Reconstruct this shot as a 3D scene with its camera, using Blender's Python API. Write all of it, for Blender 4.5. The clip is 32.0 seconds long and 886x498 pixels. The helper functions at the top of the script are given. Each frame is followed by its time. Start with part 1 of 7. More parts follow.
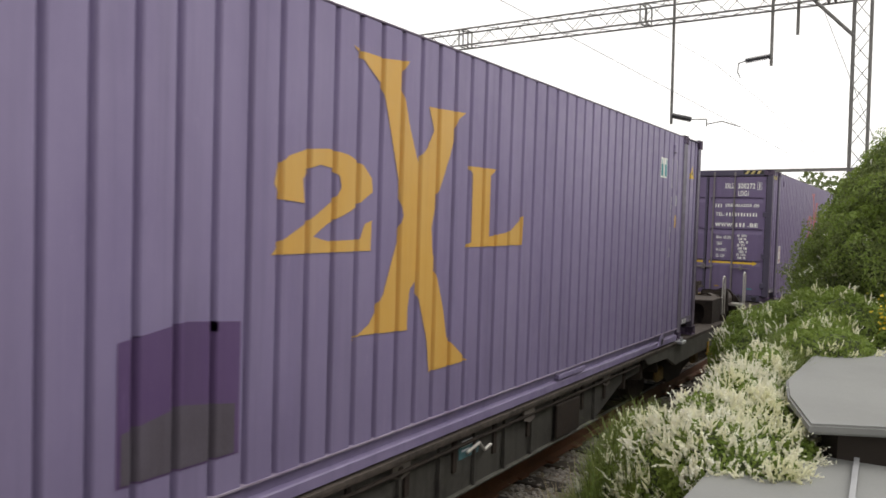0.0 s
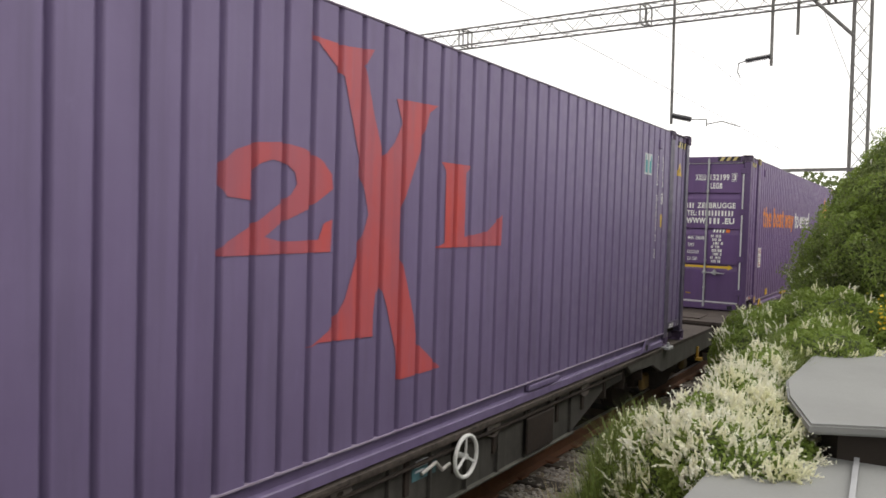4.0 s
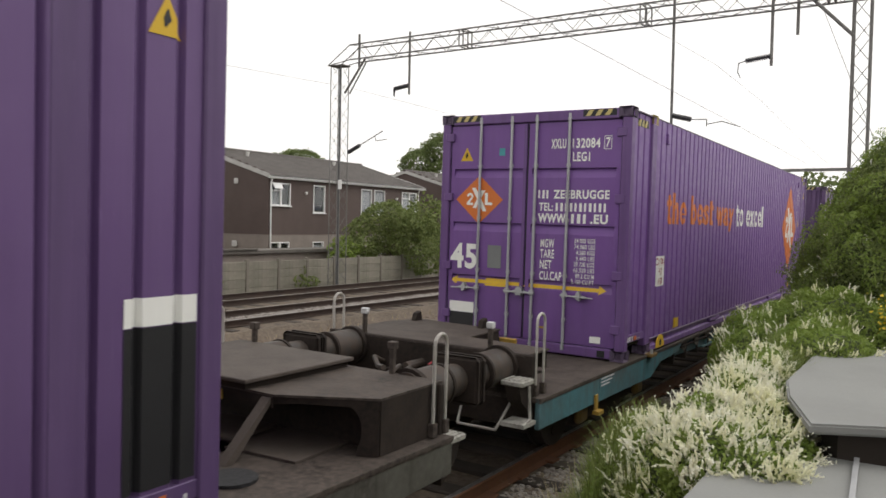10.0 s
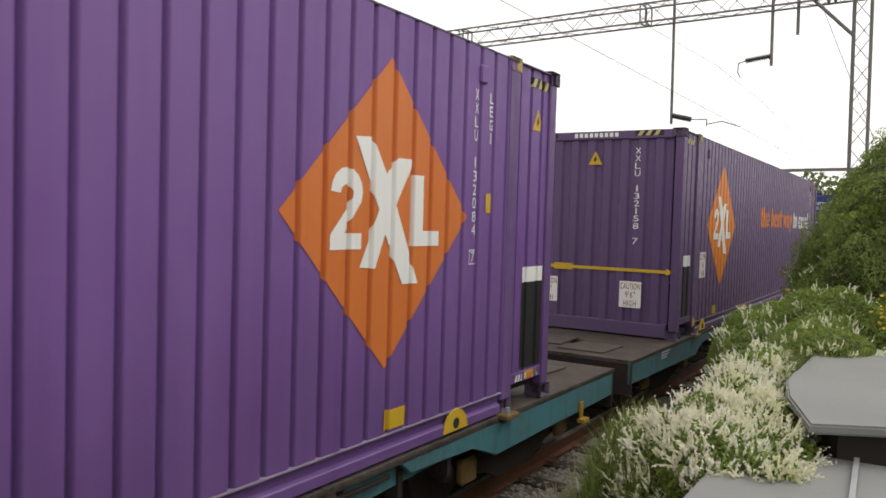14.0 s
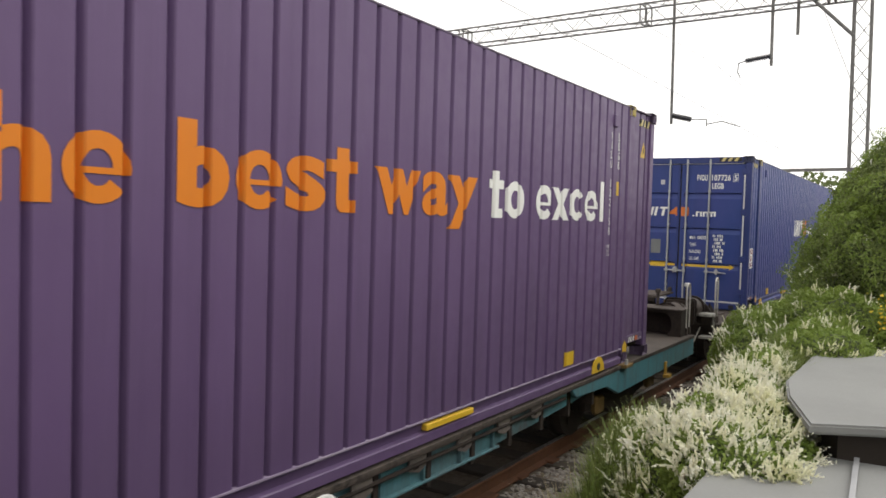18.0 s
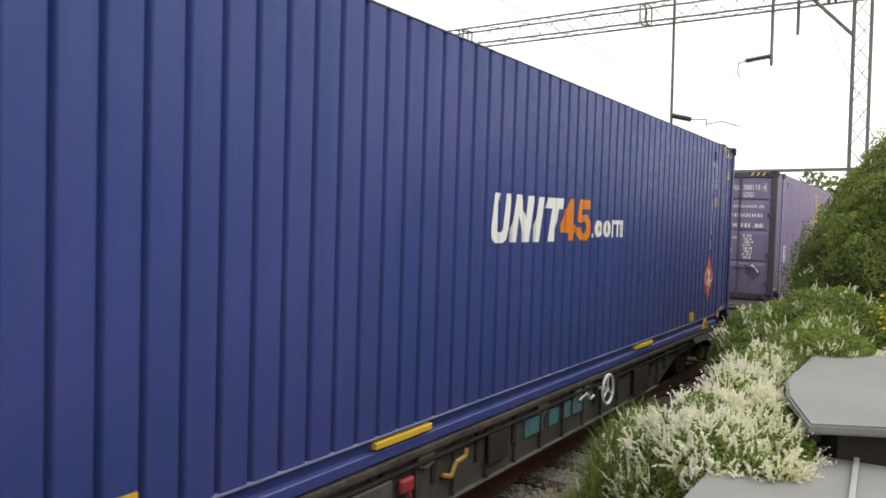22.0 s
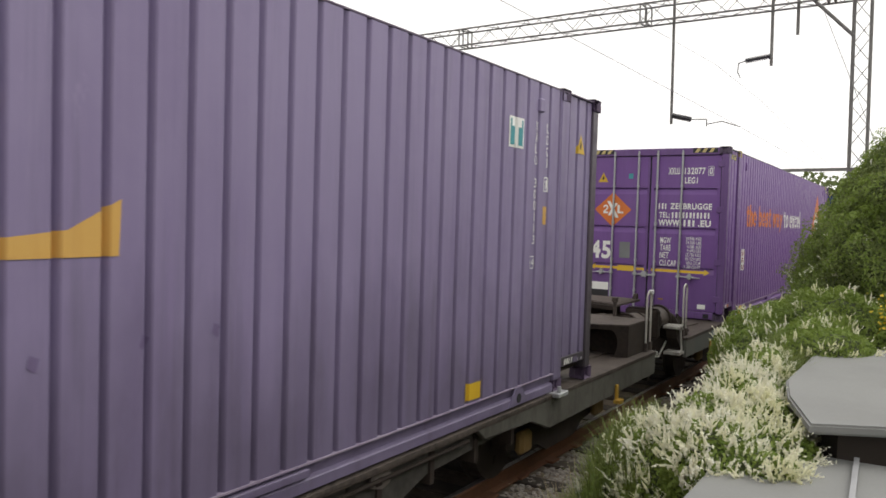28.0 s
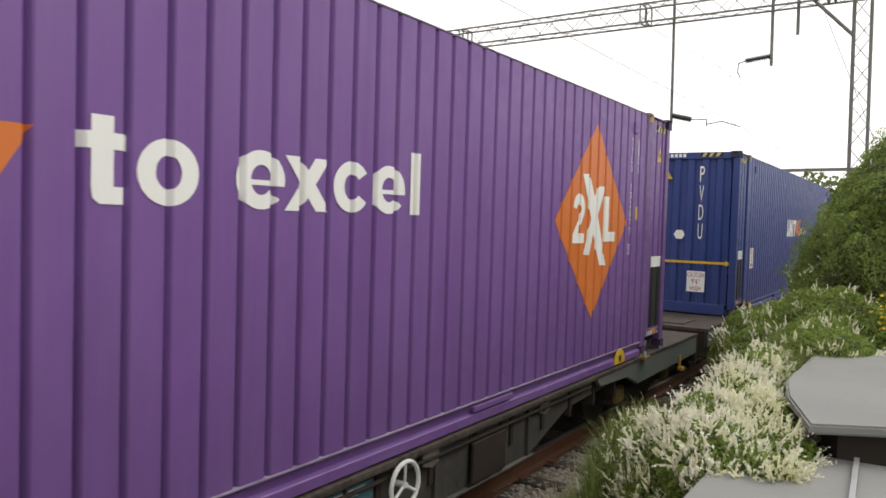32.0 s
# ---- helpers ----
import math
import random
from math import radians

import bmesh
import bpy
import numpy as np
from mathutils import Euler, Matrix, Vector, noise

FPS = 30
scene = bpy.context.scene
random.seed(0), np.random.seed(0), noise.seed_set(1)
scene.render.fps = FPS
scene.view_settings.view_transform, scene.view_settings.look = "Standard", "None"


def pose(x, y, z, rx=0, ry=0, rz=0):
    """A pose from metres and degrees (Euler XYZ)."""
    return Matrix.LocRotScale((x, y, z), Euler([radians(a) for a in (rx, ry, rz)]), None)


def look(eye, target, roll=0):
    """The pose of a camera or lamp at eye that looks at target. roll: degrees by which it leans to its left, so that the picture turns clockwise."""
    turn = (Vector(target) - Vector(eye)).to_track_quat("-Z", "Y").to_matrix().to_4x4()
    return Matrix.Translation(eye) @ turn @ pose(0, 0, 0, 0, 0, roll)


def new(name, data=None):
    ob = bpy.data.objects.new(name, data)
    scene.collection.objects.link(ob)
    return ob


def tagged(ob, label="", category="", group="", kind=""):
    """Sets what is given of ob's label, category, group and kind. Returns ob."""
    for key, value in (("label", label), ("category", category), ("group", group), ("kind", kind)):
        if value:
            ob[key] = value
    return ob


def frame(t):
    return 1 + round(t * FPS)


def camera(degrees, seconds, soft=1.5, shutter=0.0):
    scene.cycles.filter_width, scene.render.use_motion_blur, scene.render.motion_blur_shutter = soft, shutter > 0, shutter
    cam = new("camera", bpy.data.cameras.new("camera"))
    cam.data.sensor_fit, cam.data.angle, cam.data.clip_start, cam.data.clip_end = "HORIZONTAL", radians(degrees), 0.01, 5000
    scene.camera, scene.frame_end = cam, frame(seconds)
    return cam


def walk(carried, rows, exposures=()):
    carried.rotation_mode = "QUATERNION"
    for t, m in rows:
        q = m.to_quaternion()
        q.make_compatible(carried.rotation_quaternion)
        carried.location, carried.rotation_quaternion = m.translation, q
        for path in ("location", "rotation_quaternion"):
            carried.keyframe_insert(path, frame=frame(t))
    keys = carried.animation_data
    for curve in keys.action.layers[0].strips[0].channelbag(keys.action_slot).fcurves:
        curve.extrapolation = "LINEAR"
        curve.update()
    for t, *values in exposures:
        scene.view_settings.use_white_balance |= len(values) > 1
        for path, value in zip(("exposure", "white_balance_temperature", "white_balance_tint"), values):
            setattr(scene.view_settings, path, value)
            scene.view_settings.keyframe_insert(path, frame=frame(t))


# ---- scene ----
# ------------------------------------------------------------------ camera
cam = camera(60.03, 32.0, soft=1.6, shutter=0.1)
EYE = (4.201, 0.0, 2.38)
AIM = (-1.2043, 8.4068, 2.0500)
VIEW = look(EYE, AIM, 1.124)
walk(cam, [(0.0, VIEW), (32.0, VIEW)], exposures=[(0.0, 0.0), (2.0, -0.22), (3.3, 0.15), (6.0, 0.0), (7.5, 0.15), (9.0, 0.15), (10.5, -0.22), (12.0, 0.08), (13.0, 0.08), (14.4, -0.15), (17.0, 0.0), (19.0, 0.25), (20.5, -0.2), (22.5, 0.34), (24.0, 0.2), (24.5, 0.08), (25.0, -0.06), (28.0, -0.04), (29.0, -0.03), (29.5, -0.14), (31.0, 0.14), (32.0, 0.08)])

# the train's way along the track, second by second
RUN = [-28.92, -23.54, -18.36, -13.55, -8.83, -4.25, 0.33, 4.64, 8.80, 13.04, 17.21, 21.31, 25.20, 29.01, 32.91, 36.75,
       40.55, 44.20, 47.88, 51.56, 55.47, 59.24, 63.00, 66.87, 70.82, 74.94, 78.85, 82.95, 87.05, 91.20, 95.51, 99.87, 104.05]
DECK = 0.83          # deck above the rail tops
CANT = 0.73          # the near track leans towards the camera's side, degrees
SHIFT, RAISE = -0.009, 0.025
OFF = {"a": -31.18, "b": -11.71, "c": 6.11, "d": 25.61, "e": 43.41, "f": 62.94, "g": 80.76, "h": 100.23, "i": 118.05}

# ------------------------------------------------------------------ light: bright overcast
world = bpy.data.worlds.new("overcast_sky")
scene.world = world
world.use_nodes = True
wn = world.node_tree.nodes
wl = world.node_tree.links
wn.clear()
sky = wn.new("ShaderNodeTexSky")
sky.sky_type = "NISHITA"
sky.sun_disc = False
sky.sun_elevation = radians(52)
sky.sun_rotation = radians(47)
sky.dust_density = 6.0
sky.air_density = 1.0
sky.ozone_density = 1.0
grey = wn.new("ShaderNodeHueSaturation")
grey.inputs["Saturation"].default_value = 0.12
grey.inputs["Value"].default_value = 1.0
bg = wn.new("ShaderNodeBackground")
bg.inputs["Strength"].default_value = 0.13
out = wn.new("ShaderNodeOutputWorld")
cloud = wn.new("ShaderNodeMix")                 # an even layer of bright cloud over the clear sky
cloud.data_type = "RGBA"
cloud.inputs[0].default_value = 0.85
cloud.inputs[7].default_value = (10.6, 10.35, 10.05, 1)
wl.new(sky.outputs[0], grey.inputs["Color"])
wl.new(grey.outputs[0], cloud.inputs[6])
wl.new(cloud.outputs[2], bg.inputs["Color"])
wl.new(bg.outputs[0], out.inputs["Surface"])

sun_data = bpy.data.lights.new("sun", "SUN")
sun_data.energy = 0.9
sun_data.angle = radians(40)
sun_data.color = (1.0, 0.97, 0.92)
sun = new("sun", sun_data)
# high, on the camera's side of the track and ahead of it
sun.matrix_world = look((26.0, 24.0, 44.0), (0, 0, 0))


# ------------------------------------------------------------------ materials
def _mix(nt, fac, a, b):
    n = nt.nodes.new("ShaderNodeMix")
    n.data_type = "RGBA"
    for sock, v in ((n.inputs[0], fac), (n.inputs[6], a), (n.inputs[7], b)):
        if hasattr(v, "is_linked"):
            nt.links.new(v, sock)
        elif isinstance(v, (int, float)):
            sock.default_value = v
        else:
            sock.default_value = (*v[:3], 1)
    return n.outputs[2]


def _noise(nt, vec, scale, detail=4.0, rough=0.6):
    n = nt.nodes.new("ShaderNodeTexNoise")
    n.inputs["Scale"].default_value = scale
    n.inputs["Detail"].default_value = detail
    n.inputs["Roughness"].default_value = rough
    if vec is not None:
        nt.links.new(vec, n.inputs["Vector"])
    return n.outputs[0]


def _ramp(nt, fac, lo, hi, v0=0.0, v1=1.0):
    n = nt.nodes.new("ShaderNodeMapRange")
    n.inputs[1].default_value, n.inputs[2].default_value = lo, hi
    n.inputs[3].default_value, n.inputs[4].default_value = v0, v1
    nt.links.new(fac, n.inputs[0])
    return n.outputs[0]


def _scaled(nt, vec, sx, sy, sz):
    n = nt.nodes.new("ShaderNodeMapping")
    n.inputs["Scale"].default_value = (sx, sy, sz)
    nt.links.new(vec, n.inputs["Vector"])
    return n.outputs[0]


def material(name, base, dark=None, light=None, rough=0.6, metal=0.0, grain=60.0, patch=1.3, bump=0.15, bump_scale=None,
             streak=0.0, vary=0.0, amount=0.6, spec=0.4):
    """A surface with stains at a large scale, grain at a small one, relief, and, where asked, vertical streaks."""
    m = bpy.data.materials.new(name)
    m.use_nodes = True
    nt = m.node_tree
    b = nt.nodes["Principled BSDF"]
    co = nt.nodes.new("ShaderNodeTexCoord").outputs["Object"]
    dark = dark or tuple(c * 0.6 for c in base)
    light = light or tuple(min(1, c * 1.3) for c in base)
    big = _ramp(nt, _noise(nt, co, patch, 5, 0.62), 0.38, 0.66)
    fine = _ramp(nt, _noise(nt, co, grain, 3, 0.6), 0.35, 0.7)
    col = _mix(nt, _ramp(nt, big, 0, 1, 0, amount), base, dark)
    col = _mix(nt, _ramp(nt, fine, 0, 1, 0, amount * 0.6), col, light)
    if streak:
        st = _ramp(nt, _noise(nt, _scaled(nt, co, 9, 9, 0.35), 1.0, 6, 0.7), 0.48, 0.75, 0, streak)
        col = _mix(nt, st, col, dark)
    if vary:
        rnd = nt.nodes.new("ShaderNodeObjectInfo").outputs["Random"]
        hs = nt.nodes.new("ShaderNodeHueSaturation")
        nt.links.new(_ramp(nt, rnd, 0, 1, 1 - vary, 1 + vary), hs.inputs["Value"])
        nt.links.new(col, hs.inputs["Color"])
        col = hs.outputs[0]
    nt.links.new(col, b.inputs["Base Color"])
    nt.links.new(_ramp(nt, fine, 0, 1, max(0.05, rough - 0.1), min(1, rough + 0.12)), b.inputs["Roughness"])
    b.inputs["Metallic"].default_value = metal
    b.inputs["Specular IOR Level"].default_value = spec
    if bump:
        bp = nt.nodes.new("ShaderNodeBump")
        bp.inputs["Strength"].default_value = bump
        bp.inputs["Distance"].default_value = 0.02
        nt.links.new(_noise(nt, co, bump_scale or grain, 5, 0.65), bp.inputs["Height"])
        nt.links.new(bp.outputs[0], b.inputs["Normal"])
    return m


def foliage(name, a, b_, c, thin=0.3):
    """Leaves: each island of the mesh takes its own green."""
    m = bpy.data.materials.new(name)
    m.use_nodes = True
    nt = m.node_tree
    b = nt.nodes["Principled BSDF"]
    geo = nt.nodes.new("ShaderNodeNewGeometry")
    co = nt.nodes.new("ShaderNodeTexCoord").outputs["Object"]
    col = _mix(nt, geo.outputs["Random Per Island"], a, b_)
    col = _mix(nt, _ramp(nt, _noise(nt, co, 2.5, 4), 0.4, 0.65), col, c)
    nt.links.new(col, b.inputs["Base Color"])
    b.inputs["Roughness"].default_value = 0.55
    b.inputs["Specular IOR Level"].default_value = 0.3
    tr = nt.nodes.new("ShaderNodeBsdfTranslucent")
    nt.links.new(col, tr.inputs["Color"])
    mx = nt.nodes.new("ShaderNodeMixShader")
    mx.inputs[0].default_value = thin
    o = nt.nodes["Material Output"]
    nt.links.new(b.outputs[0], mx.inputs[1])
    nt.links.new(tr.outputs[0], mx.inputs[2])
    nt.links.new(mx.outputs[0], o.inputs["Surface"])
    return m


def container_paint(name, base, fade, grime, fade_amount=0.35, grime_amount=0.35, low=0.0, rust=0.05, rough=0.38):
    """Weathered container paint: fading in panels, fine scratches, rain streaks, grime, a little rust and, with low, a
    darker foot.
    """
    m = bpy.data.materials.new(name)
    m.use_nodes = True
    nt = m.node_tree
    b = nt.nodes["Principled BSDF"]
    co = nt.nodes.new("ShaderNodeTexCoord").outputs["Object"]
    f1 = _ramp(nt, _noise(nt, _scaled(nt, co, 1, 1, 0.6), 0.9, 6, 0.65), 0.4, 0.62, 0, fade_amount)
    col = _mix(nt, f1, base, fade)
    st = _ramp(nt, _noise(nt, _scaled(nt, co, 7, 7, 0.28), 1.0, 7, 0.72), 0.5, 0.78, 0, grime_amount)
    col = _mix(nt, st, col, grime)
    sc = _ramp(nt, _noise(nt, _scaled(nt, co, 12, 12, 2.2), 1.0, 6, 0.8), 0.63, 0.8, 0, fade_amount)
    col = _mix(nt, sc, col, tuple(min(1, c * 1.5 + 0.03) for c in fade))
    rib = _ramp(nt, _noise(nt, _scaled(nt, co, 0.4, 4.4, 0.22), 1.0, 3, 0.6), 0.38, 0.66, 0, fade_amount * 0.9)
    col = _mix(nt, rib, col, fade)
    scuff = _ramp(nt, _noise(nt, _scaled(nt, co, 3, 16, 0.7), 1.0, 5, 0.7), 0.66, 0.78, 0, fade_amount * 0.9)
    col = _mix(nt, scuff, col, tuple(min(1, c * 1.25 + 0.05) for c in fade))
    ru = _ramp(nt, _noise(nt, _scaled(nt, co, 3, 3, 1.6), 2.0, 8, 0.75), 0.68, 0.76, 0, min(1, rust * 6))
    col = _mix(nt, ru, col, (0.09, 0.04, 0.025))
    # low darkens the foot: soot on g, shade put into the paint on others
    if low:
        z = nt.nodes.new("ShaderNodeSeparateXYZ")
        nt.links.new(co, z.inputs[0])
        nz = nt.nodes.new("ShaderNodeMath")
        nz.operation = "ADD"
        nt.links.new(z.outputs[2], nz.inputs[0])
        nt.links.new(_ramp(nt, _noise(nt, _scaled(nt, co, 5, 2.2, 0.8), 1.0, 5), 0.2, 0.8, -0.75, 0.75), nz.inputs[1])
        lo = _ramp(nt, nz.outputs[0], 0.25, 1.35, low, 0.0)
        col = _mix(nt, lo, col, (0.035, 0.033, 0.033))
    nt.links.new(col, b.inputs["Base Color"])
    nt.links.new(_ramp(nt, _noise(nt, co, 8, 4), 0.3, 0.7, rough - 0.08, rough + 0.15), b.inputs["Roughness"])
    b.inputs["Specular IOR Level"].default_value = 0.27
    bp = nt.nodes.new("ShaderNodeBump")
    bp.inputs["Strength"].default_value = 0.12
    bp.inputs["Distance"].default_value = 0.03
    nt.links.new(_noise(nt, co, 3.0, 4, 0.6), bp.inputs["Height"])
    nt.links.new(bp.outputs[0], b.inputs["Normal"])
    return m


PAINT = {
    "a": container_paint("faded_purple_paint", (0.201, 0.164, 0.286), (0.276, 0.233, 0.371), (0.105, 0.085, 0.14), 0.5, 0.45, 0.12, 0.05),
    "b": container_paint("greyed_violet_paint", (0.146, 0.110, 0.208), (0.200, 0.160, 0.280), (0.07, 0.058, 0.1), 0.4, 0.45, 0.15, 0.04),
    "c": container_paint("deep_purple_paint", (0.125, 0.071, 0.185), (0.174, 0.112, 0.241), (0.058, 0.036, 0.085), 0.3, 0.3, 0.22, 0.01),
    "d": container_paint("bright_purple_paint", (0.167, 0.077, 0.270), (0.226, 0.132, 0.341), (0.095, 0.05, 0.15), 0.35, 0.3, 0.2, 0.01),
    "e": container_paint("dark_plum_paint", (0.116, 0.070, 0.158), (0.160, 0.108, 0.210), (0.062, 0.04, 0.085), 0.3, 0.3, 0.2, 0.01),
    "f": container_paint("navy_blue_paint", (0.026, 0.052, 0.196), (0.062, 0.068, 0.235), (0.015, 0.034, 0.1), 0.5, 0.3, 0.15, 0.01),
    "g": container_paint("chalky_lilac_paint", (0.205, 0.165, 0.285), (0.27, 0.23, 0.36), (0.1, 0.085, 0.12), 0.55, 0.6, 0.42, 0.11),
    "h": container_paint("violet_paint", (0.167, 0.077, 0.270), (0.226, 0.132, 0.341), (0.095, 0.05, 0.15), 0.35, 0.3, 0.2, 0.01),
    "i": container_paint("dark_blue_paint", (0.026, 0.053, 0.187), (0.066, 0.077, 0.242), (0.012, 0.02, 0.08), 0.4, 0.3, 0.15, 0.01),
}
WORN_FRAME = {
    "a": container_paint("grimy_purple_frame", (0.10, 0.085, 0.125), (0.15, 0.13, 0.19), (0.05, 0.042, 0.05), 0.5, 0.6, 0.0, 0.12),
    "g": container_paint("rusty_lilac_frame", (0.075, 0.062, 0.078), (0.12, 0.1, 0.13), (0.035, 0.03, 0.03), 0.5, 0.7, 0.5, 0.16),
    "d": container_paint("scuffed_bright_frame", (0.13, 0.066, 0.20), (0.2, 0.12, 0.29), (0.06, 0.04, 0.085), 0.4, 0.6, 0.0, 0.04),
    "h": container_paint("scuffed_violet_frame", (0.135, 0.068, 0.21), (0.2, 0.12, 0.29), (0.06, 0.04, 0.085), 0.4, 0.6, 0.0, 0.05),
    "c": container_paint("scuffed_deep_frame", (0.098, 0.058, 0.145), (0.15, 0.1, 0.2), (0.045, 0.03, 0.065), 0.4, 0.5, 0.0, 0.03),
    "f": container_paint("scuffed_navy_frame", (0.024, 0.042, 0.15), (0.06, 0.066, 0.2), (0.012, 0.022, 0.07), 0.4, 0.5, 0.0, 0.03),
    "b": container_paint("grimy_violet_frame", (0.07, 0.06, 0.1), (0.1, 0.09, 0.13), (0.04, 0.035, 0.045), 0.4, 0.6, 0.0, 0.09),
}
M_ORANGE = container_paint("orange_paint", (0.62, 0.16, 0.03), (0.66, 0.24, 0.08), (0.4, 0.1, 0.03), 0.3, 0.25, 0, 0.0)
M_ORANGE_NEW = container_paint("fresh_orange_paint", (0.68, 0.2, 0.014), (0.7, 0.26, 0.04), (0.5, 0.13, 0.02), 0.2, 0.2, 0, 0.0)
M_WHITEP = container_paint("white_lettering_paint", (0.8, 0.8, 0.76), (0.85, 0.85, 0.82), (0.5, 0.5, 0.5), 0.3, 0.3, 0, 0.0)
M_GREYW = container_paint("dulled_white_lettering_paint", (0.5, 0.5, 0.52), (0.6, 0.6, 0.6), (0.25, 0.22, 0.28), 0.4, 0.5, 0, 0.0)
M_OCHRE = container_paint("faded_yellow_paint", (0.6, 0.34, 0.075), (0.62, 0.42, 0.16), (0.42, 0.2, 0.05), 0.4, 0.4, 0, 0.02)
M_REDP = container_paint("faded_red_paint", (0.5, 0.075, 0.065), (0.32, 0.11, 0.15), (0.2, 0.07, 0.11), 0.75, 0.7, 0, 0.0)
M_LOZENGE = container_paint("orange_red_paint", (0.62, 0.11, 0.05), (0.66, 0.2, 0.12), (0.4, 0.07, 0.04), 0.3, 0.25, 0, 0.0)
M_YELLOW = container_paint("yellow_paint", (0.6, 0.38, 0.02), (0.62, 0.42, 0.08), (0.35, 0.2, 0.03), 0.3, 0.35, 0, 0.02)
# Pale lip colours: wear, and the rail edge's highlight put into the paint.
M_LIP = container_paint("worn_and_highlit_rail_edge", (0.24, 0.19, 0.28), (0.34, 0.3, 0.36), (0.12, 0.08, 0.14), 0.6, 0.6, 0, 0.08)
M_LIPBLUE = container_paint("worn_and_highlit_blue_edge", (0.13, 0.14, 0.26), (0.24, 0.25, 0.34), (0.04, 0.05, 0.12), 0.6, 0.6, 0, 0.08)
M_STOP = container_paint("ochre_stop_paint", (0.34, 0.2, 0.025), (0.38, 0.26, 0.08), (0.14, 0.085, 0.03), 0.4, 0.5, 0, 0.05)
M_CAST = container_paint("grimy_casting_paint", (0.095, 0.068, 0.115), (0.13, 0.1, 0.15), (0.03, 0.026, 0.03), 0.4, 0.7, 0, 0.12)
M_CASTBLUE = container_paint("grimy_blue_casting_paint", (0.03, 0.035, 0.085), (0.06, 0.065, 0.11), (0.018, 0.018, 0.03), 0.4, 0.7, 0, 0.1)
M_HAZ = container_paint("dull_hazard_yellow", (0.5, 0.4, 0.13), (0.55, 0.48, 0.25), (0.2, 0.17, 0.1), 0.4, 0.5, 0, 0.03)
M_TEALP = material("teal_label_print", (0.06, 0.3, 0.33), rough=0.5, bump=0)
M_BLACKP = material("black_print", (0.02, 0.02, 0.022), rough=0.5, bump=0)
M_REDPRINT = material("dark_red_print", (0.28, 0.03, 0.03), rough=0.5, bump=0)
M_GREYLAB = material("grey_metal_plate", (0.2, 0.21, 0.21), rough=0.5, metal=0.3)
M_GALV = material("galvanised_rod", (0.42, 0.43, 0.44), dark=(0.27, 0.26, 0.26), rough=0.5, metal=0.5, grain=40, streak=0.3)
M_OLDROD = material("grimy_painted_rod", (0.11, 0.095, 0.12), dark=(0.055, 0.045, 0.05), rough=0.6, metal=0.2, grain=40, streak=0.5)
M_MIDROD = material("weathered_painted_rod", (0.19, 0.17, 0.19), dark=(0.1, 0.085, 0.08), light=(0.27, 0.25, 0.26), rough=0.55, metal=0.1, grain=40, streak=0.4)
M_GASKET = material("white_door_gasket", (0.6, 0.6, 0.6), dark=(0.35, 0.35, 0.36), rough=0.6, grain=30)
M_RUBBER_AND_HOLES = material("black_rubber_and_hole_shade", (0.02, 0.02, 0.022), rough=0.7)
M_DECK = material("grimy_steel_deck", (0.062, 0.05, 0.043), dark=(0.02, 0.016, 0.014), light=(0.135, 0.11, 0.095), rough=0.75, metal=0.0, patch=2.6, grain=22, amount=1.0, bump=0.3, spec=0.2)
M_PLATE = material("scuffed_deck_plate", (0.08, 0.065, 0.056), dark=(0.035, 0.028, 0.025), light=(0.13, 0.108, 0.094), rough=0.7, metal=0.0, patch=3, grain=50, amount=0.7, spec=0.2)
M_FRAME = material("sooty_underframe_steel", (0.028, 0.021, 0.018), dark=(0.01, 0.008, 0.0075), light=(0.06, 0.046, 0.036), rough=0.8, metal=0.0, patch=3, grain=25, amount=0.8, spec=0.2)
M_SOLE_OLD = material("weathered_grey_green_solebar", (0.085, 0.082, 0.07), dark=(0.03, 0.025, 0.02), light=(0.15, 0.145, 0.125), rough=0.7, metal=0.1, patch=2.4, grain=18, streak=0.6, amount=0.85)
M_SOLE_DARK = material("sooty_grey_girder", (0.05, 0.046, 0.04), dark=(0.018, 0.015, 0.013), light=(0.1, 0.094, 0.082), rough=0.75, patch=1.6, grain=14, streak=0.6, amount=0.9)
M_SOLE_TEAL = material("weathered_teal_solebar", (0.04, 0.165, 0.195), dark=(0.065, 0.075, 0.075), light=(0.11, 0.22, 0.25), rough=0.65, metal=0.05, patch=1.1, grain=14, streak=0.75, amount=1.0)
M_SOLE_MIX = material("dirty_teal_and_grey_solebar", (0.115, 0.108, 0.094), dark=(0.05, 0.09, 0.087), light=(0.19, 0.18, 0.16), rough=0.7, patch=0.8, grain=18, streak=0.3, amount=0.8)
M_FLAP = material("scuffed_guide_steel", (0.15, 0.125, 0.11), dark=(0.06, 0.05, 0.045), light=(0.26, 0.23, 0.21), rough=0.7, patch=5, grain=40, amount=0.8)
M_TAP = material("red_painted_tap", (0.3, 0.03, 0.04), dark=(0.12, 0.02, 0.025), rough=0.6, patch=8)
M_RUST = material("rusty_steel", (0.13, 0.055, 0.028), dark=(0.06, 0.028, 0.017), light=(0.2, 0.1, 0.055), rough=0.85, metal=0.1, patch=4, grain=40)
M_RAILTOP = material("polished_rail_head", (0.42, 0.4, 0.38), rough=0.35, metal=0.9, grain=30, bump=0.03)
M_RAILDARK = material("brown_rail_side", (0.05, 0.032, 0.024), dark=(0.02, 0.015, 0.013), rough=0.85, grain=30)
M_SLEEPER = material("oiled_timber_sleeper", (0.05, 0.038, 0.03), dark=(0.02, 0.016, 0.014), light=(0.09, 0.07, 0.055), rough=0.85, patch=5, grain=50, vary=0.25)
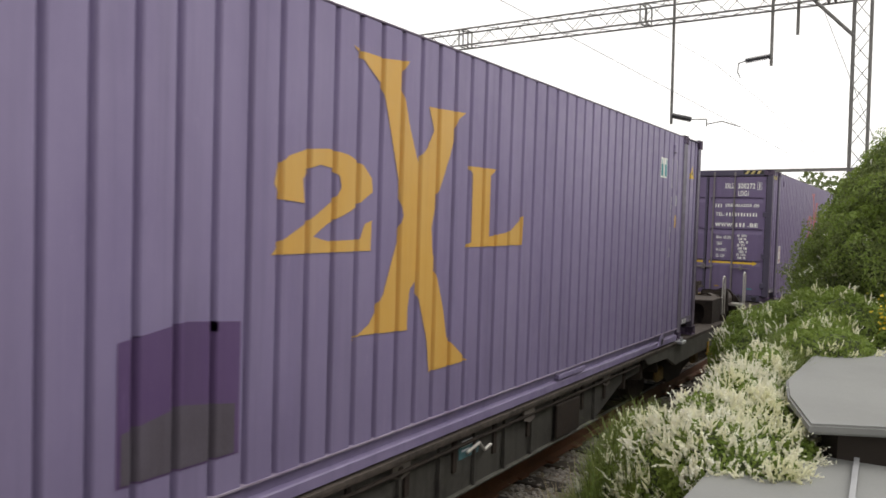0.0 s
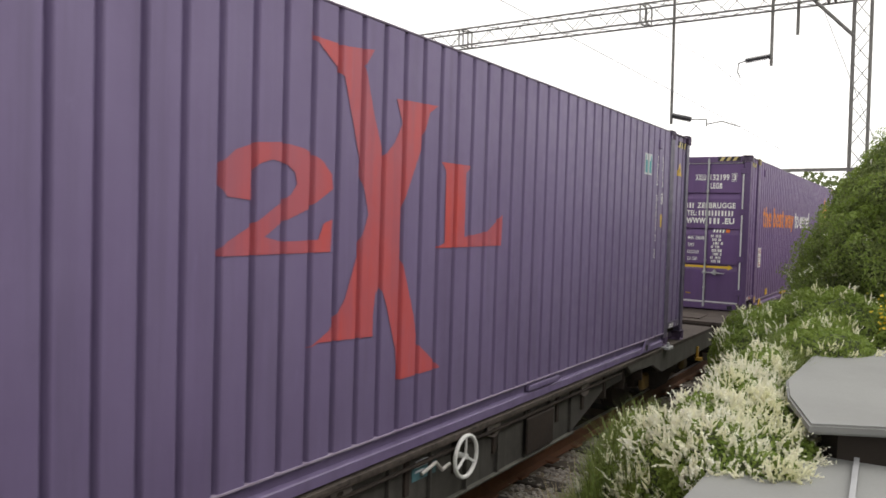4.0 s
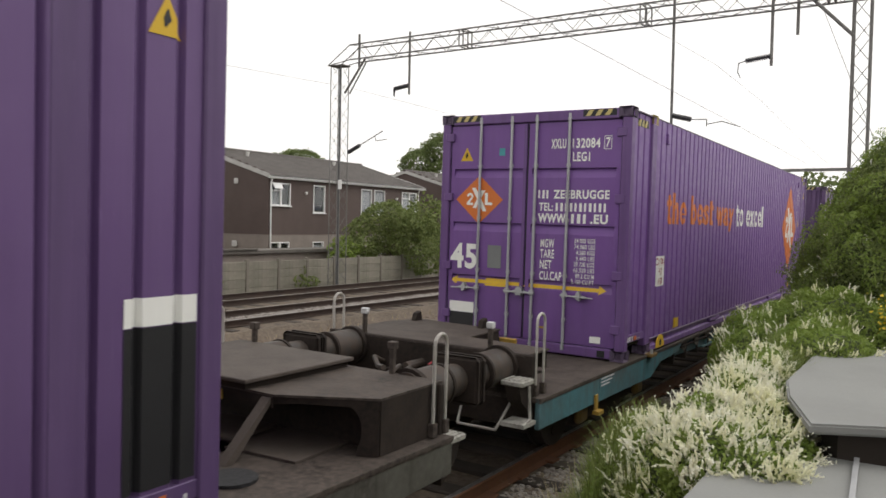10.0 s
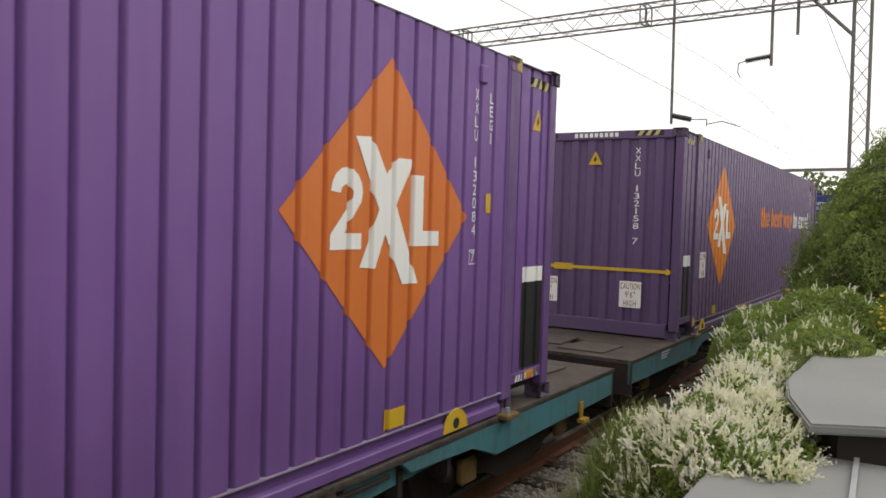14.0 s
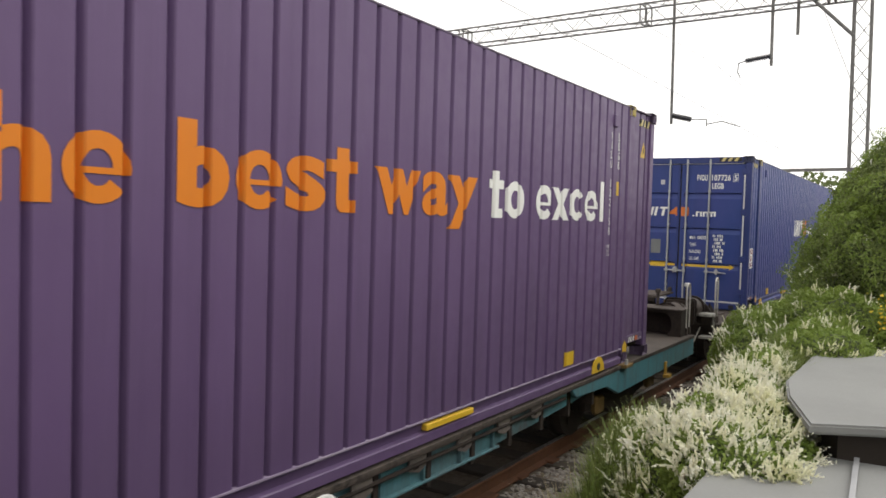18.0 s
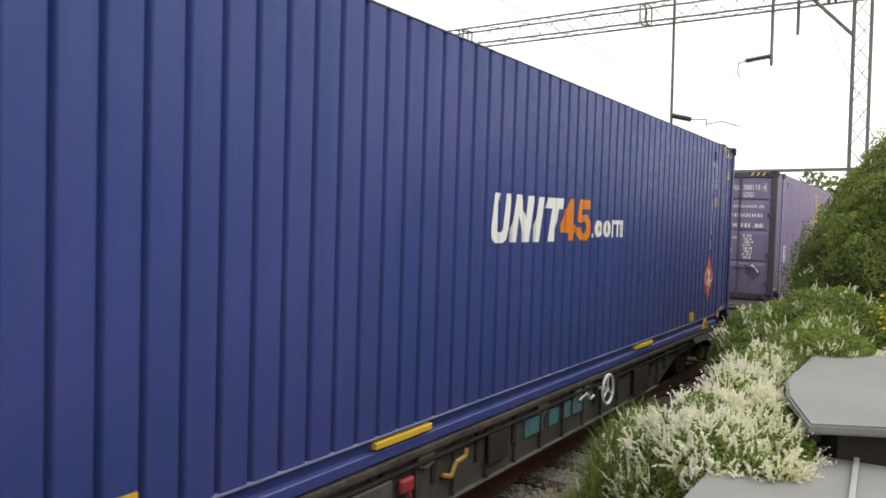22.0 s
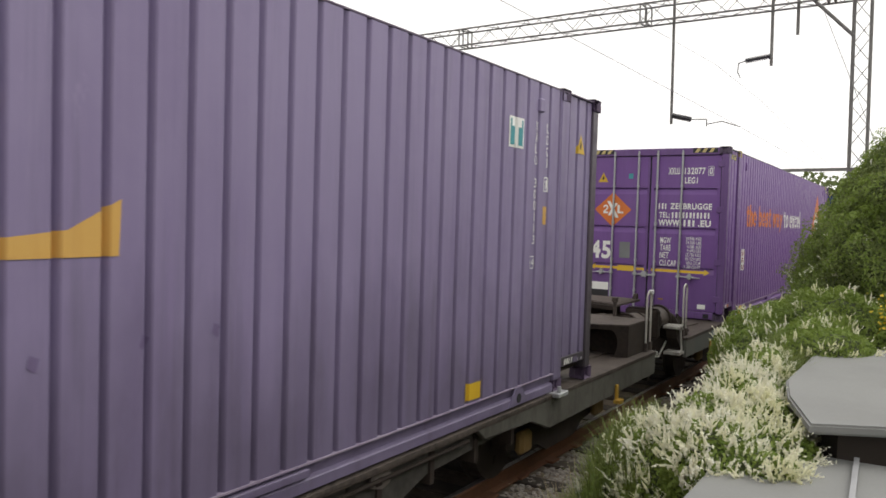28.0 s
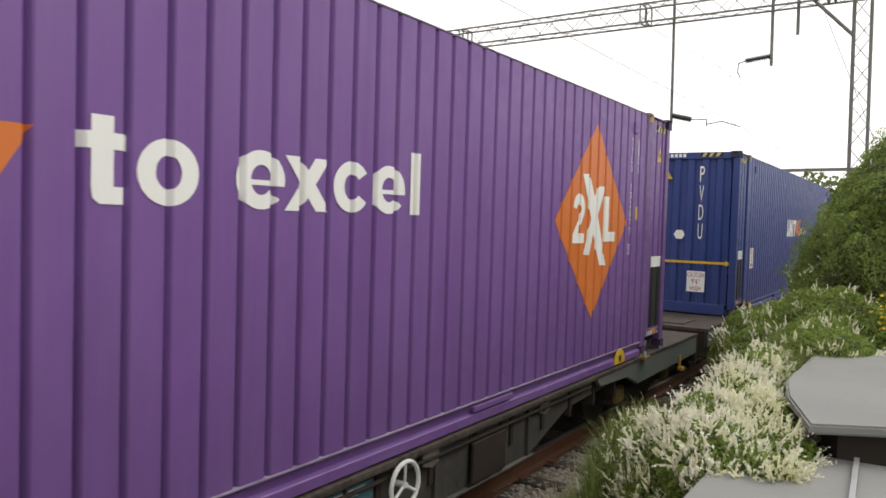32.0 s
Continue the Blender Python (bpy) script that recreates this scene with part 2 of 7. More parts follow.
M_HOOP = material("galvanised_handrail", (0.5, 0.48, 0.45), dark=(0.3, 0.27, 0.24), rough=0.5, metal=0.4, grain=30)
M_STEP = material("pale_worn_step_grating", (0.34, 0.33, 0.3), dark=(0.12, 0.11, 0.1), light=(0.6, 0.58, 0.53), rough=0.6, metal=0.2, patch=12, grain=60, amount=0.9)
M_BUFFER = material("greasy_buffer_steel", (0.05, 0.044, 0.04), dark=(0.02, 0.017, 0.015), light=(0.1, 0.066, 0.046), rough=0.6, metal=0.0, patch=3, grain=9, amount=0.9, spec=0.35)
M_WHEEL = material("dark_wheel_steel", (0.05, 0.04, 0.034), rough=0.7, metal=0.4)
M_AXLEBOX = material("ochre_axlebox", (0.16, 0.1, 0.03), dark=(0.05, 0.035, 0.02), rough=0.8)
M_RIM = material("white_painted_handwheel", (0.65, 0.65, 0.63), dark=(0.4, 0.39, 0.37), rough=0.5)

M_BALLAST = material("grey_brown_ballast", (0.105, 0.078, 0.056), dark=(0.045, 0.033, 0.023), light=(0.25, 0.205, 0.16), rough=0.95, patch=1.1, grain=16, bump=1.0, bump_scale=14, amount=0.8)
M_STONE = material("ballast_stone", (0.25, 0.225, 0.2), dark=(0.12, 0.105, 0.09), light=(0.42, 0.39, 0.36), rough=0.9, patch=6, grain=40)
M_VERGESTONE = material("brown_verge_stone", (0.135, 0.1, 0.074), dark=(0.06, 0.043, 0.03), light=(0.28, 0.23, 0.185), rough=0.9, patch=3, grain=40, amount=0.9)
M_PALESTONE = material("pale_ballast_stone", (0.3, 0.27, 0.25), dark=(0.16, 0.14, 0.125), light=(0.46, 0.43, 0.4), rough=0.9, patch=5, grain=30)
M_CONC = material("weathered_concrete_panel", (0.25, 0.225, 0.185), dark=(0.12, 0.125, 0.085), light=(0.36, 0.33, 0.29), rough=0.9, patch=1.4, grain=30, streak=0.5, vary=0.12)
M_POST = material("concrete_post", (0.2, 0.18, 0.15), dark=(0.11, 0.1, 0.08), rough=0.9, patch=3, vary=0.1)
M_CLAD = material("dark_brown_hung_tiles", (0.1, 0.072, 0.064), dark=(0.07, 0.05, 0.045), light=(0.13, 0.1, 0.09), rough=0.75, patch=0.8, grain=12)
M_BRICK = material("grey_brown_brick", (0.25, 0.215, 0.19), dark=(0.17, 0.145, 0.125), light=(0.33, 0.29, 0.26), rough=0.9, patch=1.2, grain=14)
M_TILE = material("dark_concrete_roof_tile", (0.125, 0.112, 0.105), dark=(0.08, 0.072, 0.068), light=(0.18, 0.165, 0.15), rough=0.85, patch=1.1, grain=9, amount=0.7)
M_UPVC = material("white_window_frame", (0.78, 0.78, 0.77), dark=(0.6, 0.6, 0.58), rough=0.4, amount=0.3)
M_FASCIA = material("grey_white_fascia_board", (0.55, 0.54, 0.52), dark=(0.36, 0.35, 0.33), rough=0.6, patch=2)
M_CURTAIN = material("net_curtain", (0.36, 0.37, 0.39), dark=(0.17, 0.17, 0.18), rough=0.9, patch=5)
M_ROOM_SHADE = material("room_shade_grey", (0.07, 0.07, 0.073), rough=0.9)
M_FELT = material("dark_felt_roof", (0.13, 0.118, 0.105), dark=(0.06, 0.053, 0.047), rough=0.9, patch=2)
M_SHEET = material("grey_painted_roof_sheet", (0.225, 0.228, 0.218), dark=(0.17, 0.172, 0.165), light=(0.265, 0.265, 0.255), rough=0.7, patch=1.6, grain=60, amount=0.55, bump=0.05)
M_SHEDWALL = material("dark_shed_boards", (0.06, 0.05, 0.042), rough=0.9)
M_GANTRY = material("grey_galvanised_mast", (0.19, 0.185, 0.175), dark=(0.11, 0.105, 0.1), rough=0.6, metal=0.4, patch=2, grain=20)
M_INSUL = material("brown_grey_insulator", (0.07, 0.07, 0.075), rough=0.35)
M_WIRE = material("copper_grey_wire", (0.3, 0.3, 0.3), rough=0.6, metal=0.3)
M_LEAF = foliage("vine_leaf", (0.135, 0.21, 0.035), (0.26, 0.33, 0.075), (0.2, 0.27, 0.05))
M_LEAF2 = foliage("deep_green_leaf", (0.115, 0.155, 0.045), (0.23, 0.265, 0.09), (0.16, 0.2, 0.06))
M_FLOWER = foliage("cream_white_blossom", (0.9, 0.88, 0.72), (0.94, 0.93, 0.84), (0.86, 0.85, 0.62), 0.45)
M_YFLOWER = foliage("yellow_blossom", (0.6, 0.45, 0.02), (0.7, 0.52, 0.03), (0.55, 0.4, 0.03))
M_GRASS = foliage("bank_grass", (0.12, 0.17, 0.035), (0.22, 0.25, 0.08), (0.16, 0.2, 0.045))
M_DRY = foliage("dry_grass", (0.36, 0.3, 0.17), (0.45, 0.38, 0.24), (0.3, 0.24, 0.14))
M_TREELEAF = foliage("tree_leaf", (0.11, 0.155, 0.05), (0.2, 0.24, 0.085), (0.145, 0.185, 0.06))
M_BARK = material("bark", (0.09, 0.07, 0.05), rough=0.9, patch=5)
# for the solid cores of the plants: inner shade put into a dark colour
M_INNER_SHADE = material("inner_shade_green", (0.06, 0.075, 0.025), dark=(0.03, 0.034, 0.015), rough=1.0, patch=5, grain=20, bump=0.8)


def glass_material():
    m = bpy.data.materials.new("window_glass")
    m.use_nodes = True
    b = m.node_tree.nodes["Principled BSDF"]
    b.inputs["Base Color"].default_value = (0.9, 0.92, 0.92, 1)
    b.inputs["Roughness"].default_value = 0.03
    b.inputs["Transmission Weight"].default_value = 1.0
    b.inputs["IOR"].default_value = 1.5
    return m


M_GLASS = glass_material()


# ------------------------------------------------------------------ building helpers
def box(bm, x0, x1, y0, y1, z0, z1, bevel=0.0):
    vs = [bm.verts.new((x, y, z)) for z in (z0, z1) for y in (y0, y1) for x in (x0, x1)]
    fs = [bm.faces.new([vs[i] for i in q]) for q in ((0, 2, 3, 1), (4, 5, 7, 6), (0, 1, 5, 4), (2, 6, 7, 3), (0, 4, 6, 2), (1, 3, 7, 5))]
    if bevel:
        es = list({e for f in fs for e in f.edges})
        bmesh.ops.bevel(bm, geom=es, offset=bevel, segments=1, affect="EDGES")
    return bm


def bbox(*a, bevel=0.0):
    return box(bmesh.new(), *a, bevel=bevel)


def rod(bm, p0, p1, r, n=8, r1=None):
    p0, p1 = Vector(p0), Vector(p1)
    d = p1 - p0
    m = Matrix.Translation((p0 + p1) / 2) @ d.to_track_quat("Z", "Y").to_matrix().to_4x4()
    bmesh.ops.create_cone(bm, cap_ends=True, segments=n, radius1=r, radius2=r if r1 is None else r1, depth=d.length, matrix=m)
    return bm


def tube(bm, pts, r, n=8):
    for p, q in zip(pts, pts[1:]):
        rod(bm, p, q, r, n)
    return bm


def prism(bm, outline, axis, a0, a1):
    """An outline of pairs pushed along x, y or z from a0 to a1."""
    def at(p, a):
        u, v = p
        return {"x": (a, u, v), "y": (u, a, v), "z": (u, v, a)}[axis]
    lo = [bm.verts.new(at(p, a0)) for p in outline]
    hi = [bm.verts.new(at(p, a1)) for p in outline]
    n = len(outline)
    bm.faces.new(lo)
    bm.faces.new(hi[::-1])
    for i in range(n):
        bm.faces.new((lo[i], hi[i], hi[(i + 1) % n], lo[(i + 1) % n]))
    bmesh.ops.recalc_face_normals(bm, faces=bm.faces)
    return bm


def finish(bm, name, mat, smooth=False):
    me = bpy.data.meshes.new(name)
    bm.normal_update()
    bm.to_mesh(me)
    bm.free()
    me.materials.append(mat)
    if smooth:
        me.shade_smooth()
        me.set_sharp_from_angle(angle=radians(35))
    return me


def part(name, bm, mat, parent, label="", smooth=False, at=None):
    me = bm if isinstance(bm, bpy.types.Mesh) else finish(bm, name, mat, smooth)
    if isinstance(bm, bpy.types.Mesh) and not me.materials:
        me.materials.append(mat)
    ob = new(name, me)
    ob.parent = parent
    if at is not None:
        ob.matrix_basis = at
    if label:
        tagged(ob, label)
    return ob


def thing(name, label, category, group="", at=None, kind=""):
    ob = new(name)
    ob.empty_display_size = 0.1
    if at is not None:
        ob.matrix_basis = at
    return tagged(ob, label, category, group, kind)


def solid(name, bm, mat, label, category, group="", at=None, kind="", smooth=False):
    ob = new(name, bm if isinstance(bm, bpy.types.Mesh) else finish(bm, name, mat, smooth))
    if at is not None:
        ob.matrix_basis = at
    return tagged(ob, label, category, group, kind)


def pydata(name, verts, faces, mat, smooth=False):
    me = bpy.data.meshes.new(name)
    me.from_pydata(verts, [], faces)
    me.update()
    me.materials.append(mat)
    if smooth:
        me.shade_smooth()
    return me


# ------------------------------------------------------------------ containers
LEN, HALF, TALL = 13.716, 1.25, 2.896
POST0, POST1 = 0.75, 0.93            # the forty-foot post, from each end
N_WAVE = 55


def fold_lines():
    """The lines along the length at which the side wall folds, with the wall's place across."""
    rows = [(0.11, 1.222)]
    e = (POST0 - 0.11) / 3
    for k in range(3):
        a = 0.11 + k * e
        rows += [(a + e * 0.74, 1.222), (a + e * 0.80, 1.188), (a + e * 0.86, 1.188), (a + e, 1.222)]
    rows += [(POST1, 1.240)]
    p = (LEN - 2 * POST1) / N_WAVE
    for k in range(N_WAVE):
        a = POST1 + k * p
        rows += [(a + p * 0.74, 1.240), (a + p * 0.775, 1.234), (a + p * 0.83, 1.201), (a + p * 0.86, 1.201), (a + p * 0.955, 1.234), (a + p * 0.99, 1.240)]
    tail = [(LEN - u, x) for u, x in rows if u <= POST0 + 1e-6][::-1]
    return rows + tail


FOLDS = fold_lines()
FOLD_U = [f[0] for f in FOLDS]
FOLD_X = [f[1] for f in FOLDS]


def side_x(u):
    return float(np.interp(u, FOLD_U, FOLD_X))


def text_bm(body, a0, a1, b0, b1, bold=0.0):
    """Lettering laid out in a plane and stretched to the given width and height."""
    if (body, bold) not in LETTERS:
        LETTERS[body, bold] = letter_shape(body, bold)
    vs, fs = LETTERS[body, bold]
    bm = bmesh.new()
    made = [bm.verts.new((a0 + (a1 - a0) * x, b0 + (b1 - b0) * y, 0)) for x, y in vs]
    for f in fs:
        bm.faces.new([made[i] for i in f])
    return bm


LETTERS = {}


def letter_shape(body, bold):
    """Outline lettering as points in a unit square, and faces."""
    cu = bpy.data.curves.new("lettering", "FONT")
    cu.body = body
    cu.offset = bold
    cu.resolution_u = 4
    cu.space_character = 1.1
    ob = bpy.data.objects.new("lettering", cu)
    scene.collection.objects.link(ob)
    dg = bpy.context.evaluated_depsgraph_get()
    me = bpy.data.meshes.new_from_object(ob.evaluated_get(dg))
    xs, ys = [v.co.x for v in me.vertices], [v.co.y for v in me.vertices]
    x0, y0, w, h = min(xs), min(ys), max(xs) - min(xs), max(ys) - min(ys)
    shape = ([((x - x0) / w, (y - y0) / h) for x, y in zip(xs, ys)], [tuple(p.vertices) for p in me.polygons])
    bpy.data.objects.remove(ob)
    bpy.data.curves.remove(cu)
    bpy.data.meshes.remove(me)
    return shape


def shape_bm(polys):
    bm = bmesh.new()
    for poly in polys:
        bm.faces.new([bm.verts.new((a, b, 0)) for a, b in poly])
    bmesh.ops.triangulate(bm, faces=[f for f in bm.faces if len(f.verts) > 4], ngon_method="EAR_CLIP")
    return bm


def rect(a0, a1, b0, b1):
    return [(a0, b0), (a1, b0), (a1, b1), (a0, b1)]


def joined(*bms):
    first = bms[0]
    for other in bms[1:]:
        me = bpy.data.meshes.new("tmp")
        other.to_mesh(me)
        other.free()
        first.from_mesh(me)
        bpy.data.meshes.remove(me)
    return first


def on_side(bm, lift=0.004):
    """Lay flat artwork (along, up) on the folded side wall."""
    us = [v.co.x for v in bm.verts]
    lo, hi = min(us), max(us)
    for u in FOLD_U:
        if lo < u < hi:
            bmesh.ops.bisect_plane(bm, geom=bm.verts[:] + bm.edges[:] + bm.faces[:], plane_co=(u, 0, 0), plane_no=(1, 0, 0))
    for v in bm.verts:
        u, w = v.co.x, v.co.y
        v.co = (side_x(u) + lift, u, w)
    return bm


def on_front(bm, y=0.036):
    for v in bm.verts:
        v.co = (v.co.x, y, v.co.y)
    return bm


def on_groove(bm):
    """Lay flat artwork over a door leaf's grooves."""
    for v in bm.verts:
        v.co = (v.co.x, groove_y(v.co.y) - 0.006, v.co.y)
    return bm


def emblem(a, b, k, thin=1.0):
    """The lozenge's three white strokes round the middle (a, b): a hooked one, a tall crossing pair, an angle."""
    arc = [(-0.555 + 0.145 + 0.145 * math.cos(t), 0.125 + 0.145 * math.sin(t)) for t in [math.pi * (1.0 - 0.125 * n) for n in range(10)]]
    inner = [(-0.41 + 0.06 * math.cos(t), 0.115 + 0.055 * math.sin(t)) for t in [math.pi * (-0.2 + 0.2 * n) for n in range(7)]]
    hook = arc + [(-0.43, -0.12), (-0.27, -0.12), (-0.27, -0.217), (-0.555, -0.217), (-0.555, -0.13)] + inner
    cross = [(-0.342, 0.459), (-0.174, 0.47), (-0.031, 0.256), (0.089, 0.362), (0.273, 0.365), (0.078, 0.063), (0.342, -0.456), (0.164, -0.453), (-0.032, -0.126), (-0.126, -0.341), (-0.282, -0.328), (-0.099, 0.028)]
    angle = [(0.255, 0.265), (0.384, 0.267), (0.388, -0.105), (0.582, -0.105), (0.586, -0.207), (0.262, -0.207)]
    return [[(a + k * p * thin, b + k * q) for p, q in poly] for poly in (hook, cross, angle)]


def diamond(ca, cb, ra, rb):
    """A lozenge cut in strips, so that it follows the folds."""
    return [[(ca - ra, cb), (ca, cb - rb), (ca + ra, cb), (ca, cb + rb)]]


def big_mark(du):
    """The tall painted mark of the older boxes, in metres along and up the side."""
    cross = [(5.84, 2.58), (5.93, 2.56), (6.16, 2.56), (6.41, 2.59), (6.33, 2.48), (6.42, 2.20), (6.53, 1.95), (6.64, 2.05), (6.72, 2.18), (6.65, 2.33), (7.13, 2.35), (7.03, 2.29), (6.93, 2.02), (6.77, 1.70),
             (6.72, 1.52), (6.74, 1.34), (6.90, 0.93), (6.95, 0.73), (7.25, 0.52), (6.735, 0.51), (6.70, 0.73), (6.59, 1.03), (6.53, 1.15), (6.48, 1.10), (6.46, 0.97), (6.46, 0.83), (5.96, 0.85), (5.87, 0.82),
             (6.05, 0.91), (6.19, 1.09), (6.28, 1.32), (6.39, 1.59), (6.26, 2.01), (6.14, 2.38)]
    outer = [(5.64 + 0.42 * math.cos(t), 1.755 + 0.20 * math.sin(t)) for t in [math.pi * (1.17 - 0.135 * n) for n in range(10)]]
    inner = [(5.60 + 0.165 * math.cos(t), 1.755 + 0.105 * math.sin(t)) for t in [math.pi * (-0.25 + 0.2 * n) for n in range(7)]]
    two = outer + [(5.85, 1.605), (5.64, 1.525), (5.53, 1.454), (5.65, 1.428), (5.94, 1.436), (5.985, 1.53), (6.055, 1.553), (6.047, 1.366), (5.21, 1.359), (5.28, 1.43), (5.49, 1.54)] + inner + [(5.455, 1.64)]
    foot = [(7.196, 1.971), (7.61, 1.974), (7.53, 1.916), (7.53, 1.446), (7.87, 1.487), (8.11, 1.62), (8.10, 1.376), (7.158, 1.37), (7.262, 1.407), (7.256, 1.917)]
    return [[(a + du, b) for a, b in poly] for poly in (cross, two, foot)]


def round_letter(ch, a0, a1, b0, b1):
    """The slogan's own heavy t, o, c and e, built from quads in a unit square."""
    polys = []
    if ch == "t":
        polys = [rect(0.24, 0.68, 0.2, 0.62), rect(0.0, 1.0, 0.62, 0.81), rect(0.24, 0.68, 0.81, 1.0), [(0.24, 0.2), (0.27, 0.07), (0.4, 0.0), (0.95, 0.0), (0.95, 0.2)]]
    else:
        rx, ry = 0.21, 0.255
        first, last = {"o": (0.0, 2 * math.pi), "c": (0.62, 5.66), "e": (0.0, 5.6)}[ch]
        at = lambda k: first + (last - first) * k / 22
        for k in range(22):
            (c, q), (c2, q2) = [(math.cos(at(j)), math.sin(at(j))) for j in (k, k + 1)]
            polys.append([(0.5 + rx * c, 0.5 + ry * q), (0.5 + 0.5 * c, 0.5 + 0.5 * q), (0.5 + 0.5 * c2, 0.5 + 0.5 * q2), (0.5 + rx * c2, 0.5 + ry * q2)])
        if ch == "e":
            polys.append([(0.5 - rx * 0.94, 0.41), (0.99, 0.41), (1.0, 0.499), (0.5 - rx, 0.499)])
    return shape_bm([[(a0 + (a1 - a0) * x, b0 + (b1 - b0) * y) for x, y in poly] for poly in polys])


def slogan_bms(u):
    """The slogan letter by letter in two colours; u is where the first e begins."""
    tall, low = 2.005, 1.90
    hot = (("t", -0.60, -0.38, 1.97), ("h", -0.35, -0.04, tall), ("e", 0.0, 0.32, low), ("b", 0.55, 0.86, tall), ("e", 0.90, 1.22, low), ("s", 1.245, 1.565, low), ("t", 1.595, 1.845, 1.97),
           ("w", 2.03, 2.51, 1.89), ("a", 2.535, 2.875, low), ("y", 2.87, 3.27, 1.89))
    pale = (("t", 3.45, 3.685, 1.965), ("o", 3.72, 4.055, low), ("e", 4.28, 4.62, low), ("x", 4.62, 4.985, 1.89), ("c", 5.01, 5.345, low), ("e", 5.37, 5.715, low), ("l", 5.775, 5.885, tall))
    lay = lambda row: [round_letter(ch, u + a, u + b, 1.595, top) if ch in "toce" else text_bm(ch, u + a, u + b, 1.505 if ch == "y" else 1.595, top, 0.032 if ch in "sa" else 0.045) for ch, a, b, top in row]
    return lay(hot), lay(pale)


def caution_sign(parent, u, w, side=True):
    """The white height notice with its red lines of lettering."""
    put = on_side if side else (lambda b, lift=0.004: on_front(b, 0.05 - lift))
    part("height_notice", put(shape_bm([rect(u - 0.155, u + 0.155, w - 0.19, w + 0.19)]), 0.005), M_WHITEP, parent, "white height warning sticker")
    bm = joined(text_bm("CAUTION", u - 0.145, u + 0.145, w + 0.075, w + 0.165, 0.004), text_bm("9'6\"", u - 0.07, u + 0.07, w - 0.055, w + 0.045, 0.004),
                text_bm("HIGH", u - 0.09, u + 0.09, w - 0.17, w - 0.085, 0.004))
    part("lettering", put(bm, 0.009), M_REDPRINT, parent)


def stacked(body, u, w0, w1, width=0.055, bold=0.0):
    """Characters standing under one another."""
    step = (w0 - w1) / len(body)
    bms = []
    for k, ch in enumerate(body):
        if ch != " ":
            half = width * (0.13 if ch in "1I" else 0.5)
            bms.append(text_bm(ch, u - half, u + half, w0 - (k + 0.8) * step, w0 - k * step, bold))
    return bms


def casting(bm, x0, x1, y0, y1, z0, z1):
    """A corner casting with its hollow sockets."""
    n = len(bm.faces)
    box(bm, x0, x1, y0, y1, z0, z1)
    bm.faces.ensure_lookup_table()
    fs = [f for f in bm.faces[n:]]
    bmesh.ops.recalc_face_normals(bm, faces=fs)
    side = [f for f in fs if abs(f.normal.z) < 0.5]
    for f in side:
        r = bmesh.ops.inset_individual(bm, faces=[f], thickness=0.034, depth=0.0)
        bmesh.ops.translate(bm, verts=f.verts, vec=-f.normal * 0.045)
    return bm


def wall_mesh(sign):
    """One folded side wall."""
    verts, faces = [], []
    for u, x in FOLDS:
        low = 0.17 if POST0 < u < LEN - POST0 else 0.29
        verts += [(sign * x, u, low), (sign * x, u, 2.868)]
    for k in range(len(FOLDS) - 1):
        a = 2 * k
        faces.append((a, a + 2, a + 3, a + 1) if sign > 0 else (a, a + 1, a + 3, a + 2))
    return verts, faces


def end_wall(bm):
    """A blind end: upright folds between the corner posts."""
    xs = [-1.11]
    ys = [0.03]
    p = 2.22 / 9
    for k in range(9):
        a = -1.11 + k * p
        xs += [a + p * 0.42, a + p * 0.54, a + p * 0.88, a + p]
        ys += [0.03, 0.068, 0.068, 0.03]
    lo = [bm.verts.new((x, y, 0.2)) for x, y in zip(xs, ys)]
    hi = [bm.verts.new((x, y, 2.78)) for x, y in zip(xs, ys)]
    for k in range(len(xs) - 1):
        bm.faces.new((lo[k], lo[k + 1], hi[k + 1], hi[k]))
    return bm


def arrow_bm(a0, a1, b, t=0.022):
    h = t * 2.4
    return shape_bm([[(a0, b), (a0 + 0.09, b - h), (a0 + 0.09, b + h)], [(a1, b), (a1 - 0.09, b + h), (a1 - 0.09, b - h)],
                     rect(a0 + 0.091, a1 - 0.091, b - t, b + t), rect(-0.58, -0.29, b - 0.048, b - t - 0.001), rect(-0.58, -0.29, b + t + 0.001, b + 0.048)])


def warning_triangle(parent, put, a, b, s=0.115):
    part("warning_triangle", put(shape_bm([[(a - s * 0.9, b - s * 0.7), (a + s * 0.9, b - s * 0.7), (a, b + s)]])), M_YELLOW, parent, "yellow warning triangle")
    part("hazard_symbol", put(shape_bm([[(a - s * 0.12, b - s * 0.4), (a + s * 0.2, b - s * 0.05), (a, b + s * 0.1), (a + s * 0.02, b + s * 0.45), (a - s * 0.2, b), (a + s * 0.02, b - s * 0.1)]]), 0.006), M_BLACKP, parent)


def hazard_bars(parent, put, a0, a1, b0, b1, n=3):
    w = (a1 - a0) / n
    part("hazard_ground", put(shape_bm([rect(a0 - 0.03, a1 + 0.03, b0 - 0.004, b1 + 0.004)]), 0.002), M_BLACKP, parent)
    part("hazard_stripe_band", put(shape_bm([[(a0 + k * w, b0), (a0 + (k + 0.5) * w, b0), (a0 + (k + 0.9) * w, b1), (a0 + (k + 0.4) * w, b1)] for k in range(n)])), M_HAZ, parent, "dull yellow and black stripes")


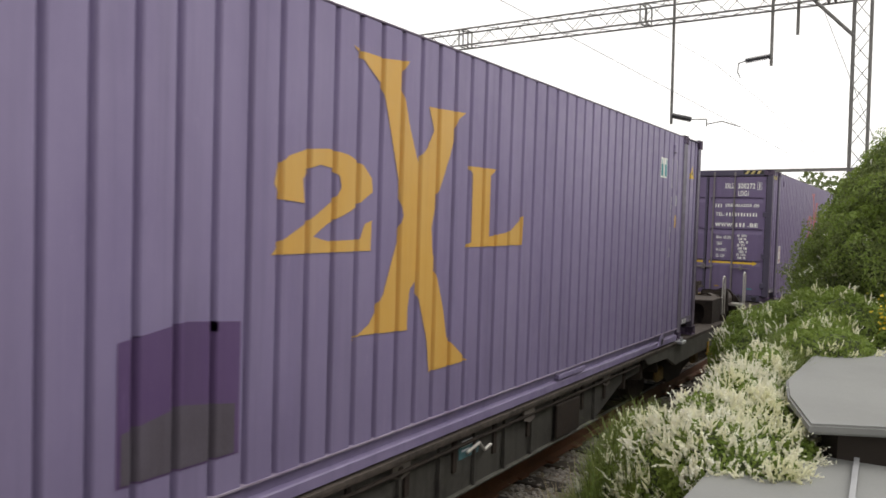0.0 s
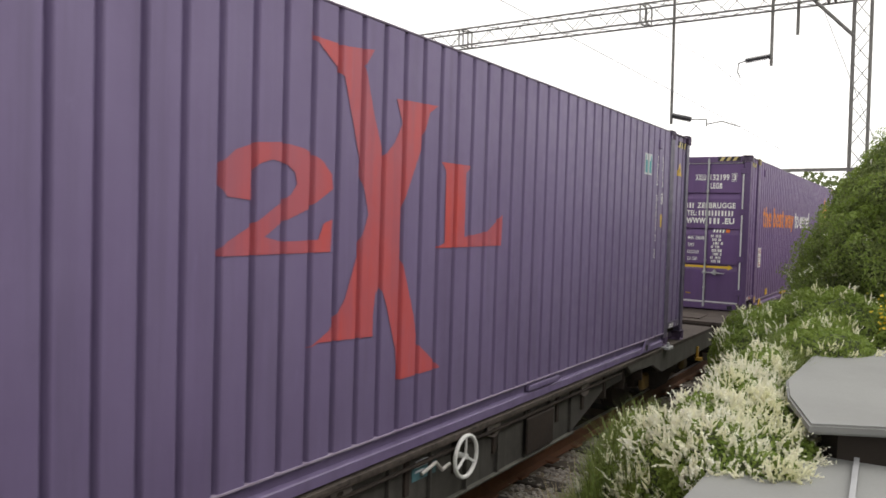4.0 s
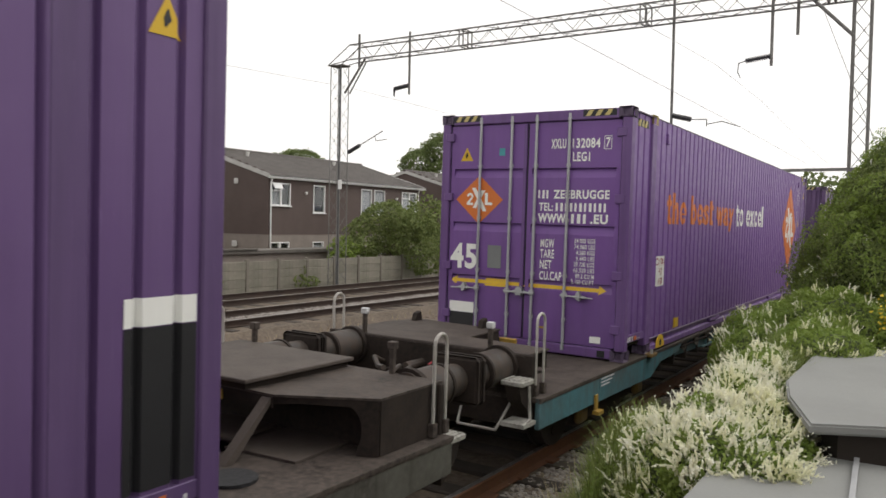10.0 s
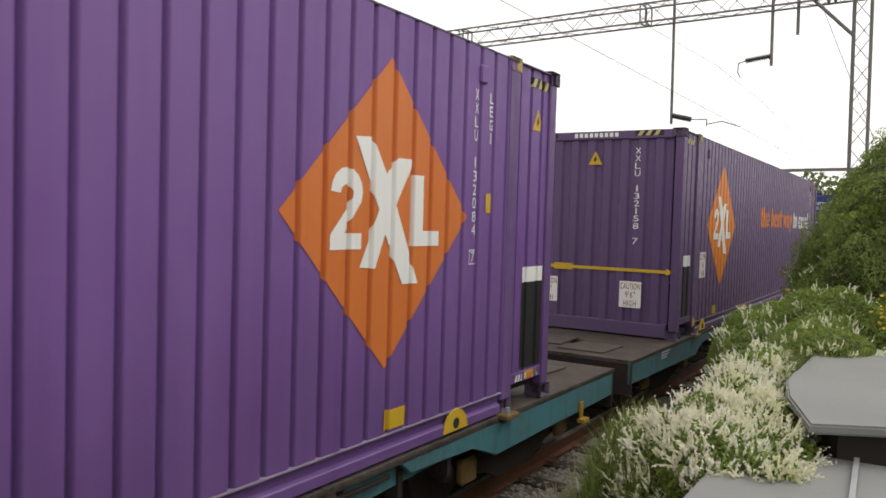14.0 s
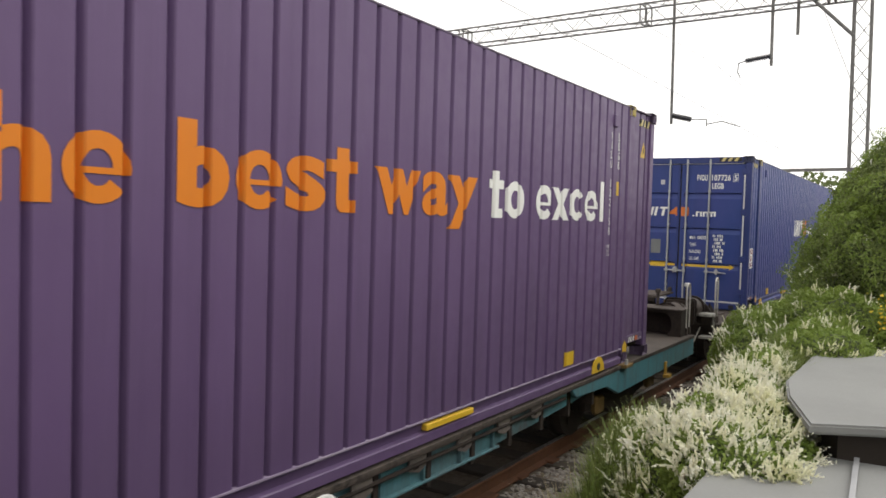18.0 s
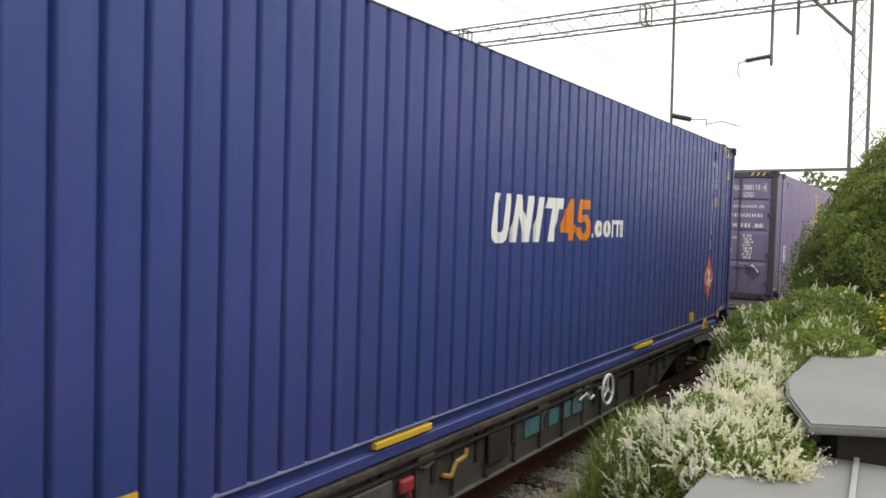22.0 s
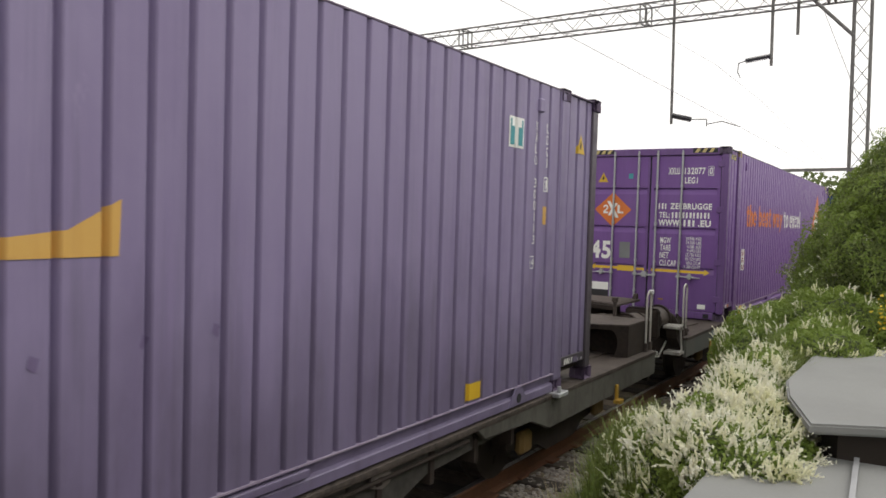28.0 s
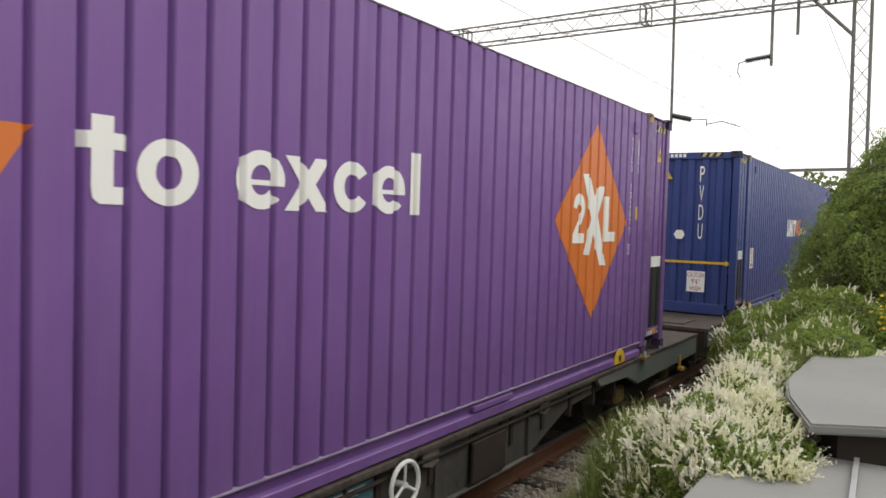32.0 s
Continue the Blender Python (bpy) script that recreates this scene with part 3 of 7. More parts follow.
def container(key, label, doors=True):
    """A forty-five-foot box; it stands on its own origin, door end or blind end at y = 0, and runs back along y."""
    ob = thing("shipping_container", label, "container", "containers on the train")
    skin = PAINT[key]
    frame_mat = WORN_FRAME.get(key, skin)
    for s in (1, -1):
        v, f = wall_mesh(s)
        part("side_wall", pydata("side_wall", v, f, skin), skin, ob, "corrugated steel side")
        # rails along the side, top and bottom
        part("top_rail", bbox(*sorted((s * 1.13, s * 1.190)), 0.16, LEN - 0.16, 2.80, 2.868, bevel=0.004), frame_mat, ob)
        part("roof_edge", bbox(*sorted((s * 1.14, s * 1.243)), 0.16, LEN - 0.16, 2.869, 2.884, bevel=0.003), M_CASTBLUE if key in "fi" else M_CAST, ob)
        channel = [(1.16, 0.012), (1.246, 0.012), (1.246, 0.074), (1.238, 0.082), (1.212, 0.092), (1.222, 0.16), (1.235, 0.165), (1.16, 0.165)]
        bm = prism(bmesh.new(), [(s * a, b) for a, b in channel], "y", POST1, LEN - POST1)
        part("bottom_rail", bm, skin, ob)
        part("rail_lip", bbox(*sorted((s * 1.16, s * 1.25)), POST1, LEN - POST1, 0.166, 0.177), M_LIPBLUE if key in "fi" else M_LIP, ob)
        for y0, y1 in ((0.16, POST0), (LEN - POST0, LEN - 0.16)):
            part("end_rail", bbox(*sorted((s * 1.15, s * 1.23)), y0, y1, 0.2, 0.288, bevel=0.004), frame_mat, ob)
        for y0 in (POST0, LEN - POST1):
            part("stacking_post", bbox(*sorted((s * 1.15, s * 1.246)), y0, y0 + 0.18, 0.1, 2.8, bevel=0.012), skin if key == "g" else frame_mat, ob)
            part("corner_casting", casting(bmesh.new(), *sorted((s * 1.09, s * 1.252)), y0 + 0.003, y0 + 0.177, 0.0, 0.118), M_CASTBLUE if key in "fi" else M_CAST, ob)
            part("corner_casting", casting(bmesh.new(), *sorted((s * 1.09, s * 1.252)), y0 + 0.003, y0 + 0.177, 2.79, 2.9), M_HAZ if key not in "abg" else M_CAST, ob)
        for y0, y1 in ((0.0, 0.178), (LEN - 0.178, LEN)):
            part("corner_casting", casting(bmesh.new(), *sorted((s * 1.088, s * HALF)), y0, y1, 0.0, 0.118), M_CASTBLUE if key in "fi" else M_CAST, ob)
            part("corner_casting", casting(bmesh.new(), *sorted((s * 1.088, s * HALF)), y0, y1, 2.79, 2.908), M_CASTBLUE if key in "fi" else M_CAST, ob)
            part("corner_post", bbox(*sorted((s * 1.13, s * 1.244)), y0 + 0.008, y1 - 0.04, 0.118, 2.79, bevel=0.01), frame_mat, ob)
    part("roof", bbox(-1.19, 1.19, 0.1, LEN - 0.1, 2.83, 2.86), skin, ob)
    bm = bbox(-1.16, 1.16, 0.1, LEN - 0.1, 0.13, 0.16)
    for k in range(24):
        y = 1.2 + k * 0.49
        box(bm, -1.15, 1.15, y, y + 0.06, 0.02, 0.129)
    part("floor_frame", bm, M_FRAME, ob)
    # lifting plates hanging from the bottom rail
    for u in (3.88, 8.86):
        part("lifting_plate", bbox(1.214, 1.262, u, u + 0.64, 0.1, 0.145, bevel=0.004), M_YELLOW if key in "cef" else skin, ob)
    part("tall_end_wall", end_wall(bmesh.new()), skin, ob, at=Matrix.Translation((0, LEN, 0)) @ pose(0, 0, 0, 0, 0, 180)) if doors else None
    part("header", bbox(-1.09, 1.09, 0.012, 0.1, 2.775, 2.896, bevel=0.01), frame_mat, ob)
    part("sill", bbox(-1.09, 1.09, 0.01, 0.12, 0.012, 0.13 if doors else 0.2, bevel=0.01), frame_mat, ob)
    if doors:
        door_end(ob, key, skin, frame_mat)
    else:
        part("end_wall", end_wall(bmesh.new()), skin, ob, "corrugated blind end")
        part("rear_wall", bbox(-1.13, 1.13, LEN - 0.1, LEN - 0.05, 0.13, 2.8), skin, ob)
    return ob


GROOVES = (0.87, 1.545, 2.22)         # upper edges of the grooves pressed into a door leaf


def groove_y(z):
    """How far back the leaf's face lies at height z within a groove."""
    for top in GROOVES:
        if top - 0.115 < z < top:
            return 0.042 + 0.045 * (z - top + 0.115) / 0.11 if z < top - 0.005 else 0.087 - 0.045 * (z - top + 0.005) / 0.005
    return 0.042


def door_leaf(a, b):
    """A leaf's face: plain margins, and grooves that step in sharply above and run out below."""
    bm = bbox(a, b, 0.0885, 0.1, 0.14, 2.765)
    zs = [0.14] + [z for top in GROOVES for z in (top - 0.115, top - 0.005, top)] + [2.765]
    ys = [0.042] + [y for _ in GROOVES for y in (0.042, 0.087, 0.042)] + [0.042]
    a1, b1 = a + 0.05, b - 0.05
    col = lambda x, deep: [bm.verts.new((x, y if deep else 0.042, z)) for y, z in zip(ys, zs)]
    for left, right in ((col(a, False), col(a1, False)), (col(a1, True), col(b1, True)), (col(b1, False), col(b, False))):
        for k in range(len(zs) - 1):
            bm.faces.new((left[k], right[k], right[k + 1], left[k + 1]))
    for x in (a1, b1):
        for top in GROOVES:
            bm.faces.new([bm.verts.new((x, y, z)) for y, z in ((0.042, top - 0.115), (0.087, top - 0.005), (0.042, top))])
    for x in (a, b):
        bm.faces.new([bm.verts.new((x, y, z)) for y, z in ((0.042, 0.14), (0.0884, 0.14), (0.0884, 2.765), (0.042, 2.765))])
    for z in (0.14, 2.765):
        bm.faces.new([bm.verts.new((x, y, z)) for x, y in ((a, 0.042), (b, 0.042), (b, 0.0884), (a, 0.0884))])
    return bm


def door_end(ob, key, skin, frame_mat):
    rods = (-0.68, -0.25, 0.08, 0.50)
    rod_mat = M_OLDROD if key == "g" else M_MIDROD if key in "ab" else M_GALV
    for a, b in ((-1.118, -0.052), (-0.028, 1.118)):
        part("door_leaf", door_leaf(a, b), skin, ob, "steel door leaf with pressed grooves")
    part("door_gasket", bbox(-0.051, -0.029, 0.05, 0.09, 0.15, 2.755), M_RUBBER_AND_HOLES, ob, "black rubber between the leaves")
    for s in (1, -1):
        part("door_gasket", bbox(*sorted((s * 1.1185, s * 1.129)), 0.045, 0.09, 0.15, 2.755), M_RUBBER_AND_HOLES, ob, "black rubber along the hinges")
    part("door_overlap", bbox(-0.092, -0.054, 0.032, 0.0415, 0.15, 2.755), frame_mat, ob)
    for x in rods:
        bm = rod(bmesh.new(), (x, 0.012, 0.06), (x, 0.012, 2.86), 0.0175, 10)
        r = part("lock_rod", bm, rod_mat, ob, "upright locking bar", smooth=False)
        for z in (0.09, 0.42, 0.94, 1.60, 2.25, 2.80):
            part("rod_bracket", bbox(x - 0.022, x + 0.022, -0.004, 0.046, z - 0.022, z + 0.022, bevel=0.007), rod_mat, r)
        s = 1 if x in (rods[1], rods[3]) else -1
        if key == "g":
            s = 1
        bm = rod(bmesh.new(), (x - s * 0.04, -0.013, 0.712), (x + s * 0.36, -0.013, 0.70), 0.0095, 8)
        box(bm, x - 0.026, x + 0.026, -0.018, 0.04, 0.68, 0.742, bevel=0.006)
        prism(bm, [(x + s * 0.16, 0.675), (x + s * 0.2, 0.66), (x + s * 0.21, 0.735), (x + s * 0.18, 0.775), (x + s * 0.155, 0.74)], "y", -0.022, 0.041)
        box(bm, *sorted((x + s * 0.12, x + s * 0.26)), -0.004, 0.0405, 0.69, 0.72, bevel=0.004)
        part("door_handle", bm, rod_mat, r, "lever handle")
    for s in (1, -1):
        for z in (0.36, 0.98, 1.86, 2.62):
            part("hinge", bbox(*sorted((s * 1.075, s * 1.19)), 0.0, 0.045, z - 0.05, z + 0.05, bevel=0.006), frame_mat, ob)
    # black blocks on the sill: the notches' inner shade as colour
    for x in (-1.0, 0.93):
        part("fork_notch", bbox(x, x + 0.09, 0.004, 0.0095, 0.03, 0.105), M_RUBBER_AND_HOLES, ob)
    put = lambda bm, lift=0.004: on_front(bm, 0.042 - lift)
    part("door_tag", put(shape_bm([rect(0.825, 0.955, 0.18, 0.255)]), 0.006), M_WHITEP, ob, "small white sticker") if key in "dh" else None
    warning_triangle(ob, put, -0.89, 2.39 if key not in "bg" else 2.35, 0.1)
    hazard_bars(ob, lambda bm, lift=0.004: on_front(bm, 0.012 - lift), 0.69, 1.03, 2.815, 2.885)
    hazard_bars(ob, lambda bm, lift=0.004: on_front(bm, 0.012 - lift), -1.05, -0.72, 2.815, 2.885)
    part("length_number", put(text_bm("45", *((-1.09, -0.71, 0.945, 1.27) if key in "dh" else (-1.1, -0.72, 0.99, 1.325)), 0.035)), M_WHITEP, ob, "large white numerals")
    part("test_plate", put(shape_bm([rect(-0.55, -0.36, 0.975, 1.26) if key in "dh" else rect(-0.575, -0.39, 1.025, 1.3)]), 0.008), M_GREYLAB if key != "g" else M_OLDROD, ob, "grey metal test plate")
    part("height_arrow", on_groove(arrow_bm(-1.085, 1.0, 0.795 if key in "dh" else 0.815)) if key != "g" else put(shape_bm([rect(-0.43, -0.23, 1.0, 1.02)])), M_YELLOW if key != "g" else M_WHITEP, ob, "yellow height arrow" if key != "g" else "")
    serial = {"a": ("XXLU", "300181 2", "LDG1"), "b": ("XXLU", "300272 1", "LDG1"), "c": ("XXLU", "132199 3", "LEGB"), "d": ("XXLU", "132084 7", "LEG1"), "f": ("PVDU", "107726 5", "LEGB"),
              "g": ("XXLU", "300113 4", "LDG1"), "h": ("XXLU", "132077 0", "LEG1")}[key]
    tone = M_GREYW if key in "a" else M_WHITEP
    dx, dz = (0.0, -0.045) if key in "bg" else (-0.03, 0.0)
    digits, check = serial[1].split()
    edge = [rect(0.945 + dx, 1.035 + dx, 2.43, 2.436), rect(0.945 + dx, 1.035 + dx, 2.579, 2.585), rect(0.945 + dx, 0.951 + dx, 2.436, 2.579), rect(1.029 + dx, 1.035 + dx, 2.436, 2.579)]
    part("digit_box", put(shape_bm([[(a, b + dz) for a, b in poly] for poly in edge])), tone, ob, "thin white box round the last digit")
    for code in (text_bm(serial[0], 0.29 + dx, 0.48 + dx, 2.45 + dz, 2.565 + dz, 0.025), text_bm(digits, 0.56 + dx, 0.9 + dx, 2.45 + dz, 2.565 + dz, 0.025),
                 text_bm(check, (0.98 if check == "1" else 0.965) + dx, (1.0 if check == "1" else 1.018) + dx, 2.45 + dz, 2.565 + dz, 0.02), text_bm(serial[2], 0.57 + dx, 0.78 + dx, 2.295 + dz, 2.405 + dz, 0.025)):
        part("serial_code", put(code), tone, ob, "white stencilled code")
    if key == "f":
        polys = [[(a, 1.765), (a + w, 1.765), (a + w + 0.035, 1.94), (a + 0.035, 1.94)] for a, w in ((-0.88, 0.05), (-0.79, 0.05), (-0.70, 0.045), (-0.62, 0.045), (-0.545, 0.05), (-0.4, 0.05))]
        polys += [rect(-0.83, -0.79, 1.765, 1.8), rect(-0.42, -0.27, 1.9, 1.94), [(-0.655, 1.93), (-0.62, 1.94), (-0.575, 1.765), (-0.61, 1.765)]]
        part("name_mark", put(shape_bm(polys)), M_WHITEP, ob, "white slanted shapes")
        part("name_mark_accent", put(shape_bm([[(-0.25, 1.83), (-0.12, 1.94), (-0.07, 1.94), (-0.07, 1.765), (-0.12, 1.765), (-0.12, 1.8), (-0.25, 1.8)], [(-0.02, 1.765), (0.1, 1.765), (0.13, 1.8), (0.13, 1.86), (0.03, 1.88), (0.03, 1.905), (0.12, 1.905), (0.12, 1.94), (-0.02, 1.94)]])), M_ORANGE, ob, "orange shapes")
        part("name_mark_tail", put(shape_bm([rect(0.2, 0.23, 1.765, 1.79)] + [rect(a, a + 0.035, 1.765, 1.86) for a in (0.26, 0.34, 0.39, 0.46, 0.53, 0.59)] + [rect(a, b, 1.835, 1.86) for a, b in ((0.296, 0.33), (0.426, 0.459), (0.496, 0.529), (0.566, 0.589))])), M_WHITEP, ob)
    else:
        old = key in "bg"
        town = "ZEEBRUGGE (B)" if old else "ZEEBRUGGE"
        z0, z1, z2 = (2.0, 1.815, 1.585) if old else (1.855, 1.705, 1.565) if key in "dh" else (1.925, 1.78, 1.63)
        a1 = 1.0
        h = 0.075 if old else 0.1
        glyphs = lambda a, b, n, z, h: [rect(a + (b - a) * k / n + 0.004, a + (b - a) * (k + 0.52 + 0.1 * (k % 2)) / n, z, z + h) for k in range(n)]
        rows = [shape_bm(glyphs(0.11, 0.27, 3, z0, h)), text_bm(town, 0.31, a1, z0, z0 + h + 0.005, 0.03),
                text_bm("TEL:", 0.13, 0.31, z1, z1 + h, 0.03), shape_bm(glyphs(0.34, 0.99, 11, z1, h)),
                text_bm("WWW.", 0.12, 0.5, z2, z2 + h + 0.012, 0.04), shape_bm(glyphs(0.54, 0.76, 3, z2, h + 0.012)), text_bm(".BE" if old else ".EU", 0.78, 0.99, z2, z2 + h + 0.012, 0.04)]
        for row in rows:
            part("owner_lettering", put(row), tone, ob, "white lettering and rows of bars")
    labels = ("MGW", "TARE", "NET", "CU.CAP") if key in "dh" else ("MAX. GROSS", "TARE", "PAYLOAD", "CU. CAP.")
    rows = []
    for k, word in enumerate(labels):
        z = (1.265, 1.14, 1.01, 0.875)[k] if key in "dh" else (1.325, 1.19, 1.055, 0.925)[k]
        w = (0.18, 0.18, 0.15, 0.285)[k] if key in "dh" else (0.3, 0.12, 0.21, 0.19)[k]
        h = 0.105 if key in "dh" else 0.065
        rows.append(text_bm(word, 0.165, 0.165 + w, z, z + h, 0.02))
    for word in rows:
        part("weight_heading", put(word), tone, ob, "small white print")
    if key in "dh":
        for k, word in enumerate(("34.000 KGS", "74.960 LBS", "4.280 KGS", "9.440 LBS", "29.720 KGS", "65.520 LBS", "89.2 CU.M", "3.150 CU.FT")):
            a0 = 0.585 + 0.265 * (1 - len(word) / 10.5)
            part("weight_figure", put(text_bm(word, a0, 0.85, 1.335 - k * 0.069, 1.388 - k * 0.069, 0.01)), tone, ob, "small white print")
    cells = []
    for k in range(8 if key not in "dh" else 0):
        a = 0.59 + 0.02 * ((k * 7) % 3)
        for j in range(7 - k % 2):
            if j != 2 + k % 3:
                cells.append(rect(a + 0.027 * j + 0.003 * ((j + k) % 2), a + 0.027 * j + 0.016 + 0.004 * ((j * k) % 3), 1.375 - k * 0.068, 1.425 - k * 0.068))
    if cells:
        tagged(part("weight_column", put(shape_bm(cells)), tone, ob, "column of small white print"), kind="stuff")
    if key in "cdh":
        part("orange_lozenge", put(shape_bm(diamond(-0.695, 1.83 if key in "dh" else 1.87, 0.335, 0.308))), M_ORANGE, ob, "orange lozenge with white strokes")
        part("lozenge_emblem", put(shape_bm(emblem(-0.695, 1.83 if key in "dh" else 1.87, 0.32)), 0.007), M_WHITEP, ob)
    elif key in "abg":
        mark = [[((p - 6.62) * 0.212 - 0.55, (q - 1.56) * 0.25 + 1.845) for p, q in poly] for poly in big_mark(0)]
        part("painted_mark", put(shape_bm(mark)), M_REDP if key == "b" else M_OCHRE, ob, "faded painted strokes")
    if key in "bcg":
        a, z = (0.62, 1.47) if key == "c" else (-1.08, 1.405)
        tagged(part("maker_strokes", put(shape_bm([[(a + 0.055 * k, z), (a + 0.03 + 0.055 * k, z), (a + 0.045 + 0.055 * k, z + 0.06), (a + 0.015 + 0.055 * k, z + 0.06)] for k in range(4)])), M_WHITEP, ob), kind="stuff")
        part("maker_block", put(shape_bm([rect(a + 0.235, a + 0.3, z, z + 0.06)])), M_ORANGE if key == "c" else M_GREYW, ob)
    part("yellow_tick", put(shape_bm([rect(0.16, 0.25, 0.285, 0.31)])), M_STOP, ob, "small yellow label") if key in "bcdh" else None
    if key in "cdfh":
        part("inspection_sticker", put(shape_bm([rect(-1.085, -0.73, 0.385, 0.52)])), M_WHITEP, ob, "white sticker") if key != "f" else None
        part("number_panel", put(shape_bm([rect(-1.085, -0.73, 0.16, 0.382)])), M_BLACKP, ob, "black panel") if key != "f" else None
        part("approval_sticker", put(shape_bm([rect(-0.43, -0.35, 2.38, 2.47)])), M_TEALP if key != "f" else M_GREYW, ob, "small approval sticker")
    if key == "g":
        part("peeled_patch", put(shape_bm(diamond(0.83, 0.6, 0.17, 0.18))), M_OLDROD, ob, "dark patch of a torn placard")
        part("torn_corner", put(shape_bm([[(0.76, 0.74), (0.82, 0.78), (0.95, 0.62), (0.93, 0.60), (0.85, 0.72)]]), 0.007), M_WHITEP, ob)
    if key in "bg":
        part("maker_label", put(shape_bm([rect(0.78, 0.92, 0.26, 0.285)]), 0.006), M_TEALP, ob, "teal maker's label")
    if key in "bg":
        part("company_sticker", put(shape_bm([rect(-0.46, -0.34, 2.34, 2.48)]), 0.006), M_TEALP if key == "g" else M_WHITEP, ob, "small sticker")
    if key in "cf":
        for a, b in ((-1.1, -0.09), (-0.02, 1.1)):
            part("door_gasket", bbox(a, b, 0.02, 0.04, 2.77, 2.79), M_GASKET, ob, "white door seal strip")
            part("door_gasket", bbox(a, b, 0.02, 0.04, 0.14, 0.165), M_GASKET, ob, "white door seal strip")
        for x in (-1.185, 1.115):
            for z0, z1 in ((0.42, 0.92), (1.04, 1.8), (1.92, 2.56)):
                part("door_gasket", bbox(x, x + 0.022, -0.012, 0.006, z0, z1), M_GASKET, ob, "white door seal strip")


def side_common(ob, key):
    """What all boxes carry on the side that faces the camera."""
    put = on_side
    for u, f in ((0.28, 1), (LEN - 0.5, 1)):
        hazard_bars(ob, put, u, u + 0.34, 2.72, 2.80, 3) if key not in "ag" else None
    for u0 in (POST0, LEN - POST1):
        bm = shape_bm([[(u0 + 0.03, 0.13), (u0 + 0.17, 0.13), (u0 + 0.17, 0.2), (u0 + 0.1, 0.26), (u0 + 0.03, 0.2)]])
        for v in bm.verts:
            v.co = (1.2495, v.co.x, v.co.y)
        part("post_marking", bm, M_YELLOW, ob) if key in "cefi" else None
    warning_triangle(ob, put, 13.29 if key in "abg" else 13.34, 2.32 if key in "abg" else 2.435, 0.11)
    low = 1.55 if key in "abg" else 1.63 if key in "dh" else 1.88
    part("safety_label", put(shape_bm([rect(12.45, 12.55, 1.55, 1.71) if key in "abg" else rect(12.44, 12.53, low, low + 0.15)])), M_YELLOW if key not in "ag" else M_OCHRE, ob, "yellow label")
    # the maker's small plate on each end rail: white strokes, an orange block, small white blocks
    for u in (0.14, 13.05) if key not in "e" else (13.05,):
        strokes = [[(u + 0.052 * k, 0.212), (u + 0.03 + 0.052 * k, 0.212), (u + 0.045 + 0.052 * k, 0.268), (u + 0.015 + 0.052 * k, 0.268)] for k in range(4)]
        tagged(part("maker_strokes", put(shape_bm(strokes), 0.014), M_WHITEP, ob), kind="stuff")
        part("maker_block", put(shape_bm([rect(u + 0.225, u + 0.265, 0.214, 0.265), rect(u + 0.275, u + 0.315, 0.214, 0.265)]), 0.014), M_ORANGE if key not in "abg" else skin_of(key), ob)
        tagged(part("maker_dots", put(shape_bm([rect(u + 0.33 + 0.04 * k, u + 0.355 + 0.04 * k, 0.216, 0.24) for k in range(3)]), 0.014), M_GREYW, ob), kind="stuff")
    # lashing eye with its yellow surround
    for u in (1.35, LEN - 1.63):
        bm = bmesh.new()
        n = 9
        outer = [(u - 0.17, 0.02), (u + 0.17, 0.02), (u + 0.05, 0.17), (u - 0.05, 0.17)] if key in "abcfgi" else [(u + 0.165 * math.cos(math.pi * k / n), 0.02 + 0.16 * math.sin(math.pi * k / n)) for k in range(n + 1)]
        prism(bm, outer, "x", 1.242, 1.256)
        eye = part("lashing_eye", bm, M_YELLOW if key in "cdefhi" else skin_of(key), ob, "yellow-painted lashing eye" if key in "cdefhi" else "")
        # black disc in place of a bored hole, its shade as colour
        bm = rod(bmesh.new(), (1.252, u, 0.075), (1.259, u, 0.075), 0.042, 10)
        part("eye_hole", bm, M_RUBBER_AND_HOLES, eye)
    # vent cover near the top
    for u in (1.33, LEN - 1.42):
        part("vent_cover", bbox(1.2, 1.262, u, u + 0.10, 2.52 if key in "abg" else 2.6, 2.64 if key in "abg" else 2.74, bevel=0.012), skin_of(key), ob)


def skin_of(key):
    return PAINT[key]


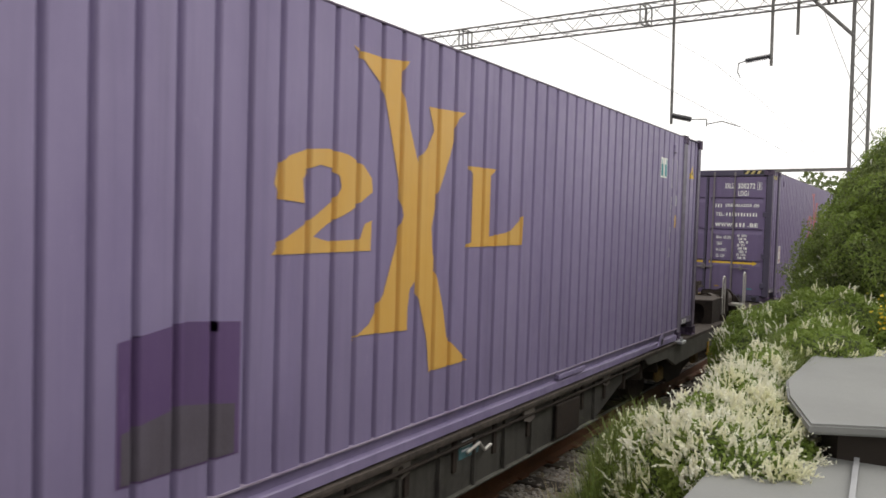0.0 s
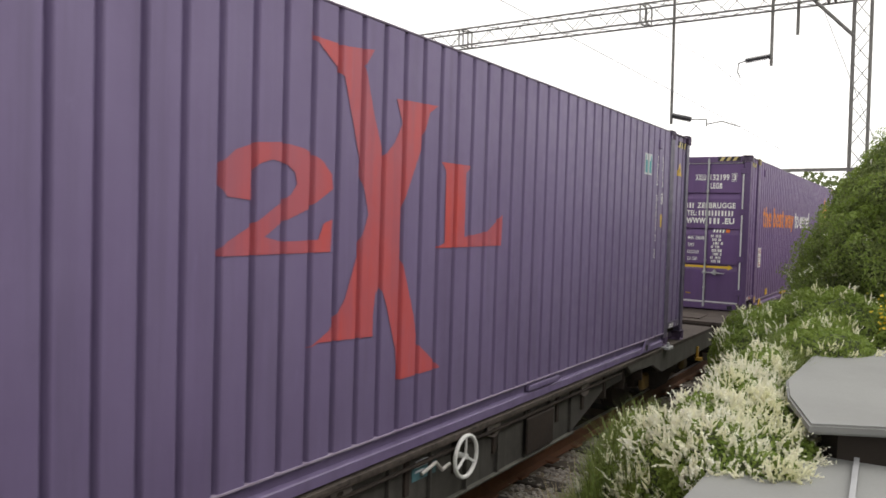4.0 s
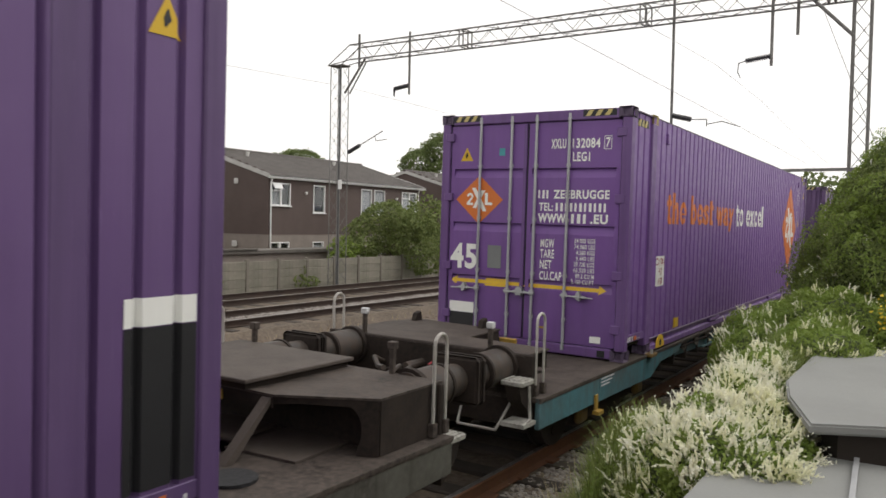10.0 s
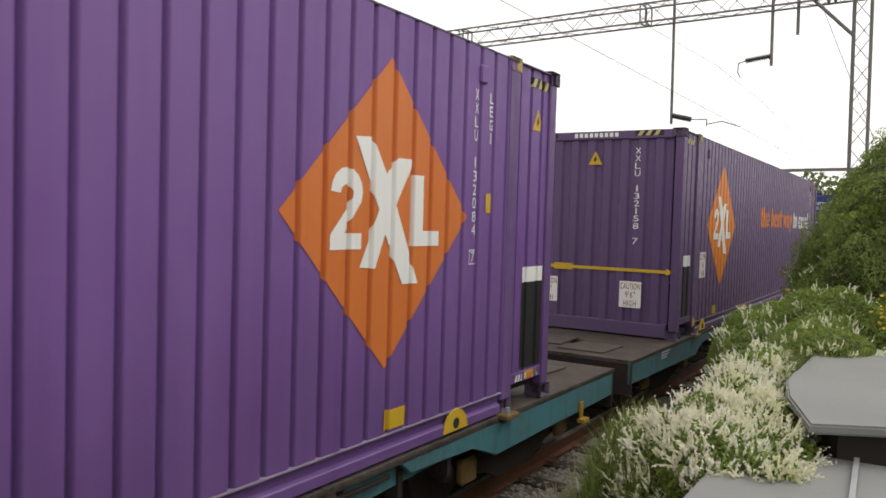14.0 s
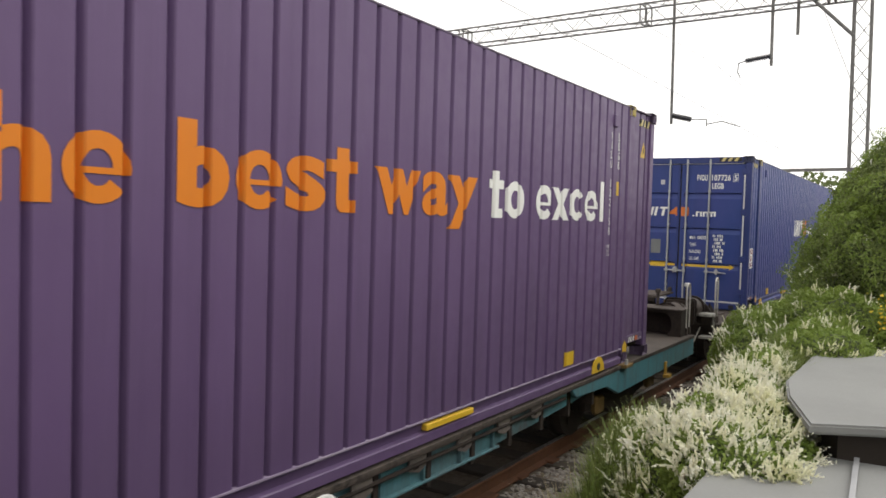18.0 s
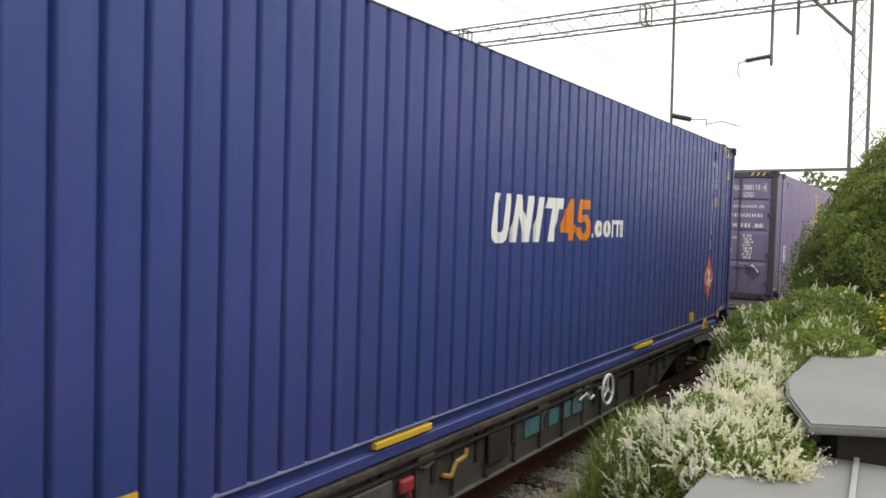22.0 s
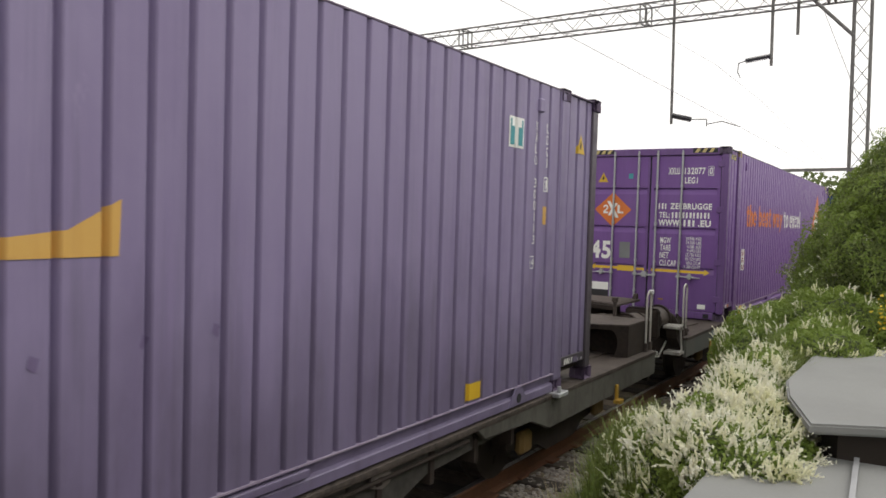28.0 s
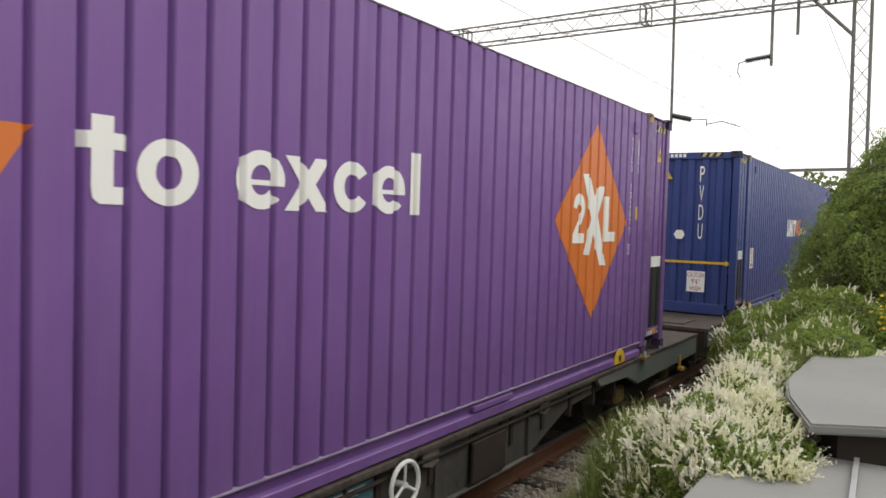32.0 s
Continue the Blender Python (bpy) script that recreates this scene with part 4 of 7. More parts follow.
def decorate(ob, key):
    side_common(ob, key)
    put = on_side
    serial = {"a": "XXLU 300181 2", "b": "XXLU 300272 1", "c": "XXLU 132199 3", "d": "XXLU 132084 7", "e": "XXLU 132158 7", "f": "PVDU 107726 5", "g": "XXLU 300113 4", "h": "XXLU 132077 0", "i": "PVDU"}[key]
    kind = {"a": "LDG1", "b": "LDG1", "c": "LEGB", "d": "LEG1", "e": "LEGB", "f": "LEGB", "g": "LDG1", "h": "LEG1", "i": "LEGB"}[key]
    tone = M_GREYW if key in "a" else M_WHITEP
    old = key in "abg"
    u1, u2 = (12.28, 12.50) if old else (12.265, 12.485)
    top, foot = (2.435, 1.165) if old else (2.55, 1.235)
    for ch in stacked(serial, u1, top, foot, 0.05):
        part("code_character", put(ch), tone, ob, "white code character")
    step = (top - foot) / len(serial)
    w0 = foot + 0.16 * step
    edge = [rect(u1 - 0.05, u1 + 0.05, w0 - 0.012, w0 - 0.004), rect(u1 - 0.05, u1 + 0.05, w0 + 0.9 * step, w0 + 0.9 * step + 0.008), rect(u1 - 0.05, u1 - 0.044, w0 - 0.004, w0 + 0.9 * step), rect(u1 + 0.044, u1 + 0.05, w0 - 0.004, w0 + 0.9 * step)]
    part("digit_box", put(shape_bm(edge)), tone, ob, "thin white box round the last digit") if key != "i" else None
    for ch in stacked(kind, u2, top, top - 0.405, 0.05):
        part("code_character", put(ch), tone, ob, "white code character")
    if key in "abg":
        du = -0.06 if key == "a" else 0.19
        part("painted_mark", put(shape_bm(big_mark(du))), M_REDP if key == "b" else M_OCHRE, ob, "tall faded painted mark")
        part("square_label", put(shape_bm([rect(11.775, 12.035, 2.175, 2.425)])), M_WHITEP if key != "b" else M_GREYW, ob, "white-edged teal square label")
        u0 = 11.775
        part("square_label_field", put(shape_bm([rect(u0 + 0.02, u0 + 0.1, 2.195, 2.345), rect(u0 + 0.16, u0 + 0.24, 2.195, 2.345), rect(u0 + 0.02, u0 + 0.045, 2.345, 2.405), rect(u0 + 0.215, u0 + 0.24, 2.345, 2.405)]), 0.007), M_TEALP, ob)
        part("box_mark", put(shape_bm([rect(12.452, 12.462, 1.84, 1.97), rect(12.548, 12.558, 1.84, 1.97), rect(12.463, 12.547, 1.84, 1.85), rect(12.463, 12.547, 1.96, 1.97), rect(12.485, 12.525, 1.87, 1.94)])), tone, ob)
    if key in "cdh":
        part("orange_lozenge", put(shape_bm(diamond(11.2, 1.594, 0.965, 0.985))), M_ORANGE_NEW if key == "c" else M_ORANGE, ob, "large orange lozenge")
        part("lozenge_emblem", put(shape_bm(emblem(11.2, 1.594, 1.0)), 0.008), M_WHITEP, ob, "white crossing strokes")
        hot, pale = slogan_bms({"c": 2.0, "d": 2.04, "h": 2.18}[key])
    if key == "e":
        part("orange_lozenge", put(shape_bm(diamond(2.39, 1.594, 0.965, 0.98))), M_ORANGE_NEW, ob, "large orange lozenge")
        part("lozenge_emblem", put(shape_bm(emblem(2.39, 1.594, 1.0)), 0.008), M_WHITEP, ob, "white crossing strokes")
        hot, pale = slogan_bms(6.21)
    if key in "cdeh":
        for word in hot:
            part("slogan_letter", put(word), M_ORANGE_NEW if key in "ce" else M_ORANGE, ob, "orange slogan lettering")
        for word in pale:
            part("slogan_letter", put(word), M_WHITEP, ob, "white slogan lettering")
    if key in "fi":
        bowl = [(5.35, 1.795), (5.45, 1.795), (5.405, 1.52), (5.42, 1.485), (5.46, 1.48), (5.495, 1.51), (5.54, 1.795), (5.64, 1.795), (5.585, 1.50), (5.55, 1.42), (5.49, 1.396), (5.37, 1.396), (5.31, 1.43), (5.30, 1.50)]
        zigzag = [(5.72, 1.796), (5.81, 1.796), (5.90, 1.60), (5.93, 1.793), (6.06, 1.796), (5.96, 1.396), (5.87, 1.398), (5.77, 1.62), (5.725, 1.398), (5.626, 1.40)]
        slant = [(6.14, 1.79), (6.256, 1.793), (6.16, 1.397), (6.05, 1.397)]
        cap = [(6.32, 1.793), (6.67, 1.797), (6.655, 1.697), (6.56, 1.697), (6.487, 1.399), (6.334, 1.399), (6.42, 1.697), (6.30, 1.697)]
        for poly in (bowl, zigzag, slant, cap):
            part("name_shape", put(shape_bm([poly])), M_WHITEP, ob, "white slanted shape")
        kite = [(6.83, 1.80), (6.93, 1.80), (6.935, 1.557), (6.965, 1.556), (6.967, 1.476), (6.93, 1.475), (6.93, 1.402), (6.80, 1.404), (6.80, 1.478), (6.604, 1.479), (6.602, 1.555)]
        curl = [(7.05, 1.803), (7.32, 1.803), (7.324, 1.712), (7.12, 1.709), (7.11, 1.65), (7.25, 1.661), (7.344, 1.582), (7.348, 1.467), (7.262, 1.403), (7.075, 1.402), (6.985, 1.468), (6.983, 1.535), (7.10, 1.53), (7.12, 1.48),
                (7.20, 1.475), (7.23, 1.51), (7.22, 1.57), (7.17, 1.59), (7.10, 1.575), (7.0, 1.59)]
        part("name_mark_accent", put(shape_bm([kite, curl])), M_ORANGE_NEW, ob, "orange shapes")
        ring = lambda a, b, gap: [(a + 0.11 * math.cos(t), b + 0.09 * math.sin(t)) for t in [gap + (6.2832 - 2 * gap) * n / 14 for n in range(15)]] + [(a + 0.05 * math.cos(t), b + 0.038 * math.sin(t)) for t in [6.2832 - gap - (6.2832 - 2 * gap) * n / 14 for n in range(15)]]
        tail = [rect(7.39, 7.425, 1.43, 1.47), ring(7.56, 1.52, 0.6), ring(7.80, 1.52, 0.03), rect(7.943, 8.0, 1.43, 1.615), rect(8.0, 8.286, 1.57, 1.615), rect(8.09, 8.14, 1.43, 1.57), rect(8.23, 8.286, 1.43, 1.57)]
        part("name_mark_tail", put(shape_bm(tail)), M_WHITEP, ob)
        part("red_lozenge", put(shape_bm(diamond(12.21, 0.79, 0.29, 0.33))), M_LOZENGE, ob, "red lozenge with white strokes")
        part("lozenge_emblem", put(shape_bm(emblem(12.21, 0.79, 0.33)), 0.008), M_WHITEP, ob)
    if key == "e" or key == "i":
        caution_sign(ob, 1.26 if key == "e" else 1.36, 1.0)
        put2 = lambda bm, lift=0.004: on_front(bm, 0.026 - lift)
        part("height_arrow", put2(arrow_bm(-1.08, 1.16, 0.93)), M_YELLOW, ob, "yellow height arrow")
        for a in (-0.67, 0.58):
            part("height_notice", put2(shape_bm([rect(a - 0.155, a + 0.155, 0.4, 0.77)])), M_WHITEP, ob, "white height warning sticker")
            part("lettering", put2(joined(text_bm("CAUTION", a - 0.14, a + 0.14, 0.66, 0.745, 0.004), text_bm("9'6\"", a - 0.07, a + 0.07, 0.54, 0.63, 0.004), text_bm("HIGH", a - 0.09, a + 0.09, 0.42, 0.5, 0.004)), 0.008), M_REDPRINT, ob)
        for ch in stacked(serial, 0.62, 2.65, 1.28, 0.08):
            part("code_character", put2(ch), M_WHITEP, ob, "white code character")
        warning_triangle(ob, put2, 0.0, 2.5)
        part("header_bars", on_front(shape_bm([rect(-0.32 + k * 0.075, -0.27 + k * 0.075, 2.81, 2.87) for k in range(9)]), 0.007), M_WHITEP, ob)
        if key == "i":
            part("white_patch", put2(shape_bm([[(0.16, 1.42), (0.21, 1.34), (0.31, 1.34), (0.36, 1.42), (0.31, 1.5), (0.21, 1.5)]])), M_WHITEP, ob, "white six-sided sticker")
        for a in (-0.95, 0.6):
            hazard_bars(ob, lambda bm, lift=0.004: on_front(bm, 0.012 - lift), a, a + 0.34, 2.815, 2.885)
        part("black_panel", put(shape_bm([rect(0.3, 0.62, 0.3, 1.0)])), M_BLACKP, ob, "black number panel")
        part("panel_sticker", put(shape_bm([rect(0.3, 0.62, 1.005, 1.16)])), M_WHITEP, ob)
    else:
        caution_sign(ob, {"f": 0.37, "b": 1.17, "c": 1.19, "d": 1.26, "h": 1.4}.get(key, 1.3), 0.995)
    if key in "cdh":
        part("black_panel", put(shape_bm([rect(13.14, 13.53, 0.31, 1.05)])), M_BLACKP, ob, "black number panel")
        part("panel_sticker", put(shape_bm([rect(13.14, 13.53, 1.055, 1.185)])), M_WHITEP, ob)
    if key in "dh":
        part("foot_label", put(shape_bm([rect(13.2, 13.45, 0.212, 0.282)]), 0.012), M_YELLOW, ob, "yellow label")
    if key in "cdefg":
        part("weight_label", put(shape_bm([rect(11.21, 11.47, 0.2, 0.33)]), 0.006), M_YELLOW, ob, "yellow label")
        part("weight_label", put(shape_bm([rect(1.93, 2.17, 0.2, 0.33)]), 0.006), M_YELLOW, ob, "yellow label")
    if key == "a":
        bm = shape_bm([[(4.26, 0.36), (4.95, 0.36), (4.95, 1.03), (4.80, 0.99), (4.62, 1.06), (4.42, 1.02), (4.26, 1.0)]])
        part("bare_patch", put(bm, 0.003), WORN_FRAME["c"], ob, "dark patch where a placard was removed")
        part("grimy_patch", put(shape_bm([[(4.28, 0.37), (4.92, 0.37), (4.92, 0.62), (4.6, 0.67), (4.28, 0.6)]]), 0.006), M_OLDROD, ob)
    if key == "g":
        part("peeled_patch", put(shape_bm(diamond(6.43, 0.67, 0.18, 0.2))), M_OLDROD, ob, "dark remains of a torn placard")
        for u, w, s in ((5.6, 0.75, 0.12), (5.75, 0.62, 0.07), (6.9, 0.55, 0.08), (7.9, 0.95, 0.05), (8.4, 0.97, 0.06), (8.8, 0.99, 0.05)):
            part("scuff", put(shape_bm([[(u, w), (u + s * 0.7, w - s * 0.5), (u + s, w + s * 0.6), (u + s * 0.2, w + s)]]), 0.003), PAINT["b"], ob)


CONTAINERS = {}
for key, label, doors in (("a", "faded purple corrugated container with yellow mark, on a flat wagon", True),
                          ("b", "grey-violet corrugated container with red mark, on a flat wagon", True),
                          ("c", "deep purple container with orange lozenge and slogan, on a flat wagon", True),
                          ("d", "bright purple container with slogan and orange lozenge, on a teal wagon", True),
                          ("e", "dark plum container with blind end forward, on a teal wagon", False),
                          ("f", "navy blue container with white and orange mark, on a flat wagon", True),
                          ("g", "chalky lilac container with yellow mark and sooty foot, on a wagon", True),
                          ("h", "bright violet container with orange slogan and lozenge, on a flat wagon", True),
                          ("i", "dark blue container with blind end and yellow arrow, on a wagon", False)):
    c_ob = container(key, label, doors)
    decorate(c_ob, key)
    for piece in c_ob.children_recursive:
        for v in piece.data.vertices:
            v.co.x *= 1.017
            if key in "abg" and v.co.z > 2.66:
                v.co.z -= 0.1                 # the older boxes are lower
    CONTAINERS[key] = c_ob


# ------------------------------------------------------------------ flat wagons
FLAP = {}
WHEEL_MESH = {}
# In a wagon's space the deck top is z = 0 and the container's front stands at y = 0; rail tops are at z = -DECK.
WHEELS = []
WHEEL_AT = {"b": 7.76, "c": 4.85, "d": 5.07, "e": 7.75, "f": 7.88, "g": 4.82, "h": 7.92}     # hand brake wheels along each wagon
R_WHEEL = 0.40
RIBS = [0.9 + 0.62 * k for k in range(20)]


def hoop(parent, x, y, h=0.62, across=0.0, along=0.17, z0=-0.02):
    pts = [(x, y, z0), (x, y, z0 + h - 0.08)]
    n = 8
    for k in range(n + 1):
        a = math.pi * (1 - k / n)
        pts.append((x + across * (0.5 + 0.5 * math.cos(a)), y + along * (0.5 + 0.5 * math.cos(a)), z0 + h - 0.08 + 0.08 * math.sin(a)))
    pts += [(x + across, y + along, z0)]
    return part("grab_rail", tube(bmesh.new(), pts, 0.0135, 8), M_HOOP, parent, "bent steel grab rail")


def solebar_mesh(y0, y1, s):
    """The outer side member over one bogie: deep at the end, cut back where it meets the inner girder."""
    out_ = [(y0, -0.012), (y0, -0.29), (1.0, -0.32), (1.38, -0.18), (2.2, -0.15), (2.32, -0.06), (2.32, -0.012)]
    if y1 > 14:
        out_ = [(LEN - y, z) for y, z in out_]
        out_[0] = (y1, -0.012)
        out_[1] = (y1, -0.29)
    return prism(bmesh.new(), out_, "x", *sorted((s * 1.235, s * 1.285)))


def wagon(key, front_outer, sole, label):
    ob = thing("flat_wagon", label, "wagon", "wagons of the train")
    y0, y1 = (-2.20, 15.36) if front_outer else (-1.86, 15.83)
    # deck plates with the pocket openings left free between them
    holes = [(-0.45, -0.08, -0.22, 0.12), (-1.25, -1.02, 0.43, 0.77), (14.45, 14.8, -0.12, 0.28)] if front_outer else [(-1.12, -0.78, -0.12, 0.28), (14.45, 14.8, -0.12, 0.28)]
    bm = bmesh.new()
    ys = sorted({y0, y1} | {v for h in holes for v in h[:2]})
    for a, b in zip(ys, ys[1:]):
        gap = [h for h in holes if h[0] < (a + b) / 2 < h[1]]
        if gap:
            box(bm, -1.29, gap[0][2], a, b, -0.05, -0.008)
            box(bm, gap[0][3], 1.29, a, b, -0.05, -0.008)
        else:
            box(bm, -1.29, 1.29, a, b, -0.05, -0.008)
    part("deck", bm, M_DECK, ob, "grimy steel deck")
    rnd = random.Random(ord(key))
    for y in ((y0 + 0.12, y1 - 1.35) if key not in "e" else (y0 + 0.12,)) if not front_outer else (y1 - 1.35,):
        for x, w in ((-0.95, 0.6), (-0.1, 0.55), (0.55, 0.6)):
            yy = y + rnd.uniform(0, 0.35)
            plate = prism(bmesh.new(), [(-w / 2, 0), (w / 2, 0.03), (w / 2 - 0.02, 0.72), (-w / 2 + 0.02, 0.7)], "z", -0.006, 0.012)
            part("wear_plate", plate, M_PLATE, ob, at=pose(x, yy, 0, rnd.uniform(-0.5, 0.5), 0, rnd.uniform(-5, 5)))
    for s in (1, -1):
        for a, b in ((y0, 0), (0, y1)):
            bm = solebar_mesh(a, b, s)
            bmesh.ops.bevel(bm, geom=[e for e in bm.edges if abs(e.verts[0].co.x - e.verts[1].co.x) < 1e-4], offset=0.008, segments=1, affect="EDGES")
            part("solebar", bm, sole, ob, "painted side member, scuffed and streaked")
        part("side_strip", bbox(*sorted((s * 1.2, s * 1.272)), 2.33, LEN - 2.33, -0.066, -0.051, bevel=0.003), M_PLATE, ob)
        part("deck_edge", bbox(*sorted((s * 1.284, s * 1.296)), y0, y1, -0.035, -0.004, bevel=0.003), M_DECK, ob)
        for y in (0.88, 12.84):
            seat = part("container_seat", bbox(*sorted((s * 1.2, s * 1.36)), y - 0.11, y + 0.11, -0.035, 0.004, bevel=0.006), M_GALV if key in "abcg" else M_AXLEBOX, ob, "container locking seat")
            part("lock_pin", rod(bmesh.new(), (s * 1.33, y - 0.04, 0.0), (s * 1.33, y - 0.04, 0.06), 0.02, 8), M_GALV, seat)
    # spine, cross members and brake gear under the deck
    bm = bbox(-0.35, 0.35, y0 + 0.2, y1 - 0.2, -0.42, -0.12)
    part("centre_sill", bm, M_FRAME, ob)
    for y in RIBS:
        part("cross_member", CROSS, None, ob, at=pose(0, y, 0))
    teal = key in "de"
    deep = -0.27 if teal else -0.5
    line = [(1.7, -0.054), (1.7, -0.2), (2.9, -0.25), (3.7, deep), (10.0, deep), (10.8, -0.25), (12.0, -0.2), (12.0, -0.054)]
    for s in (1, -1):
        girder = part("inner_girder", prism(bmesh.new(), line, "x", *sorted((s * 1.16, s * 1.21))), sole if teal else M_SOLE_DARK, ob, "painted inner girder" if teal else "")
        part("bottom_flange", bbox(*sorted((s * 1.1, s * 1.245)), 3.7, 10.0, deep - 0.022, deep - 0.001, bevel=0.004), sole if teal else M_SOLE_OLD, girder)
        for k in range(13):
            y = 3.9 + 0.5 * k
            part("stiffener", bbox(*sorted((s * 1.211, s * 1.24)), y, y + 0.02, deep + 0.003, -0.07), sole if teal else M_SOLE_DARK, girder)
    # folded container guides hanging along the side
    flap = FLAP["m"] if FLAP else FLAP.setdefault("m", finish(prism(bmesh.new(), [(0.0, -0.055), (0.2, -0.055), (0.23, -0.17), (0.15, -0.2), (0.02, -0.16)], "x", -0.008, 0.008), "guide_flap", M_FLAP))
    for k in range(14 if teal else 5):
        y = 2.5 + (0.62 * k if teal else 1.9 * k)
        part("guide_flap", flap, None, ob, at=pose(1.262, y, 0, 0, rnd.uniform(4, 14), 0))
        part("guide_bracket", bbox(1.211, 1.25, y + 0.07, y + 0.13, -0.16, -0.068, bevel=0.005), M_FRAME, ob)
    if key == "e":
        panel = part("middle_panel", bbox(1.16, 1.22, 5.1, 7.15, -0.52, -0.295, bevel=0.006), sole, ob, "deep painted panel")
        part("yellow_field", bbox(1.2205, 1.224, 5.2, 6.15, -0.51, -0.30), M_YELLOW, panel, "faded yellow painted field")
        part("lettered_patch", bbox(1.2105, 1.213, 5.75, 5.97, -0.15, -0.08), M_GREYW, ob)
    elif key == "d":
        part("middle_panel", bbox(1.16, 1.22, 5.9, 7.15, -0.52, -0.295, bevel=0.006), sole, ob, "deep painted panel")
    else:
        for y, w, d in ((3.6, 0.5, 0.26), (5.4, 0.34, 0.2), (8.9, 0.55, 0.28)):
            part("equipment_box", bbox(1.211, 1.26, y, y + w, -0.2 - d, -0.15, bevel=0.01), M_SOLE_OLD if y < 4 else M_FRAME, ob)
    if key in "fh":
        for y, w in ((6.1, 0.42), (6.6, 0.22), (6.95, 0.6)):
            part("painted_panel", bbox(1.211, 1.225, y, y + w, -0.34, -0.18, bevel=0.005), M_SOLE_TEAL, ob, "teal painted panel")
        tap = part("brake_tap", bbox(1.211, 1.26, 4.2, 4.36, -0.29, -0.19, bevel=0.015), M_TAP, ob, "red brake tap")
        part("lever", rod(bmesh.new(), (1.24, 4.3, -0.27), (1.25, 4.34, -0.38), 0.016, 6), M_TAP, tap)
        bm = tube(bmesh.new(), [(1.23, 4.75, -0.3), (1.25, 4.84, -0.33), (1.25, 4.9, -0.24), (1.26, 5.02, -0.22), (1.26, 5.04, -0.16)], 0.018, 6)
        part("brake_lever", bm, M_STOP, ob, "yellow brake lever")
    bm = tube(bmesh.new(), [(1.23, 7.3, -0.22), (1.25, 7.45, -0.17), (1.26, 7.52, -0.24), (1.26, 7.62, -0.22)], 0.014, 6)
    part("brake_link", bm, M_HOOP, ob)
    for y, r, l in ((4.7, 0.12, 0.6), (9.7, 0.1, 0.5)):
        part("air_reservoir", rod(bmesh.new(), (0.86, y, -0.36), (0.86, y + l, -0.36), r, 18), M_FRAME, ob, smooth=True)
    part("brake_pipe", tube(bmesh.new(), [(1.25, 2.4, -0.12), (1.25, 6.0, -0.13), (1.25, 11.3, -0.12)], 0.016, 8), M_FRAME, ob)
    part("brake_rod", rod(bmesh.new(), (0.7, 1.4, -0.5), (0.7, 12.3, -0.5), 0.02, 8), M_FRAME, ob)
    # hand brake wheel
    if key in WHEEL_AT:
        wy = WHEEL_AT[key]
        bm = bmesh.new()
        n = 24
        grid = [[bm.verts.new((1.315 + 0.016 * math.sin(2 * math.pi * j / 8), wy + (0.155 + 0.016 * math.cos(2 * math.pi * j / 8)) * math.cos(2 * math.pi * k / n),
                               -0.19 + (0.155 + 0.016 * math.cos(2 * math.pi * j / 8)) * math.sin(2 * math.pi * k / n))) for j in range(8)] for k in range(n)]
        for k in range(n):
            for j in range(8):
                bm.faces.new((grid[k][j], grid[(k + 1) % n][j], grid[(k + 1) % n][(j + 1) % 8], grid[k][(j + 1) % 8]))
        bmesh.ops.recalc_face_normals(bm, faces=bm.faces)
        hw = part("brake_wheel", bm, M_RIM, ob, "white-rimmed hand brake wheel")
        bm = bmesh.new()
        for a in (90, 210, 330):
            rod(bm, (1.31, wy, -0.19), (1.315, wy + 0.15 * math.cos(radians(a)), -0.19 + 0.15 * math.sin(radians(a))), 0.011, 6)
        rod(bm, (1.14, wy, -0.19), (1.325, wy, -0.19), 0.022, 8)
        part("wheel_spokes", bm, M_RIM, hw)
    # tie-down hooks
    for y in (-0.9, 14.4) if front_outer else (14.4,):
        bm = bbox(1.286, 1.31, y, y + 0.07, -0.36, -0.2, bevel=0.006)
        box(bm, 1.286, 1.36, y - 0.03, y + 0.1, -0.4, -0.362)
        part("tie_hook", bm, M_STOP, ob, "yellow tie-down hook")
    # painted data panel
    for y in (-0.75, 7.2):
        bm = bbox(1.2855, 1.288, y, y + 0.5, -0.17, -0.045) if sole is not M_SOLE_OLD else bbox(1.2855, 1.288, y, y + 0.3, -0.2, -0.08)
        panel = part("data_panel", bm, M_SOLE_TEAL, ob, "painted data panel")
        if y > 2:
            panel.matrix_basis = pose(-0.072, 0, -0.06)
        for k in range(3):
            bm = bbox(1.2882, 1.2895, y + 0.04, y + 0.42 - 0.07 * k if sole is not M_SOLE_OLD else y + 0.26 - 0.05 * k, -0.075 - 0.035 * k, -0.06 - 0.035 * k)
            part("data_line", bm, M_GREYW, panel)
    # bogies
    for yb in (0.1, 13.45):
        bogie = part("bogie", bbox(-0.3, 0.3, yb - 0.2, yb + 0.2, -0.62, -0.42, bevel=0.02), M_FRAME, ob)
        for s in (1, -1):
            side = prism(bmesh.new(), [(yb - 1.15, -0.36), (yb - 1.15, -0.48), (yb - 0.5, -0.56), (yb - 0.3, -0.66), (yb + 0.3, -0.66), (yb + 0.5, -0.56), (yb + 1.15, -0.48), (yb + 1.15, -0.36)], "x", s * 0.98, s * 1.06)
            part("bogie_side", side, M_FRAME, bogie)
            for dy in (-0.9, 0.9):
                part("axle_box", bbox(*sorted((s * 1.06, s * 1.15)), yb + dy - 0.11, yb + dy + 0.11, -0.54, -0.33, bevel=0.03), M_AXLEBOX, bogie, "ochre-stained axle box")
